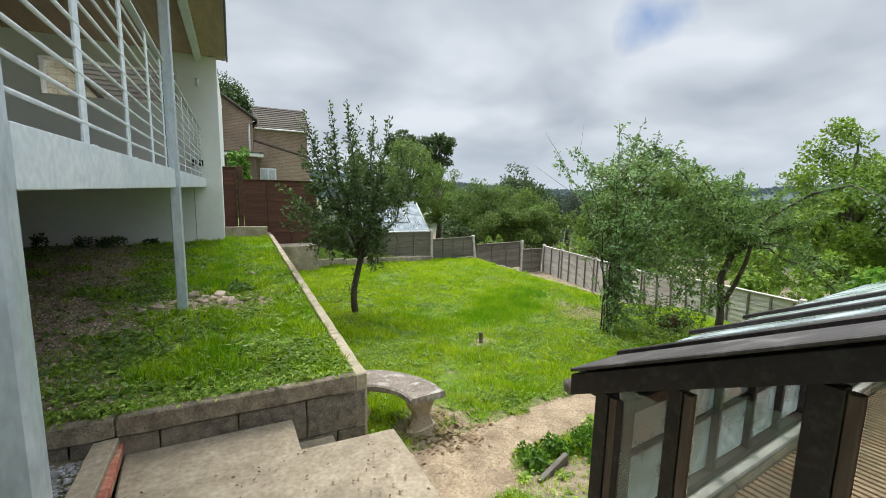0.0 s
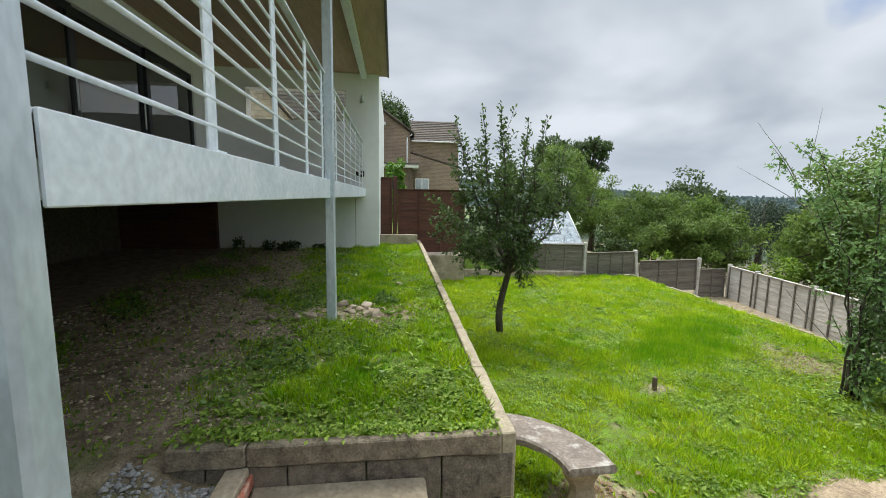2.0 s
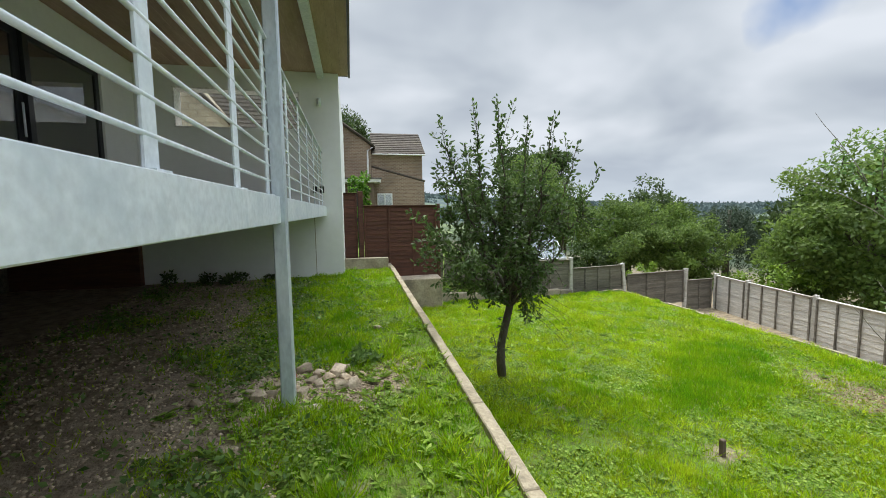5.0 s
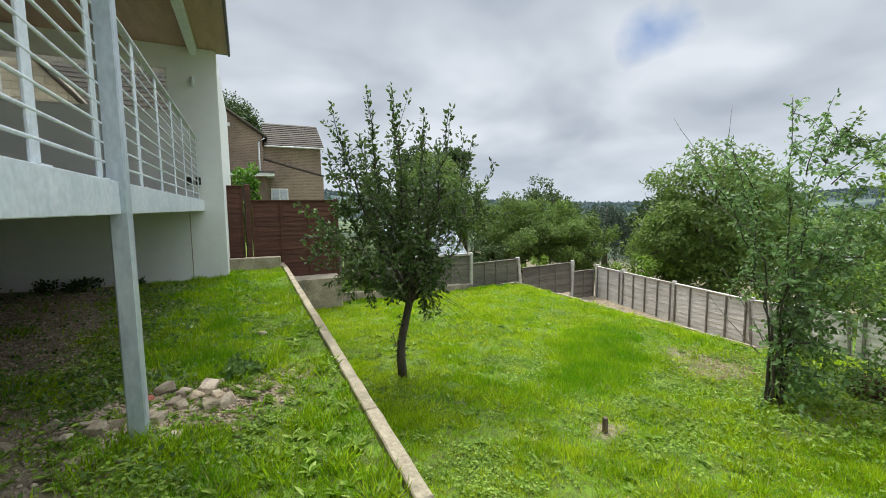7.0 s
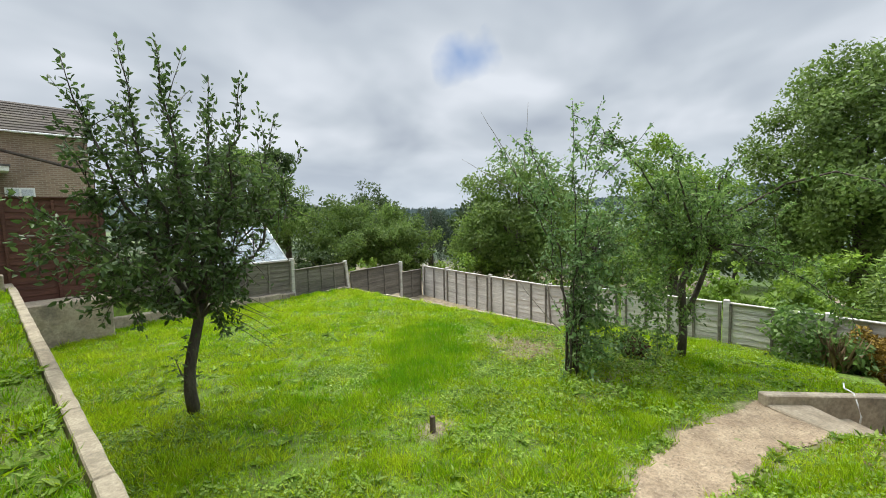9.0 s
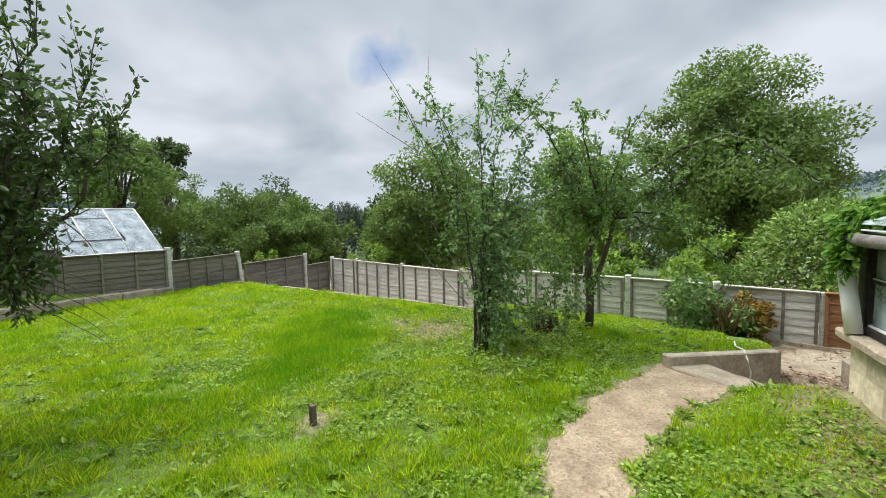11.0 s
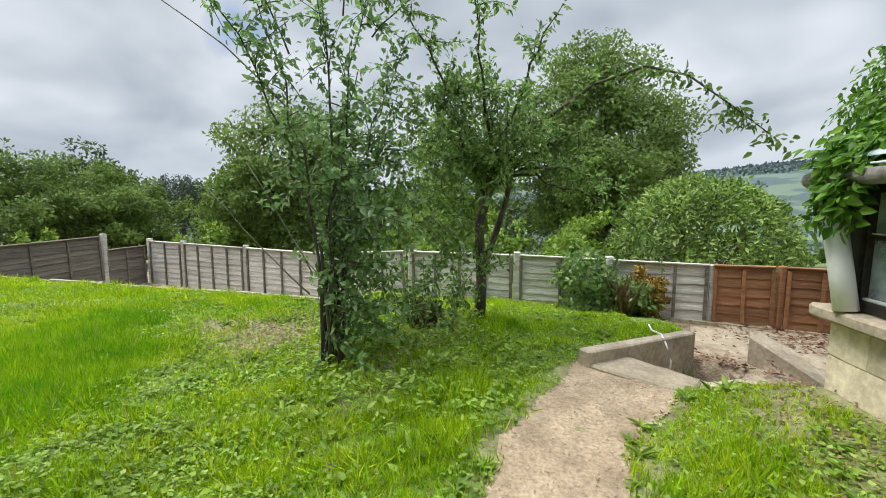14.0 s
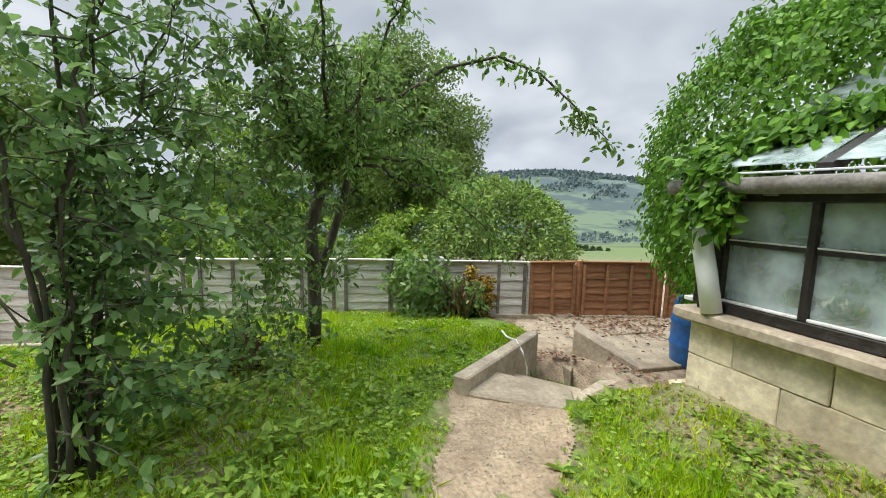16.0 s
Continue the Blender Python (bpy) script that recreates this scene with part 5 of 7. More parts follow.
porch = part("porch", box(-1.05, 0.30, 20.3, 21.38, 0.0, 3.70), old_wood, nb, "timber porch with a white flat roof")
part("porch_fascia", box(-1.25, 0.62, 20.1, 21.39, 3.705, 3.86), white_paint, nb, "white porch fascia")
part("porch_roof", box(-1.28, 0.66, 20.06, 21.39, 3.863, 3.93), felt, nb, "dark felt porch roof")
part("porch_door", box(-0.98, -0.45, 20.26, 20.295, 1.6, 3.55), black_frame, nb, "dark doorway")
wn = part("window", box(0.50, 1.30, 21.37, 21.415, 2.2, 3.20), white_paint, nb, "white framed window")
for k in range(2):
    part("pane", box(0.55 + k * 0.38, 0.87 + k * 0.38, 21.36, 21.368, 2.26, 3.14), window_glass, wn)
part("vent", box(-1.30, -1.14, 21.37, 21.395, 6.08, 6.24), white_paint, nb, "small wall vent")

opp = thing("stone_house", "stone house with brown tiled roof seen through the window", "house")
bm = bmesh.new()
prof = [(-12.5, 0.6), (-5.0, 0.6), (-5.0, 5.30), (-7.10, 7.75), (-12.5, 7.75)]
a = [bm.verts.new((x, 17.0, z)) for x, z in prof]; b = [bm.verts.new((x, 20.0, z)) for x, z in prof]
bm.faces.new(a); bm.faces.new(b[::-1])
for i in range(5):
    bm.faces.new((a[i], a[(i + 1) % 5], b[(i + 1) % 5], b[i]))
bmesh.ops.recalc_face_normals(bm, faces=bm.faces)
part("gable_wall", bm, hstone, opp, "squared pale stone wall")
part("verge", tube([(-7.15, 16.95, 7.80), (-4.95, 16.95, 5.24)], 0.07, 4), tile_mat, opp)
part("long_wall", box(-4.99, -2.4, 18.2, 20.2, 0.6, 5.0), hstone, opp, "squared pale stone wall")
tiled_slope(opp, -7.3, -2.3, 17.6, 5.0, 20.6, 8.4, 16)

# ---- plants ----
def unit(v):
    return v / np.maximum(np.linalg.norm(v, axis=-1, keepdims=True), 1e-9)


def leaf_mesh(name, pos, dirs, size, mat, parent=None, width=0.5, fold=0.12, full=False, up=None):
    """Many leaves in one mesh: pos and dirs (n, 3), size (n). full: six corners a leaf instead of four."""
    n = len(pos)
    d = unit(dirs)
    ref = rng.normal(size=(n, 3)) if up is None else up + rng.normal(size=(n, 3)) * 0.35
    side = unit(np.cross(d, ref))
    nor = np.cross(side, d)
    s = size[:, None]
    if full:
        lens = ((0.0, 0.0), (0.30, 0.5), (0.68, 0.36), (1.0, 0.0), (0.68, -0.36), (0.30, -0.5))
        tris = [(0, 1, 2), (0, 2, 3), (0, 3, 4), (0, 4, 5)]
    else:
        lens = ((0.0, 0.0), (0.42, 0.5), (1.0, 0.0), (0.42, -0.5))
        tris = [(0, 1, 2), (0, 2, 3)]
    k = len(lens)
    v = np.stack([pos + d * s * a + side * s * (b * width * 2 * 0.5) + nor * s * (fold * abs(b) * 2 - 0.10 * a * a) for a, b in lens], 1)
    idx = (np.arange(n) * k)[:, None, None] + np.array(tris)[None]
    return mesh_np(name, v.reshape(-1, 3), idx.reshape(-1, 3), mat, parent)


def spray(start, aim, length, bend=0.25, droop=0.0, n=7):
    """A wandering shoot; returns its points."""
    p, d = np.array(start, float), np.array(aim, float)
    d = d / np.linalg.norm(d)
    out = [p.copy()]
    for i in range(n - 1):
        d = d + rng.normal(size=3) * bend / n * 1.6 + np.array([0, 0, -droop]) / n
        d = d / np.linalg.norm(d)
        p = p + d * length / (n - 1)
        out.append(p.copy())
    return np.array(out)


class Plant:
    """Collects wood and leaves, then makes a thing of them."""

    def __init__(self, name, label, category, base, group=""):
        self.top = thing(name, label, category, group, at=base)
        self.base = np.array(base, float)
        self.wood = bmesh.new()
        self.pos, self.dir, self.size = [], [], []

    def limb(self, pts, r0, r1, sides=7):
        n = len(pts)
        tube([Vector(p - self.base) for p in np.asarray(pts)], [r0 + (r1 - r0) * (i / (n - 1)) ** 0.8 for i in range(n)], sides, self.wood)

    def leafs(self, pts, step, size, start=0.15, tight=0.8, droop=0.25, tuft=1):
        """Leaves along a shoot, standing off at an angle."""
        pts = np.asarray(pts)
        seg = np.linalg.norm(np.diff(pts, axis=0), axis=1)
        cum = np.concatenate([[0], np.cumsum(seg)])
        s = np.arange(cum[-1] * start, cum[-1], step)
        if not len(s):
            return
        s = np.repeat(s, tuft)
        p = np.stack([np.interp(s, cum, pts[:, k]) for k in range(3)], 1)
        a = np.stack([np.interp(np.clip(s + 0.03, 0, cum[-1]), cum, pts[:, k]) for k in range(3)], 1) - p
        a = unit(a + 1e-6)
        d = a * tight * 0.7 + unit(rng.normal(size=p.shape)) * 1.1 + np.array([0, 0, -droop])
        p = p + unit(d) * size * rng.uniform(0.1, 0.45, (len(p), 1)) + rng.normal(size=p.shape) * 0.016
        self.pos.append(p - self.base); self.dir.append(d); self.size.append(size * rng.uniform(0.6, 1.2, len(s)))

    def cloud(self, centre, radius, count, size, outward=0.6):
        r = unit(rng.normal(size=(count, 3))) * (rng.uniform(0, 1, (count, 1)) ** 0.45) * np.array(radius)
        self.pos.append(np.array(centre) + r - self.base); self.dir.append(unit(r + 1e-6) * outward + unit(rng.normal(size=r.shape)) * 0.8)
        self.size.append(size * rng.uniform(0.6, 1.3, count))

    def outward(self, centre):
        """For each leaf, the open side that it turns to: away from the centre and up."""
        p = np.concatenate(self.pos) + self.base
        out = np.zeros_like(p)
        out[:, :2] = unit(p[:, :2] - np.array(centre)) * 0.75
        out[:, 2] = 0.6
        return out

    def done(self, leaf, wood=None, width=0.5, full=False, fold=0.12, up=None):
        if len(self.wood.verts):
            part("trunk", self.wood, wood or bark, self.top)
        else:
            self.wood.free()
        if self.pos:
            leaf_mesh("crown", np.concatenate(self.pos), np.concatenate(self.dir), np.concatenate(self.size), leaf, self.top, width, fold, full, up)
        return self.top


# -- apple tree on the lawn
def bow(st, end, lift, n=10, wander=0.015):
    """A limb from st to end that rises early (lift) and wanders a little."""
    st, end = np.array(st, float), np.array(end, float)
    mid = (st + end) / 2 + np.array(lift, float)
    u = np.linspace(0, 1, n)[:, None]
    return (1 - u) ** 2 * st + 2 * u * (1 - u) * mid + u * u * end + rng.normal(size=(n, 3)) * wander * np.sin(u * math.pi)


def along_limb(pts, k):
    return np.array([np.interp(k * (len(pts) - 1), range(len(pts)), pts[:, c]) for c in range(3)])


def apple_tree():
    b = (1.03, 4.10, -0.03)
    t = Plant("apple_tree", "young apple tree with a leaning trunk and upright leafy shoots", "tree", b)
    trunk = np.array([(1.03, 4.10, -0.03), (1.00, 4.10, 0.25), (1.01, 4.10, 0.48), (1.06, 4.09, 0.72), (1.12, 4.08, 0.98), (1.13, 4.08, 1.25)])
    t.limb(trunk, 0.062, 0.045, 10)
    t.limb([(1.0, 4.1, 0.33), (0.92, 4.06, 0.47), (0.88, 4.05, 0.62)], 0.012, 0.004)
    t.leafs([(1.0, 4.1, 0.33), (0.92, 4.06, 0.47), (0.86, 4.05, 0.66)], 0.02, 0.055)
    for z in np.arange(0.35, 0.9, 0.05):
        t.cloud((1.03, 4.09, z), (0.07, 0.07, 0.04), 5, 0.05)
    # leaders: bushy below, long bare-tipped shoots above
    leaders = ((0.28, 4.40, 3.45), (0.61, 4.02, 3.58), (0.83, 3.75, 3.55), (1.35, 4.05, 3.42), (1.42, 3.50, 3.32), (1.80, 3.62, 3.02), (2.02, 3.50, 2.75), (0.70, 4.75, 3.2), (1.25, 4.75, 3.1), (0.30, 4.80, 2.85), (1.62, 4.45, 2.9), (1.05, 4.3, 3.2))
    for tip in leaders:
        main = bow(trunk[3] + (trunk[5] - trunk[3]) * rng.uniform(0.4, 1), tip, ((tip[0] - 1.1) * 0.28, (tip[1] - 4.1) * 0.28, -0.05), 14, 0.03)
        t.limb(main, 0.028, 0.003)
        t.leafs(main[3:10], 0.020, 0.064, 0.0, tuft=2)
        t.leafs(main[9:], 0.017, 0.066, 0.0, tight=1.2, droop=-0.1)
        for j in range(26):
            k = rng.uniform(0.22, 0.72)
            p = along_limb(main, k)
            a2 = rng.normal(size=3) * 0.75 + np.array([(p[0] - 1.1) * 0.5, (p[1] - 4.1) * 0.5, rng.uniform(-0.35, 0.7)])
            sh = spray(p, a2, rng.uniform(0.16, 0.48), 0.5, 0.1, 5)
            t.limb(sh, 0.006, 0.002, 4)
            t.leafs(sh, 0.0155, 0.068, 0.1)
        for j in range(3):
            p = along_limb(main, rng.uniform(0.62, 0.8))
            sh = spray(p, np.array([rng.normal() * 0.28, rng.normal() * 0.28, 1]), rng.uniform(0.3, 0.6), 0.15, 0, 6)
            t.limb(sh, 0.005, 0.0015, 4)
            t.leafs(sh, 0.021, 0.064, 0.0, tight=1.2, droop=-0.1)
    # side limbs standing out below
    for tip in ((-0.12, 3.75, 2.2), (0.0, 4.1, 1.8), (0.15, 4.6, 1.95), (0.40, 3.55, 1.75), (0.30, 3.95, 1.40), (1.75, 3.8, 2.15), (1.7, 4.5, 2.1), (0.85, 3.35, 1.9), (0.9, 4.9, 1.9), (1.3, 3.45, 1.55), (1.5, 3.95, 1.25), (0.65, 3.75, 1.25)):
        main = bow(trunk[4], tip, (0, 0, 0.12), 9, 0.02)
        t.limb(main, 0.018, 0.003)
        t.leafs(main, 0.020, 0.062, 0.35, tuft=2)
        for j in range(15):
            p = along_limb(main, rng.uniform(0.4, 1.0))
            sh = spray(p, rng.normal(size=3) * 0.8 + np.array([(tip[0] - 1.1) * 0.4, (tip[1] - 4.1) * 0.4, 0.15]), rng.uniform(0.15, 0.38), 0.5, 0.15, 5)
            t.limb(sh, 0.005, 0.002, 4)
            t.leafs(sh, 0.017, 0.066, 0.1)
    for i in range(3):
        sh = spray((1.2 + 0.05 * i, 3.98, 1.2), (0.25, -0.25, -1), 0.42, 0.3, 0.1, 6)
        t.limb(sh, 0.006, 0.002, 4)
        t.leafs(sh, 0.014, 0.06, 0.1, tuft=2)
    for i in range(6):
        sh = spray((1.35, 3.98, 1.25 - 0.06 * i), (1, -0.35, -0.35 - 0.12 * i), 0.7, 0.5, 0.2, 7)
        t.limb(sh, 0.005, 0.0015, 4)
    # the crown is open low on its outer side
    P, D, S = np.concatenate(t.pos), np.concatenate(t.dir), np.concatenate(t.size)
    W = P + t.base
    gone = (W[:, 0] > 1.42) & (W[:, 2] > 1.25) & (W[:, 2] < 1.9 + 0.1 * (W[:, 0] - 1.5)) & (rng.uniform(0, 1, len(P)) < 0.8)
    t.pos, t.dir, t.size = [P[~gone]], [D[~gone]], [S[~gone]]
    t.done(leaf_apple, width=0.5, full=True)


apple_tree()


def rose_thicket():
    b = (4.45, 1.57, -0.03)
    t = Plant("climbing_shrub", "tall tangled shrub smothered in climbing rose leaves", "shrub", b)
    # stems: tip, where the leaves begin, how many side shoots
    stems = (((4.42, 1.58, 3.30), 0.30, 26), ((3.80, 2.25, 2.86), 0.45, 14), ((4.12, 1.95, 2.75), 0.40, 18), ((4.72, 1.30, 2.95), 0.25, 24), ((4.90, 1.10, 2.45), 0.2, 22), ((5.05, 1.18, 2.05), 0.12, 19), ((4.58, 1.38, 2.15), 0.1, 20), ((4.50, 1.45, 1.5), 0.05, 16))
    for i, (tip, bare, count) in enumerate(stems):
        st = np.array([4.45 + 0.07 * math.cos(i * 1.1), 1.57 + 0.07 * math.sin(i * 1.1), -0.05])
        main = bow(st, tip, ((4.47 - tip[0]) * 0.48, (1.55 - tip[1]) * 0.48, 0.2), 14, 0.03)
        t.limb(main, 0.015, 0.003)
        t.leafs(main, 0.026, 0.058, bare, tuft=2)
        for j in range(count):
            k = rng.uniform(bare * 0.9, 1.0)
            p = along_limb(main, k)
            low = p[2] < 1.7
            a2 = rng.normal(size=3) * 0.6 + (np.array([0.30, -0.38, 0.0]) if low else np.array([0.05, -0.05, 0.3]))
            sh = spray(p, a2, rng.uniform(0.16, 0.50) * (0.85 if low else 1.0), 0.6, 0.4, 6)
            t.limb(sh, 0.005, 0.0015, 4)
            t.leafs(sh, 0.0155, 0.058, 0.1)
    for st, aim, ln in (((4.3, 1.75, 2.2), (-0.25, 0.3, 1), 0.9), ((4.5, 1.45, 2.5), (0.1, -0.15, 1), 0.8), ((4.65, 1.3, 2.4), (0.2, -0.5, 0.9), 0.8)):
        sh = spray(st, aim, ln, 0.4, 0.4, 8)
        t.limb(sh, 0.007, 0.002, 5)
        t.leafs(sh, 0.017, 0.060, 0.1)
    # bare dead canes on the sunny side
    for st, aim, ln in (((4.25, 1.80, 1.9), (-0.5, 0.6, 0.7), 1.3), ((4.0, 2.05, 2.4), (-0.2, 0.25, 1.0), 0.9), ((4.35, 1.68, 0.55), (-0.45, 0.5, 0.75), 0.95), ((4.36, 1.66, 0.7), (-0.1, 0.45, 1), 0.9), ((4.05, 2.0, 2.5), (0.0, 0.1, 1.0), 0.8)):
        cane = bmesh.new()
        tube([Vector(p - t.base) for p in spray(st, aim, ln, 0.25, 0.1, 7)], [0.006 - 0.0007 * q for q in range(7)], 4, cane)
        part("dead_cane", cane, twig_pale, t.top, "pale bare dead cane")
    # leafy shoots hanging out over the grass
    for i in range(18):
        st = (4.42 + rng.normal() * 0.06, 1.48 + rng.normal() * 0.06, rng.uniform(0.25, 1.45))
        sh = spray(st, (rng.uniform(-0.75, 0.1), -1, rng.uniform(-0.2, 0.35)), rng.uniform(0.25, 0.55), 0.5, 0.45, 7)
        t.limb(sh, 0.005, 0.0015, 4)
        t.leafs(sh, 0.022, 0.068, 0.2)
    for i in range(24):
        zc = rng.uniform(0.02, 1.9)
        wd = 0.07 + 0.07 * zc
        c = (4.50 + rng.normal() * wd + 0.05 * zc, 1.50 + rng.normal() * wd - 0.05 * zc, zc)
        t.cloud(c, (0.15, 0.15, 0.15), 17, 0.058, 0.5)
    t.done(leaf_rose, width=0.56, full=True, up=t.outward((5.0, 1.2)))


rose_thicket()


def plum_tree():
    b = (5.90, 0.66, -0.04)
    t = Plant("plum_tree", "old plum tree with a dark forked trunk and arching branches", "tree", b)
    trunk = np.array([(5.90, 0.66, -0.04), (5.92, 0.65, 0.35), (5.88, 0.66, 0.7), (5.86, 0.68, 1.0), (5.93, 0.60, 1.3), (5.97, 0.55, 1.5)])
    t.limb(trunk, 0.058, 0.042, 10)
    t.limb([(5.90, 0.64, 0.55), (5.97, 0.52, 0.9), (5.99, 0.42, 1.25), (5.97, 0.36, 1.6)], 0.04, 0.025, 8)
    arch = np.array([(5.97, 0.50, 1.5), (5.92, 0.15, 1.95), (5.80, -0.35, 2.28), (5.68, -0.75, 2.38), (5.55, -1.05, 2.25), (5.42, -1.32, 1.98), (5.32, -1.55, 1.74)])
    t.limb(arch, 0.022, 0.004)
    t.leafs(arch, 0.011, 0.072, 0.15)
    for k in range(14):
        sh = spray(arch[rng.integers(2, 7)], rng.normal(size=3) + np.array([0, -0.5, -0.2]), 0.22, 0.5, 0.4, 5)
        t.leafs(sh, 0.02, 0.07, 0.1)
    # boughs: end, lift, side shoots, their length
    boughs = (((4.70, -0.03, 2.52), (0, 0, 0.42), 9, 0.22), ((4.52, 0.57, 2.66), (0, 0, 0.35), 9, 0.22), ((4.85, 1.32, 3.0), (0, 0, 0.30), 16, 0.3), ((5.75, 1.05, 2.5), (0, 0, 0.15), 18, 0.36), ((6.2, 0.2, 2.25), (0, 0, 0.15), 18, 0.36), ((6.0, -0.3, 1.9), (0, 0, 0.2), 18, 0.36), ((5.6, 0.5, 2.35), (0, 0, 0.15), 20, 0.36), ((5.2, 1.0, 2.15), (0, 0, 0.15), 22, 0.38), ((5.15, 0.35, 1.85), (0, 0, 0.2), 20, 0.36), ((5.5, 0.1, 1.95), (0, 0, 0.2), 18, 0.36), ((6.4, 0.7, 2.1), (0, 0, 0.15), 16, 0.36), ((5.85, -0.65, 1.35), (0, 0, 0.3), 14, 0.3), ((5.4, 0.85, 1.6), (0, 0, 0.1), 20, 0.34), ((5.85, -0.95, 0.85), (0, 0, 0.45), 9, 0.25))
    for e, lift, count, ln in boughs:
        main = bow(trunk[3] + (trunk[5] - trunk[3]) * rng.uniform(0.5, 1), e, lift, 12, 0.025)
        t.limb(main, 0.020, 0.003)
        t.leafs(main, 0.021, 0.057, 0.45, tuft=2, droop=0.5)
        for j in range(count):
            p = along_limb(main, rng.uniform(0.3, 1.0))
            sh = spray(p, rng.normal(size=3) + np.array([0, 0, 0.1]), ln * rng.uniform(0.5, 1.3), 0.5, 0.4, 5)
            t.limb(sh, 0.005, 0.0015, 4)
            t.leafs(sh, 0.019, 0.056, 0.1, tuft=2, droop=0.4)
    for i in range(215):
        k = rng.uniform(0, 1)
        p = (4.68 + 1.10 * k + rng.normal() * 0.16, 1.38 - 0.68 * k + rng.normal() * 0.2, rng.uniform(0.15, 1.9))
        sh = spray(p, rng.normal(size=3) + np.array([0, 0, 0.2]), 0.3, 0.5, 0.2, 5)
        t.limb(sh, 0.004, 0.0015, 3)
        t.leafs(sh, 0.028, 0.056, 0, tuft=2)
    t.done(leaf_plum, width=0.52, full=True, up=t.outward((5.5, 0.9)))


plum_tree()


def far_tree(name, label, x, y, z0, top, rx, ry, leaf, n, size, low=0.15, clumps=80, flat=1.0, wood=True, category="tree", seed=1, spread=0.21, group=""):
    """A tree or bush further off: tapered trunk, limbs to the clumps, uneven crown."""
    h = top - z0
    t = Plant(name, label, category, (x, y, z0), group)
    cz, rz = z0 + h * (low + (1 - low) / 2), h * (1 - low) / 2
    cs = []
    for i in range(clumps):
        v = unit(rng.normal(size=3)) * rng.uniform(0.35, 1.0) ** 0.5
        bulge = 0.86 + 0.17 * math.sin(v[0] * 5 + seed) + 0.14 * math.cos(v[1] * 4 + v[2] * 5 + seed * 2)
        if v[2] < 0:
            v[2] *= flat
        cs.append(np.array([x + v[0] * rx * bulge, y + v[1] * ry * bulge, cz + v[2] * rz * bulge]))
    if wood:
        t.limb([(x, y, z0 - 0.1), (x + 0.05, y, z0 + h * 0.2), (x - 0.03, y + 0.04, cz)], 0.035 * h + 0.02, 0.018 * h, 8)
        for c in cs[::max(1, clumps // 14)]:
            st = np.array([x, y, z0 + h * rng.uniform(0.15, 0.45)])
            t.limb(np.array([st, st * 0.45 + c * 0.55 + np.array([0, 0, 0.05 * h]), c]), 0.012 * h, 0.004 * h, 5)
    per = n // clumps
    r = spread * min(rx, ry, rz * 1.2)
    for c in cs:
        k = rng.uniform(0.65, 1.25)
        t.cloud(c, (r * k, r * k, r * k * 0.8), int(per * k), size, 0.7)
    P = np.concatenate(t.pos) + t.base
    mids = np.repeat(np.array(cs), [len(p) for p in t.pos], axis=0)
    up = unit(P - np.array([x, y, cz])) + 1.1 * unit(P - mids + 1e-6) + np.array([0, 0, 0.35])
    t.done(leaf, width=0.55, up=up)
    return t


far_tree("broadleaf_tree", "large full-crowned broadleaf tree beyond the garden fence", 15.7, -1.7, -1.6, 6.25, 2.8, 2.75, leaf_mid, 62000, 0.125, 0.10, 210, seed=1, spread=0.21)
far_tree("broadleaf_tree", "tall pale green tree beyond the fence", 18.0, 3.4, -1.8, 4.7, 2.3, 2.2, leaf_bright, 18000, 0.14, 0.05, 110, seed=51)
def laurel():
    t = Plant("laurel_bush", "dense domed glossy laurel bush rising behind the fence", "bush", (10.9, -3.0, -1.2))
    n = 17000
    v = unit(rng.normal(size=(n, 3)))
    v[:, 2] = np.where(v[:, 2] < -0.5, -v[:, 2], v[:, 2])
    lump = 1 + 0.06 * wave(v[:, 0] * 3, v[:, 1] * 3 + v[:, 2] * 2, 1.5, 8) + 0.04 * wave(v[:, 0] * 8 + v[:, 2] * 4, v[:, 1] * 8 - v[:, 2] * 5, 1.4, 9) + 0.05 * rng.normal(size=n)
    p = np.array([10.9, -3.0, 0.15]) + v * np.array([1.65, 1.5, 1.45]) * lump[:, None]
    t.pos.append(p - t.base); t.dir.append(v * 0.6 + np.array([0, 0, 0.1]) + unit(rng.normal(size=p.shape)) * 0.75); t.size.append(0.105 * rng.uniform(0.6, 1.25, n))
    for k in range(5):
        t.limb([(10.9, -3.0, -1.2), (10.9 + 0.5 * math.cos(k * 1.26), -3 + 0.5 * math.sin(k * 1.26), 0.0), (10.9 + math.cos(k * 1.26), -3 + math.sin(k * 1.26), 0.8)], 0.05, 0.02)
    t.done(leaf_laurel, width=0.45, full=True, up=v + np.array([0, 0, 0.3]))


laurel()
far_tree("broadleaf_tree", "rounded bright green tree behind the pale fence", 12.3, 7.0, -1.4, 3.95, 2.7, 2.5, leaf_mid, 36000, 0.13, 0.05, 170, seed=3)
far_tree("bush", "yellow-green shrub behind the pale fence", 10.6, 7.9, -1.0, 0.75, 1.1, 1.0, leaf_bright, 3500, 0.11, 0.0, 50, wood=False, category="bush", seed=4)
far_tree("hedge_tree", "broad low rounded tree with fine green leaves", 11.0, 15.0, -1.0, 2.75, 2.8, 2.0, leaf_mid, 26000, 0.12, 0.05, 140, seed=5)
far_tree("hedge_tree", "broad low rounded tree with fine green leaves", 13.0, 13.6, -1.2, 2.15, 1.9, 1.7, leaf_mid, 15000, 0.12, 0.05, 90, seed=6)
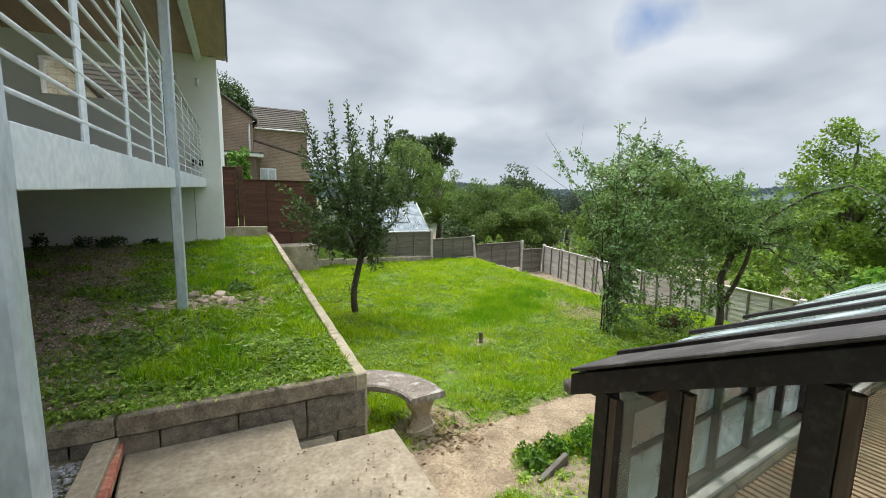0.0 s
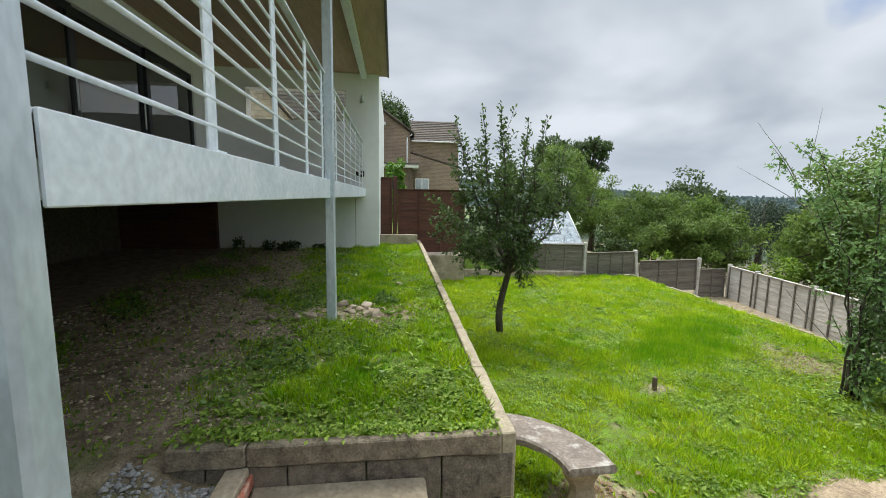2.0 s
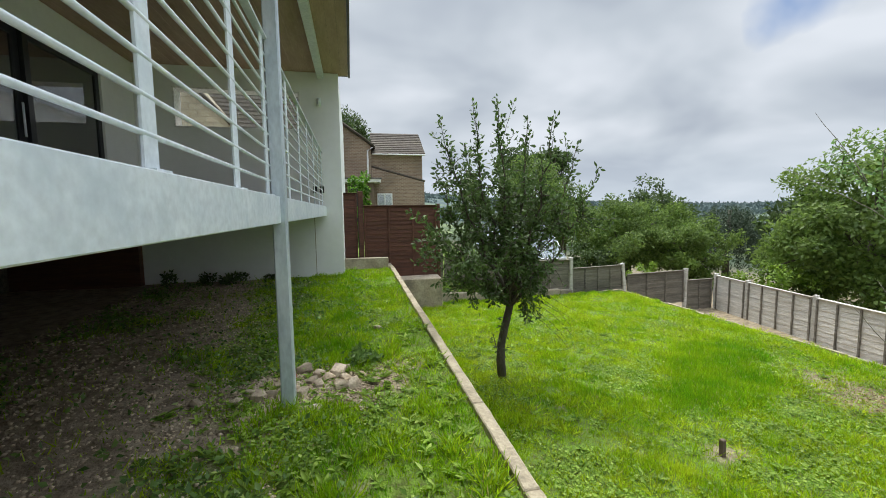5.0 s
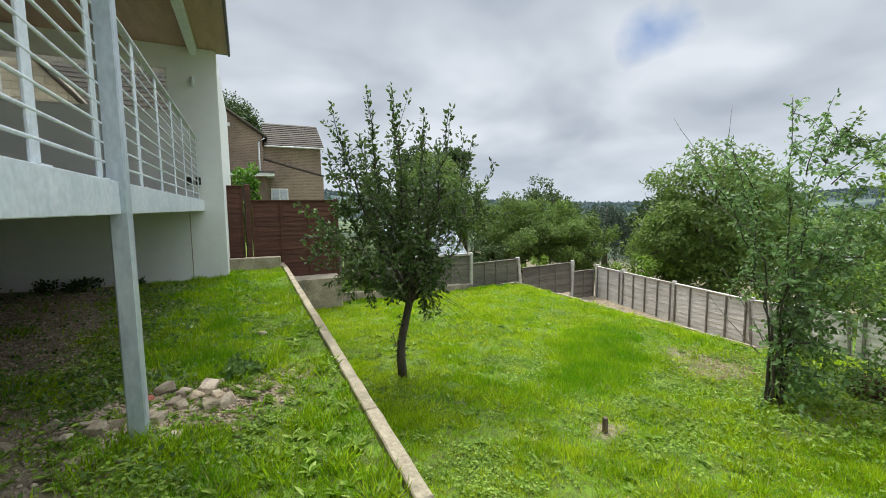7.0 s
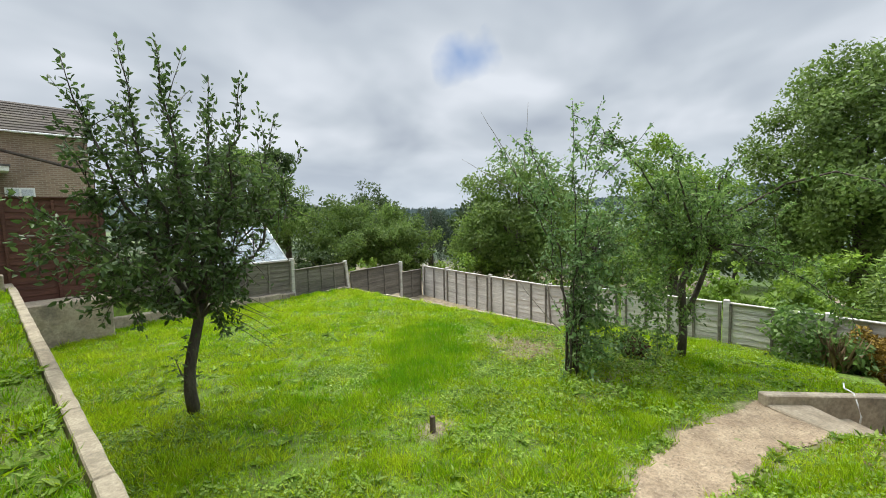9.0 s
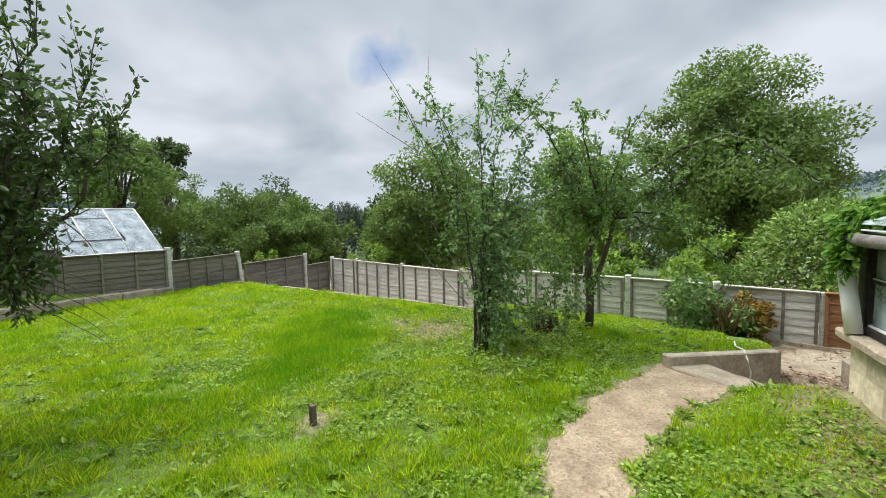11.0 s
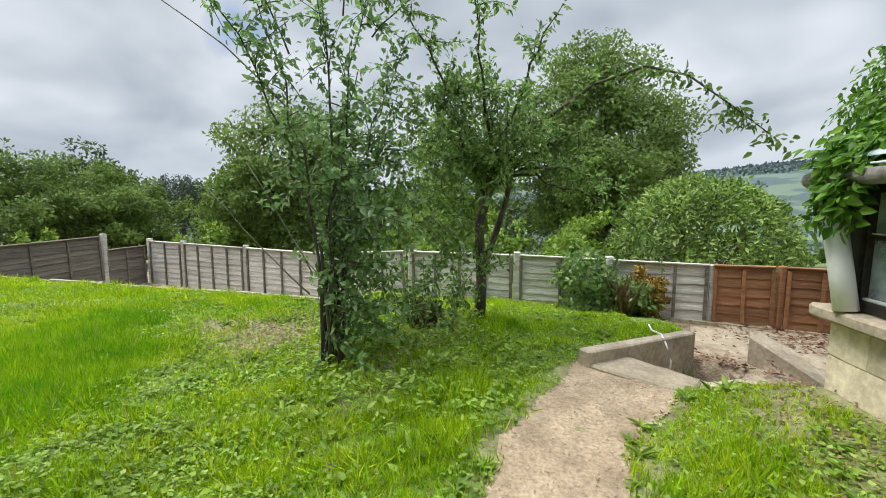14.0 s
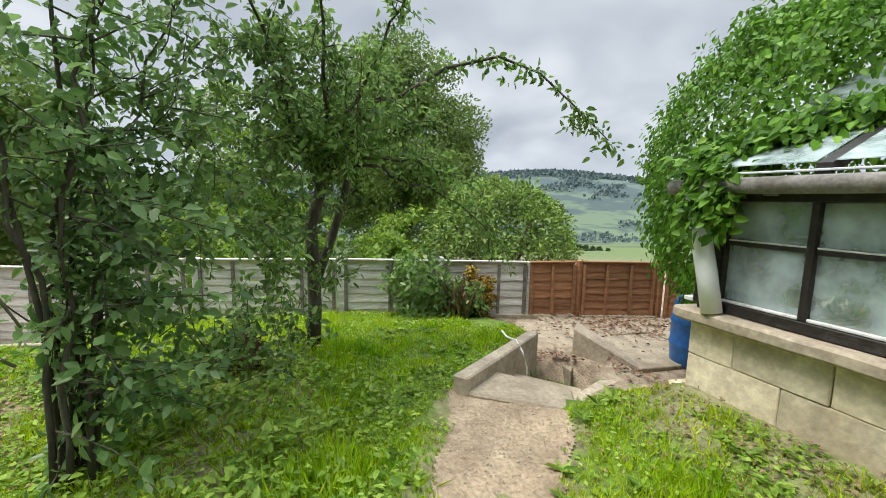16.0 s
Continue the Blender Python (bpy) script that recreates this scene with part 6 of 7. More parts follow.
far_tree("broadleaf_tree", "dark rounded tree further down the slope", 19.5, 24.2, -2.5, 4.3, 3.6, 3.0, leaf_dark, 9000, 0.24, 0.1, 100, seed=7)
far_tree("broadleaf_tree", "airy light green tree behind the greenhouse", 6.9, 16.0, 0.0, 4.7, 1.9, 1.8, leaf_mid, 14000, 0.11, 0.2, 80, seed=8, spread=0.22)
far_tree("broadleaf_tree", "airy light green tree behind the greenhouse", 9.6, 18.2, -0.4, 4.2, 1.8, 1.6, leaf_mid, 11000, 0.12, 0.15, 70, seed=9, spread=0.22)
far_tree("bush", "dark green bush below taller trees", 8.6, 14.0, -0.8, 0.95, 1.2, 1.0, leaf_dark, 4000, 0.12, 0.0, 50, wood=False, category="bush", seed=10)
far_tree("bush", "yellow-green shrub peeping over the far fence", 7.8, 9.75, -0.8, 0.72, 0.75, 0.4, leaf_bright, 1800, 0.09, 0.0, 34, wood=False, category="bush", seed=11)
far_tree("garden_tree", "rounded dark tree behind the neighbouring house", -1.8, 38.5, 1.0, 11.7, 3.7, 3.2, leaf_dark, 36000, 0.24, 0.25, 190, seed=12, spread=0.30)
far_tree("bush", "fresh green bush above the brown fence", -0.72, 10.6, 0.6, 3.45, 0.55, 0.6, leaf_ivy, 2600, 0.10, 0.2, 40, wood=False, category="bush", seed=13)
for px, py, pz in ((15.4, 39.0, 8.5), (18.6, 37.6, 8.3)):
    far_tree("pine_tree", "flat-topped dark pine tree in the distance", px, py, -1, pz, 2.3, 2.0, leaf_dark, 4500, 0.28, 0.62, 50, seed=px)
far_tree("conifer", "dark conifer beyond the greenhouse", 8.0, 28.8, 0, 5.3, 1.4, 1.3, leaf_dark, 4000, 0.22, 0.05, 50, seed=15)
for k, (sx, sy, st, sr) in enumerate(((10.35, 0.9, 0.95, 1.1), (9.7, 2.2, 0.65, 0.9), (11.2, 2.8, 1.3, 1.2), (9.6, -0.6, 0.7, 0.8), (11.8, -0.9, 1.2, 1.3), (9.3, 4.2, 0.35, 0.7))):
    far_tree("bush", "tall yellow-green weeds and shrubs behind the fence", sx, sy, -1.1, st, sr, sr * 0.8, leaf_bright, 2600, 0.12, 0.0, 40, wood=False, category="bush", seed=20 + k, group="shrubs behind the fence")
for k, (sx, sy, st, sr) in enumerate(((22, 8, 2.2, 2.6), (24, 2, 1.8, 3.0), (26, 14, 2.2, 3.2), (30, -8, 0.0, 3.2), (34, -16, -1.6, 3.4), (44, -26, -3.4, 4.0), (40, 10, 1.2, 4.0), (16.5, 11.5, 3.0, 1.9))):
    far_tree("broadleaf_tree", "dark green tree on the slope below the gardens", sx, sy, float(height(sx, sy)), st, sr, sr, leaf_dark if k % 2 else leaf_mid, 3500, 0.28, 0.05, 60, seed=30 + k, group="trees on the slope")


def weeping_tree():
    t = Plant("weeping_tree", "blue-green weeping tree with hanging curtains of foliage", "tree", (17.0, 15.7, -2.0))
    t.limb([(17, 15.7, -2), (17, 15.7, 0), (17.1, 15.7, 2.1)], 0.2, 0.06, 8)
    for i in range(260):
        az, r = rng.uniform(0, math.tau), 1.45 * math.sqrt(rng.uniform(0.05, 1))
        x, y, z = 17 + r * math.cos(az), 15.7 + r * math.sin(az), 2.45 - 0.45 * r ** 2 + rng.uniform(-0.3, 0.1)
        sh = spray((x, y, z), (0.15 * math.cos(az), 0.15 * math.sin(az), -1), rng.uniform(1.2, 2.6), 0.1, 0.3, 6)
        t.leafs(sh, 0.07, 0.13, 0, tight=1.2, tuft=2)
    t.done(leaf_blue, width=0.35)


weeping_tree()

# ivy over the workshop's end
def creeper():
    t = Plant("creeper", "thick green creeper heaped over the workshop's roof and end", "climbing plant", (4.75, -3.2, 0.0))
    n = 36000
    v = unit(rng.normal(size=(n, 3)))
    v[:, 2] = np.where(v[:, 2] < -0.75, -v[:, 2], v[:, 2])
    lump = 1 + 0.05 * wave(v[:, 0] * 3, v[:, 1] * 3 + v[:, 2] * 2, 1.7, 2) + 0.035 * wave(v[:, 0] * 9 + v[:, 2] * 5, v[:, 1] * 9 - v[:, 2] * 6, 1.3, 6) + 0.05 * rng.normal(size=n)
    p = np.array([4.75, -3.2, 1.45]) + v * np.array([1.22, 1.32, 1.32]) * lump[:, None]
    drop = (p[:, 1] > -2.2) & (p[:, 0] < 4.25)
    p, v = p[~drop], v[~drop]
    d = v * 0.35 + np.array([0, 0, -0.75]) + unit(rng.normal(size=p.shape)) * 0.55
    t.pos.append(p - t.base); t.dir.append(d); t.size.append(0.050 * rng.uniform(0.6, 1.3, len(p)))
    ups = [v]
    # a skirt of shoots along the roof edge and over the gutter
    for i in range(120):
        s = rng.uniform(0, 1)
        x = 4.38 - 0.52 * s + rng.normal() * 0.05
        y = -1.46 - 0.55 * s ** 0.6 + rng.normal() * 0.07
        z = 1.42 + (-1.46 - y) * 0.5 + 0.06
        m = 16
        q = np.array([x, y, z]) + rng.normal(size=(m, 3)) * np.array([0.06, 0.06, 0.045])
        t.pos.append(q - t.base); t.dir.append(np.array([-0.1, 0.5, -0.6]) + unit(rng.normal(size=(m, 3))) * 0.6); t.size.append(0.07 * rng.uniform(0.6, 1.2, m))
        ups.append(np.tile([0, 0.5, 0.8], (m, 1)))
    for i in range(14):
        x = 4.14 + rng.uniform(-0.02, 0.2)
        sh = spray((x, -1.42, 1.45), (0.1, 0.25, -1), rng.uniform(0.15, 0.38), 0.3, 0.4, 6)
        k0 = len(t.pos)
        t.leafs(sh, 0.016, 0.07, 0, tight=0.6, droop=0.5, tuft=2)
        ups.append(np.tile([0, 1, 0.3], (sum(len(a) for a in t.pos[k0:]), 1)))
    t.limb([(5.3, -3.2, -0.35), (5.35, -3.0, 0.6), (5.2, -2.9, 1.4)], 0.05, 0.03)
    t.limb([(5.0, -2.4, -0.35), (5.1, -2.5, 0.4), (5.0, -2.7, 1.2)], 0.03, 0.02)
    t.done(leaf_ivy, width=0.62, full=True, up=np.concatenate(ups), fold=0.1)


creeper()

# plants by the sunken steps
far_tree("conifer_shrub", "rust-brown dying dwarf conifer beside the patio", 7.35, -1.28, -0.35, 0.40, 0.33, 0.30, leaf_rust, 5200, 0.045, 0.0, 60, wood=False, category="shrub", seed=41)
far_tree("bramble", "tangle of leafy weeds against the fence", 7.45, -0.55, -0.30, 0.66, 0.50, 0.42, leaf_plum, 1700, 0.085, 0.0, 40, wood=False, category="shrub", seed=42, spread=0.4)
far_tree("bramble", "tangle of leafy weeds against the fence", 7.2, -1.0, -0.32, 0.35, 0.30, 0.28, leaf_plum, 900, 0.08, 0.0, 24, wood=False, category="shrub", seed=43, spread=0.4)
far_tree("dead_shrub", "small brown dead shrub between the fruit trees", 5.55, 1.15, -0.05, 0.30, 0.26, 0.22, leaf_brown, 1500, 0.04, 0.0, 30, wood=False, category="shrub", seed=44, spread=0.4)


def tuft(name, label, x, y, count, tall, mat, lean=0.4, width=0.012, category="plant"):
    """A clump of blades or stalks."""
    z = float(height(x, y))
    t = thing(name, label, category, at=(x, y, z))
    a = rng.uniform(0, math.tau, count)
    d = np.stack([np.cos(a) * lean * rng.uniform(0.2, 1, count), np.sin(a) * lean * rng.uniform(0.2, 1, count), np.ones(count)], 1)
    p = rng.normal(size=(count, 3)) * np.array([0.05, 0.05, 0])
    leaf_mesh("foliage", p, d, tall * rng.uniform(0.5, 1.1, count), mat, t, width / tall, 0.05)
    return t


tuft("dry_stalks", "clump of dry straw-coloured stalks among weeds", 7.05, -0.92, 110, 0.55, leaf_straw, 0.7, 0.012)
for wx, wy, wh in ((-3.0, 7.35, 0.22), (-3.15, 7.3, 0.16), (-3.5, 7.3, 0.25), (-4.1, 7.2, 0.3), (-2.4, 7.42, 0.12)):
    gz = float(height(wx, wy))
    far_tree("weed", "low leafy weed at the foot of the white wall", wx, wy, gz - 0.02, gz + wh, 0.16, 0.12, leaf_dark, 150, 0.07, 0.0, 12, wood=False, category="weed", seed=wx, spread=0.5, group="weeds at the wall")
gz = float(height(-0.85, 2.75))
far_tree("weed", "leafy weed growing beside the rubble heap", -0.83, 2.84, gz - 0.02, gz + 0.10, 0.26, 0.14, leaf_plum, 520, 0.06, 0.0, 16, wood=False, category="weed", seed=3, spread=0.5)
tuft("dock_plant", "broad-leaved dock plant beside the path", 3.55, 0.62, 16, 0.15, clover_mat, 2.2, 0.06)
tuft("dock_plant", "broad-leaved dock plant beside the path", 3.33, -0.42, 16, 0.14, clover_mat, 2.2, 0.06)
for wx, wy, wh, wr in ((1.25, -0.6, 0.12, 0.16), (1.55, -0.55, 0.16, 0.15), (1.8, -0.7, 0.17, 0.22), (2.0, -0.55, 0.13, 0.15)):
    gz = float(height(wx, wy))
    far_tree("weed", "leafy weed on bare soil near the workshop", wx, wy, gz - 0.02, gz + wh, wr, wr, leaf_ivy, 340, 0.05, 0.0, 14, wood=False, category="weed", seed=wx, spread=0.5, group="weeds by the workshop")

# ---- grass ----
def in_lawn(x, y):
    lawn = (x > 0.01) & (x < 6.28) & (y < 8.86) & (y > -1.48) & ~((y > 8.26) & (x < 1.2)) & ~((x < 0.5) & (y < 0.0)) & ~((x < 0.55) & (y < -0.4))
    lawn = lawn & ~((x > 4.55) & (y < -0.2 - (x - 4.9)))
    lawn = lawn & ~((y < -1.42 - 0.075 * (4.36 - x)) )
    east = (x >= 6.28) & (x < 7.75) & (y < 2.66) & (y > -0.35 - 0.5 * (x - 5.2)) & (y > -0.9)
    terr = (x > -4.4) & (x < -0.085) & (y > -0.03) & (y < 8.25) & ~((x < -1.05) & (y > 7.55))
    return (lawn | east | terr) & ~on_path(x, y, -0.03)


def lush_patch(x, y):
    """The band of fine deep green grass across the lawn."""
    u, v = (x - 4.0) * 0.80 + (y - 3.7) * 0.60, -(x - 4.0) * 0.60 + (y - 3.7) * 0.80
    main = 1 - smooth01(np.hypot(u / 1.75, v / 0.75) + 0.30 * wave(x, y, 2.4, 71) + 0.15 * wave(x, y, 7.0, 73), 0.55, 1.25)
    side = 1 - smooth01(np.hypot((x - 1.75) / 0.6, (y - 2.9) / 1.3) + 0.45 * wave(x, y, 2.6, 72), 0.4, 1.3)
    return np.maximum(main, 0.2 * side)


def set_tone(ob, tone, corners):
    at = ob.data.attributes.new("tone", "FLOAT", "POINT")
    at.data.foreach_set("value", np.repeat(np.clip(tone, 0, 1), corners).astype(np.float32))


def grass():
    n = 1050000
    x, y = rng.uniform(-4.4, 7.75, n), rng.uniform(-1.5, 8.9, n)
    near = np.hypot(x - 1.6, y - 1.2)
    cov = soil_cover(x, y)
    fine = lush_patch(x, y)
    thin = np.maximum(0.16 + 0.84 * smooth01(wave(x, y, 2.6, 12) + 0.6 * wave(x, y, 7.0, 14), -0.55, 0.35), fine)
    keep = in_lawn(x, y) & (rng.uniform(0, 1, n) > cov * 0.97) & (rng.uniform(0, 1, n) < thin) & (rng.uniform(0, 1, n) < np.clip(1.25 - near * 0.075, 0.45, 1))
    x, y, fine = x[keep], y[keep], fine[keep]
    n = len(x)
    lush = np.maximum(smooth01(wave(x, y, 2.2, 21) + 0.5 * wave(x, y, 6.5, 22), -0.1, 0.8), fine)
    tall = (0.026 + 0.055 * lush) * rng.uniform(0.5, 1.4, n) * np.where(x < 0, 1.15, 1.0)
    tall = tall * (1 + 1.7 * np.exp(-((x - 4.6) / 1.3) ** 2 - ((y - 0.75) / 0.5) ** 2) * rng.uniform(0.2, 1, n))
    a = rng.uniform(0, math.tau, n)
    lean = rng.uniform(0.1, 0.9, n) * tall
    z = height(x, y) - 0.004
    w = rng.uniform(0.0020, 0.0050, n) * (1 + 0.10 * near[keep])
    b = a + rng.normal(size=n) * 0.8 + math.pi / 2
    ox, oy = np.cos(b) * w, np.sin(b) * w
    v = np.stack([np.stack([x - ox, y - oy, z], 1), np.stack([x + ox, y + oy, z], 1), np.stack([x + np.cos(a) * lean, y + np.sin(a) * lean, z + tall], 1)], 1)
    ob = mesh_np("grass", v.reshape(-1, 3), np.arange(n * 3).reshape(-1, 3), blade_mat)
    # terrace blades get a deeper tone: the house's shade painted in
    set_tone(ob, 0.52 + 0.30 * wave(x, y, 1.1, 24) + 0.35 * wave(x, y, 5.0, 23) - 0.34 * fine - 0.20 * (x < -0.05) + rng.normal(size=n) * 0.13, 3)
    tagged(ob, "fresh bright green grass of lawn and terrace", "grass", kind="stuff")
    # coarser clumps standing above the sward
    m = 8200
    cx, cy = rng.uniform(-1.6, 7.6, m), rng.uniform(-1.45, 8.5, m)
    keep = in_lawn(cx, cy) & (rng.uniform(0, 1, m) < 0.15 + 0.85 * smooth01(wave(cx, cy, 1.3, 51), -0.2, 0.5)) & (rng.uniform(0, 1, m) > soil_cover(cx, cy) * 0.8)
    cx, cy = cx[keep], cy[keep]
    big = rng.uniform(0.045, 0.125, len(cx))
    big = np.where(cy < -0.25, big * 0.6, big)
    # clumps on the terrace carry the same painted shade
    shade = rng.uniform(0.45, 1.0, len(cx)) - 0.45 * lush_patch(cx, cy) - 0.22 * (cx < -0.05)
    i = np.repeat(np.arange(len(cx)), 30)
    off = rng.normal(size=(len(i), 2)) * (0.036 * big[i] / 0.09)[:, None]
    p = np.stack([cx[i] + off[:, 0], cy[i] + off[:, 1], height(cx[i] + off[:, 0], cy[i] + off[:, 1]) - 0.004], 1)
    keep = in_lawn(p[:, 0], p[:, 1])
    p, off, i = p[keep], off[keep], i[keep]
    d = np.stack([off[:, 0] * 11, off[:, 1] * 11, np.ones(len(i)) * 0.75], 1) + rng.normal(size=(len(i), 3)) * 0.25
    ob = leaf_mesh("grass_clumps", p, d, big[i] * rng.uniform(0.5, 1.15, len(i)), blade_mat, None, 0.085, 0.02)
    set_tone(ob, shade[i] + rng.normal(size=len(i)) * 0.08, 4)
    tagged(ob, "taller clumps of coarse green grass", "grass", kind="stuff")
    # clover and other small broad leaves
    n = 420000
    x, y = rng.uniform(-2.6, 7.7, n), rng.uniform(-1.5, 7.5, n)
    patch = smooth01(wave(x, y, 1.6, 31) + 0.7 * wave(x, y, 5.0, 33), 0.0, 0.6) + 0.4 * (np.abs(y - 0.35) < 0.5) * (x < 0) + 0.25 * (y < -0.3) + 0.8 * np.exp(-((x - 4.6) / 1.3) ** 2 - ((y - 2.0) / 0.9) ** 2)
    patch = patch * (1 - 0.9 * lush_patch(x, y))
    keep = in_lawn(x, y) & (rng.uniform(0, 1, n) < patch * 0.7) & (rng.uniform(0, 1, n) > soil_cover(x, y) * 0.85) & (rng.uniform(0, 1, n) < np.clip(1.2 - np.hypot(x - 1.5, y - 1) * 0.11, 0.2, 1))
    x, y = x[keep], y[keep]
    n = len(x)
    a = rng.uniform(0, math.tau, n)
    p = np.stack([x, y, height(x, np.where((y < 0.0) & (x < 0), 0.0, y)) + rng.uniform(0.006, 0.05, n)], 1)
    d = np.stack([np.cos(a), np.sin(a), rng.uniform(-0.2, 0.5, n)], 1)
    ob = leaf_mesh("clover", p, d, rng.uniform(0.013, 0.038, n), clover_mat, None, 0.75, 0.08, False, np.tile([0, 0, 1.0], (n, 1)))
    tagged(ob, "small clover and weed leaves among the grass", "weeds", kind="stuff")
    # flat rosettes of plantain and dandelion
    m = 1300
    cx, cy = rng.uniform(-2.2, 7.0, m), rng.uniform(-1.4, 6.5, m)
    cx[:260], cy[:260] = rng.uniform(-1.9, -0.12, 260), rng.uniform(0.0, 3.2, 260) ** 1.0
    keep = in_lawn(cx, cy) & (rng.uniform(0, 1, m) < 1 - 0.85 * lush_patch(cx, cy))
    cx, cy = cx[keep], cy[keep]
    i = np.repeat(np.arange(len(cx)), 9)
    a = rng.uniform(0, math.tau, len(i))
    d = np.stack([np.cos(a), np.sin(a), rng.uniform(0.15, 0.7, len(i))], 1)
    p = np.stack([cx[i], cy[i], height(cx[i], cy[i]) + 0.008], 1)
    ob = leaf_mesh("rosettes", p, d, (rng.uniform(0.045, 0.10, len(cx)))[i] * rng.uniform(0.7, 1.1, len(i)), clover_mat, None, 0.34, 0.1, True, np.tile([0, 0, 1.0], (len(i), 1)))
    tagged(ob, "flat rosettes of broad-leaved weeds in the lawn", "weeds", kind="stuff")

    # leaves hanging over the terrace wall's coping
    n = 1500
    x, y = rng.uniform(-1.9, -0.08, n), rng.uniform(-0.075, 0.05, n)
    keep = rng.uniform(0, 1, n) < (y + 0.09) * 7 * (0.3 + 0.7 * smooth01(wave(x, y, 4.0, 91), -0.4, 0.5))
    x, y = x[keep], y[keep]
    n = len(x)
    p = np.stack([x, y, np.full(n, 0.832) + rng.uniform(0.0, 0.05, n)], 1)
    d = np.stack([rng.normal(size=n) * 0.5, -np.ones(n), rng.uniform(-0.4, 0.5, n)], 1)
    ob = leaf_mesh("overhanging_weeds", p, d, rng.uniform(0.02, 0.045, n), clover_mat, None, 0.6, 0.08, False, np.tile([0, 0, 1.0], (n, 1)))
    tagged(ob, "small leafy weeds hanging over the terrace wall", "weeds", kind="stuff")
    # rank weeds under the fruit trees and beside the path
    n = 6500
    x, y = rng.normal(4.75, 0.62, n), rng.normal(0.95, 0.42, n)
    keep = in_lawn(x, y) & (rng.uniform(0, 1, n) < 0.25 + 0.75 * smooth01(wave(x, y, 3.0, 81), -0.2, 0.5))
    x, y = x[keep], y[keep]
    n = len(x)
    a = rng.uniform(0, math.tau, n)
    p = np.stack([x, y, height(x, y) + rng.uniform(0.01, 0.20, n) * (0.4 + 0.6 * smooth01(wave(x, y, 4.0, 83), -0.4, 0.6))], 1)
    d = np.stack([np.cos(a), np.sin(a), rng.uniform(-0.3, 0.7, n)], 1)
    ob = leaf_mesh("rank_weeds", p, d, rng.uniform(0.022, 0.065, n), clover_mat, None, 0.5, 0.1, True, np.tile([0, 0, 1.0], (n, 1)))
    tagged(ob, "rank leafy weeds growing under the fruit trees", "weeds", kind="stuff")

    # broader weeds on the bare soil
    n = 17000
    x, y = rng.uniform(-4.3, -0.6, n), rng.uniform(0.15, 7.4, n)
    keep = in_lawn(x, y) & (rng.uniform(0, 1, n) < 0.10 + 0.9 * smooth01(wave(x, y, 1.7, 41), 0.0, 0.6) + 0.5 * smooth01(wave(x, y, 4.0, 43), 0.4, 0.8)) & (np.hypot((x + 1.25) / 0.6, (y - 2.35) / 0.3) > 0.9)
    x, y = x[keep], y[keep]
    n = len(x)
    a = rng.uniform(0, math.tau, n)
    p = np.stack([x, y, height(x, y) + rng.uniform(0.005, 0.07, n)], 1)
    d = np.stack([np.cos(a), np.sin(a), rng.uniform(-0.2, 1.1, n)], 1)
    ob = leaf_mesh("soil_weeds", p, d, rng.uniform(0.02, 0.06, n), leaf_plum, None, 0.6, 0.1)
    tagged(ob, "scattered leafy weeds on bare soil under the deck", "weeds", kind="stuff")
    n = 5000
    x, y = rng.uniform(5.1, 6.1, n), rng.uniform(-1.75, -0.6, n)
    keep = (height(x, y) < -0.5)
    x, y = x[keep], y[keep]
    n = len(x)
    a = rng.uniform(0, math.tau, n)
    d = np.stack([np.cos(a) * 0.5, np.sin(a) * 0.5, np.ones(n)], 1)
    ob = leaf_mesh("pit_grass", np.stack([x, y, height(x, y)], 1), d, rng.uniform(0.06, 0.17, n), blade_mat, None, 0.1, 0.05)
    tagged(ob, "long grass growing in the sunken step well", "grass", kind="stuff")


grass()


def far_woods():
    n = 110000
    r, az = 160 + 1150 * rng.uniform(0, 1, n) ** 0.8, rng.uniform(-0.95, 1.5, n)
    x, y = r * np.cos(az), r * np.sin(az)
    m = wave(x, y, 0.011, 61) + 0.5 * wave(x, y, 0.035, 62) + 0.9 * smooth01(r, 950, 1150) - 0.25
    keep = m > 0.12
    x, y, r = x[keep], y[keep], r[keep]
    n = len(x)
    p = np.stack([x, y, height(x, y) + rng.uniform(0, 0.006, n) * r + 0.5], 1)
    ob = leaf_mesh("woodland", p, unit(rng.normal(size=(n, 3))) + np.array([0, 0, 0.4]), 0.0075 * r * rng.uniform(0.6, 1.3, n), wood_far_haze, None, 0.8, 0.1)
    tagged(ob, "woods on the distant hills with blue haze in the leaf colour", "woodland", kind="stuff")


far_woods()

# ---- rubble, gravel, litter ----
def stone(x, y, s, mat, name, label, group="", flat=0.6, z=None, parent=None):
    bm = bmesh.new()
    for sx in (-1, 1):
        for sy in (-1, 1):
            for sz in (-1, 1):
                bm.verts.new((sx * s * rng.uniform(0.65, 1.2), sy * s * rng.uniform(0.5, 0.9), sz * s * flat * rng.uniform(0.6, 1.1)))
    for k in range(5):
        bm.verts.new(Vector(unit(rng.normal(size=3))) * s * 0.95)
    hull = bmesh.ops.convex_hull(bm, input=bm.verts[:])
    bmesh.ops.delete(bm, geom=[g for g in hull["geom_interior"] if isinstance(g, bmesh.types.BMVert)], context="VERTS")
    bmesh.ops.bevel(bm, geom=bm.edges[:], offset=s * 0.07, segments=1, affect="EDGES")
    bmesh.ops.rotate(bm, verts=bm.verts, matrix=Euler((rng.uniform(-0.4, 0.4), rng.uniform(-0.4, 0.4), rng.uniform(0, 6))).to_matrix())
    t = thing(name, label, "stone", group, at=(x, y, (float(height(x, y)) if z is None else z) + s * flat * 0.7))
    part("lump", bm, mat, t)
    return t


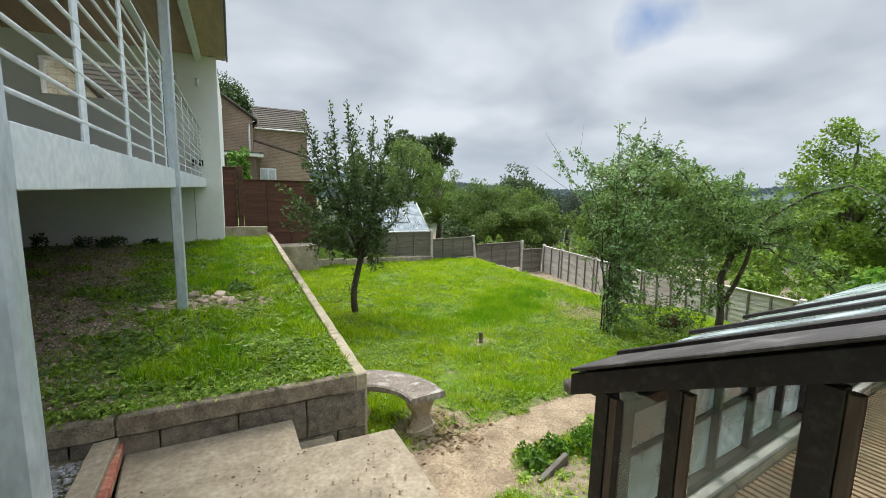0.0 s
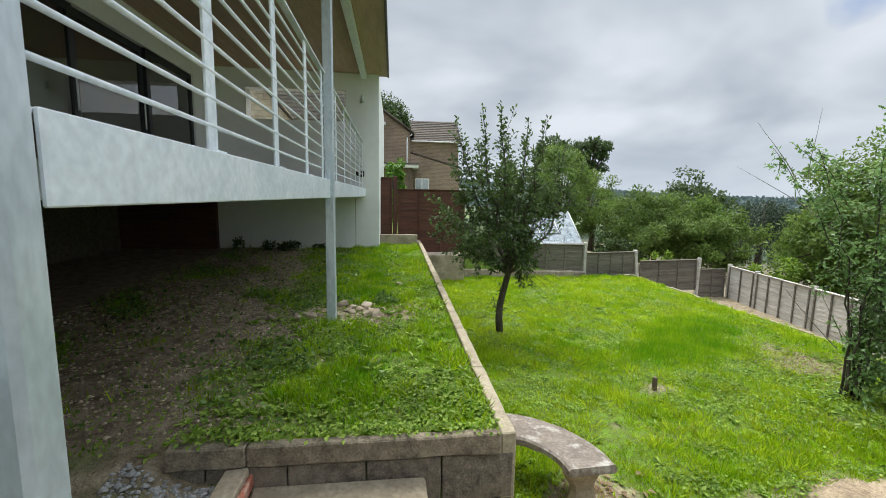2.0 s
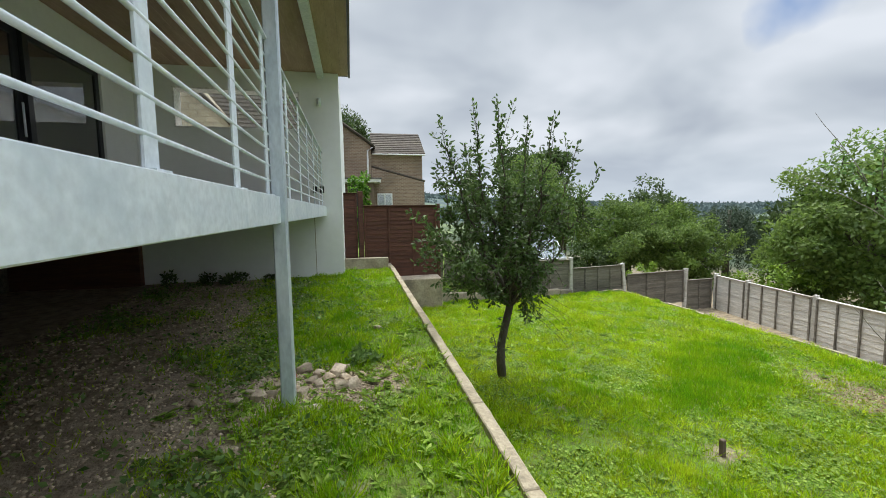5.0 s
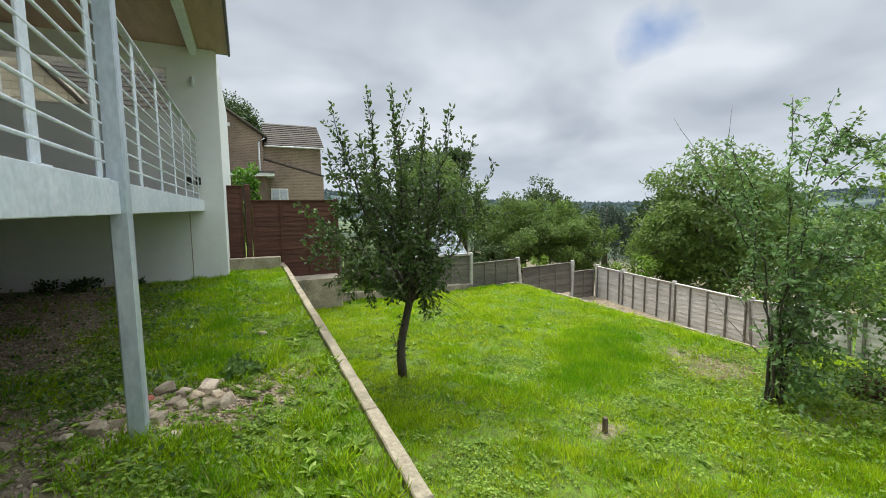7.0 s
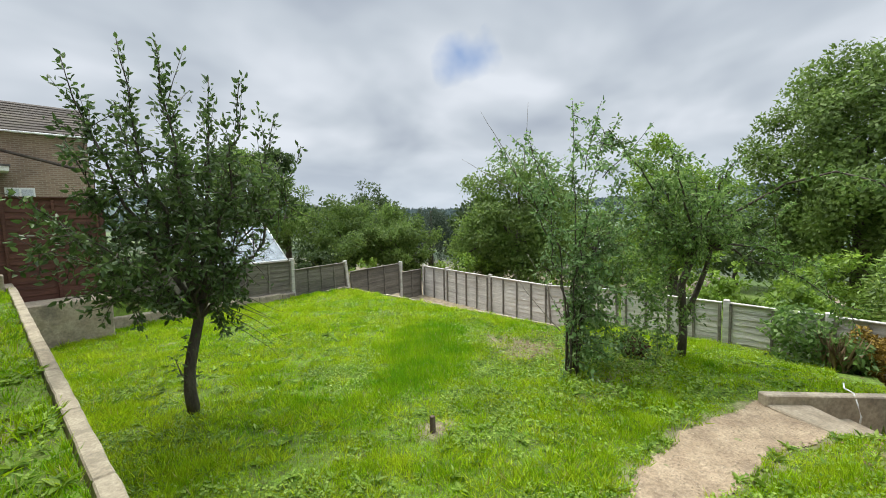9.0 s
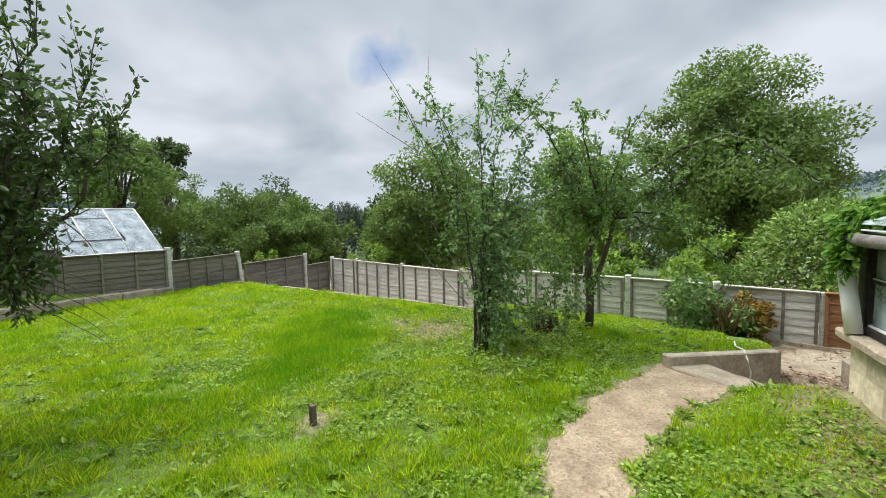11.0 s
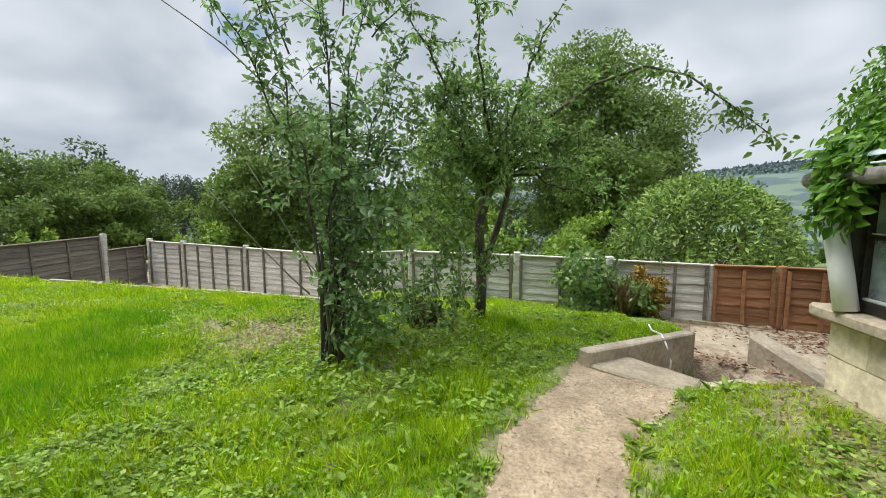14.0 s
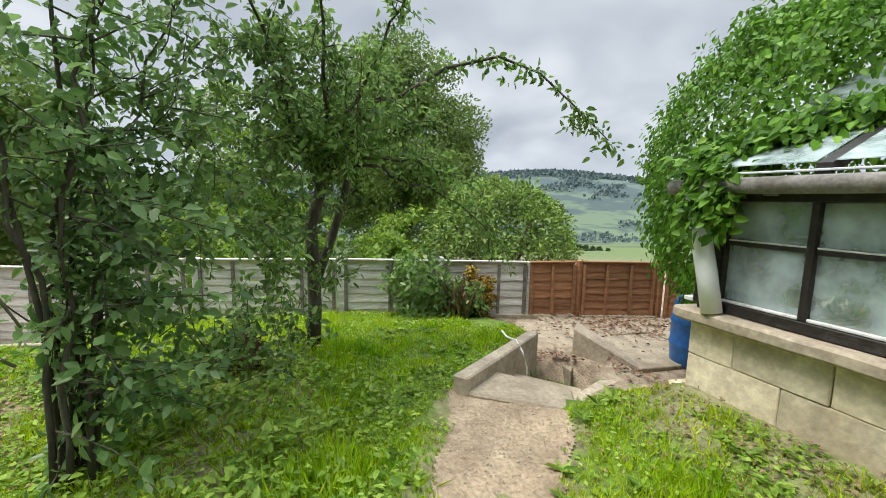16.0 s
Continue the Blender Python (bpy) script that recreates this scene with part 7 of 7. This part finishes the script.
heap = ((-1.66, 2.36, 0.055), (-1.60, 2.25, 0.06), (-1.53, 2.30, 0.04), (-1.45, 2.24, 0.035), (-1.32, 2.73, 0.06), (-1.04, 2.58, 0.065), (-1.02, 2.36, 0.06), (-0.91, 2.34, 0.06), (-1.30, 2.25, 0.05), (-1.12, 2.50, 0.05), (-1.20, 2.62, 0.045), (-0.98, 2.68, 0.04), (-0.98, 2.47, 0.05), (-1.18, 2.38, 0.045), (-1.24, 2.48, 0.04), (-0.84, 2.52, 0.035), (-1.75, 2.22, 0.04), (-1.88, 2.45, 0.045), (-1.10, 2.30, 0.035), (-1.42, 2.60, 0.04), (-1.50, 2.45, 0.03), (-0.72, 2.40, 0.03), (-1.36, 2.38, 0.035), (-2.05, 2.30, 0.035))
for k, (x, y, s) in enumerate(heap):
    stone(x, y, s * 1.08, brick_mat if k == 19 else stone_mat, "rubble_stone", "broken red brick in the rubble heap" if k == 19 else "broken pale stone in the rubble heap", "rubble round the deck post", 0.36 + 0.3 * (k % 3) / 2)
slabs = thing("stone_slab", "flat broken slab lying at the post's foot", "stone")
part("slab_body", rough_box(-1.31, -1.13, 1.97, 2.06, 0.81, 0.865, 0.06, 0.012, 0.01), stone_mat, slabs)
slabs = thing("stone_slab", "flat broken slab lying among rubble", "stone")
part("slab_body", box(-0.2, 0.2, -0.04, 0.04, 0, 0.035, 0.008, turn=Matrix.Translation((-1.53, 2.07, 0.83)) @ Matrix.Rotation(radians(46), 4, "Z")), stone_mat, slabs)
stone(-0.62, 3.9, 0.06, stone_mat, "field_stone", "pale stone lying in the terrace grass", flat=0.3)


def pebbles(name, label, n, sampler, size, mat, lift=0.0):
    x, y = sampler(n)
    oct_v = np.array([(1, 0, 0), (0, 1, 0), (-1, 0, 0), (0, -1, 0), (0, 0, 0.7), (0, 0, -0.7)], float)
    oct_f = np.array([(0, 1, 4), (1, 2, 4), (2, 3, 4), (3, 0, 4), (1, 0, 5), (2, 1, 5), (3, 2, 5), (0, 3, 5)])
    s = size * rng.uniform(0.4, 1.3, len(x)) ** 1.5
    a = rng.uniform(0, math.tau, len(x))
    j = rng.uniform(0.65, 1.3, (len(x), 6, 3))
    v = oct_v[None] * j * s[:, None, None]
    c, sn = np.cos(a)[:, None], np.sin(a)[:, None]
    v = np.stack([v[..., 0] * c - v[..., 1] * sn, v[..., 0] * sn + v[..., 1] * c, v[..., 2] * 0.8], -1)
    v += np.stack([x, y, height(x, y) + s * 0.25 + lift], 1)[:, None, :]
    f = oct_f[None] + (np.arange(len(x)) * 6)[:, None, None]
    tagged(mesh_np(name, v.reshape(-1, 3), f.reshape(-1, 3), mat), label, "stones", kind="stuff")


pebbles("gravel", "grey gravel and broken stone beside the brick edging", 1500, lambda n: (rng.uniform(-2.15, -1.66, n), rng.uniform(-1.0, -0.1, n)), 0.017, gravel_mat, 0.0)
pebbles("rubble_grit", "small broken stones and grit around the deck post", 4200, lambda n: (rng.normal(-1.28, 0.28, n), rng.normal(2.38, 0.20, n)), 0.015, stone_mat)
pebbles("soil_crumbs", "crumbs of soil and stones under the deck", 9000, lambda n: (rng.uniform(-4.4, -1.3, n), rng.uniform(0.1, 7.3, n)), 0.015, stone_mat)


def path_grit(n):
    x, y = rng.uniform(0.15, 4.95, n * 3), rng.uniform(-1.0, 0.45, n * 3)
    k = on_path(x, y)
    return x[k][:n], y[k][:n]


pebbles("path_grit", "small pebbles and grit lying on the path", 4200, path_grit, 0.0042, grit_mat, 0.014)


def litter(name, label, n, sampler, size, mat, lift=0.012):
    x, y = sampler(n)
    a = rng.uniform(0, math.tau, len(x))
    p = np.stack([x, y, height(x, y) + lift + rng.uniform(0, 0.01, len(x))], 1)
    d = np.stack([np.cos(a), np.sin(a), rng.uniform(-0.15, 0.25, len(x))], 1)
    tagged(leaf_mesh(name, p, d, size * rng.uniform(0.6, 1.3, len(x)), mat, None, 0.6, 0.15, False, np.tile([0, 0, 1.0], (len(x), 1))), label, "leaf litter", kind="stuff")


litter("dead_leaves", "drift of brown dead leaves on the patio", 900, lambda n: (rng.normal(6.9, 0.35, n), rng.normal(-3.0, 0.5, n)), 0.05, dead_leaf, 0.045)
litter("dead_leaves", "brown dead leaves beside the workshop corner", 500, lambda n: (rng.normal(4.95, 0.18, n), rng.normal(-2.0, 0.2, n)), 0.05, dead_leaf, 0.02)
litter("dead_leaves", "brown dead leaves in the sunken steps", 260, lambda n: (rng.normal(5.95, 0.12, n), rng.normal(-1.6, 0.12, n)), 0.05, dead_leaf, 0.02)
litter("dry_thatch", "dry straw and twigs on bare ground under the shrubs", 1800, lambda n: (rng.normal(5.1, 0.5, n), rng.normal(2.2, 0.6, n)), 0.035, leaf_straw, 0.012)
litter("dry_thatch", "dry straw and twigs on the bank by the workshop", 700, lambda n: (rng.uniform(2.2, 4.4, n), rng.normal(-1.2, 0.2, n)), 0.03, leaf_straw, 0.012)
litter("dry_thatch", "dry twigs beside the stone bench", 300, lambda n: (rng.normal(0.75, 0.25, n), rng.normal(0.2, 0.2, n)), 0.06, leaf_straw, 0.012)

litter("dead_leaves", "scraps of brown leaf on the concrete landing", 170, lambda n: (rng.uniform(-1.45, 0.05, n), -0.5 - np.abs(rng.normal(0, 0.8, n))), 0.022, dead_leaf, 0.186)
rope = thing("rope", "frayed white rope hanging over the step wall", "rope")
part("cord", tube([(5.72, -0.92, 0.12), (5.62, -0.92, 0.10), (5.58, -0.99, 0.08), (5.50, -1.02, 0.0), (5.47, -1.05, -0.12), (5.45, -1.04, -0.2)], 0.008, 6), white_paint, rope)
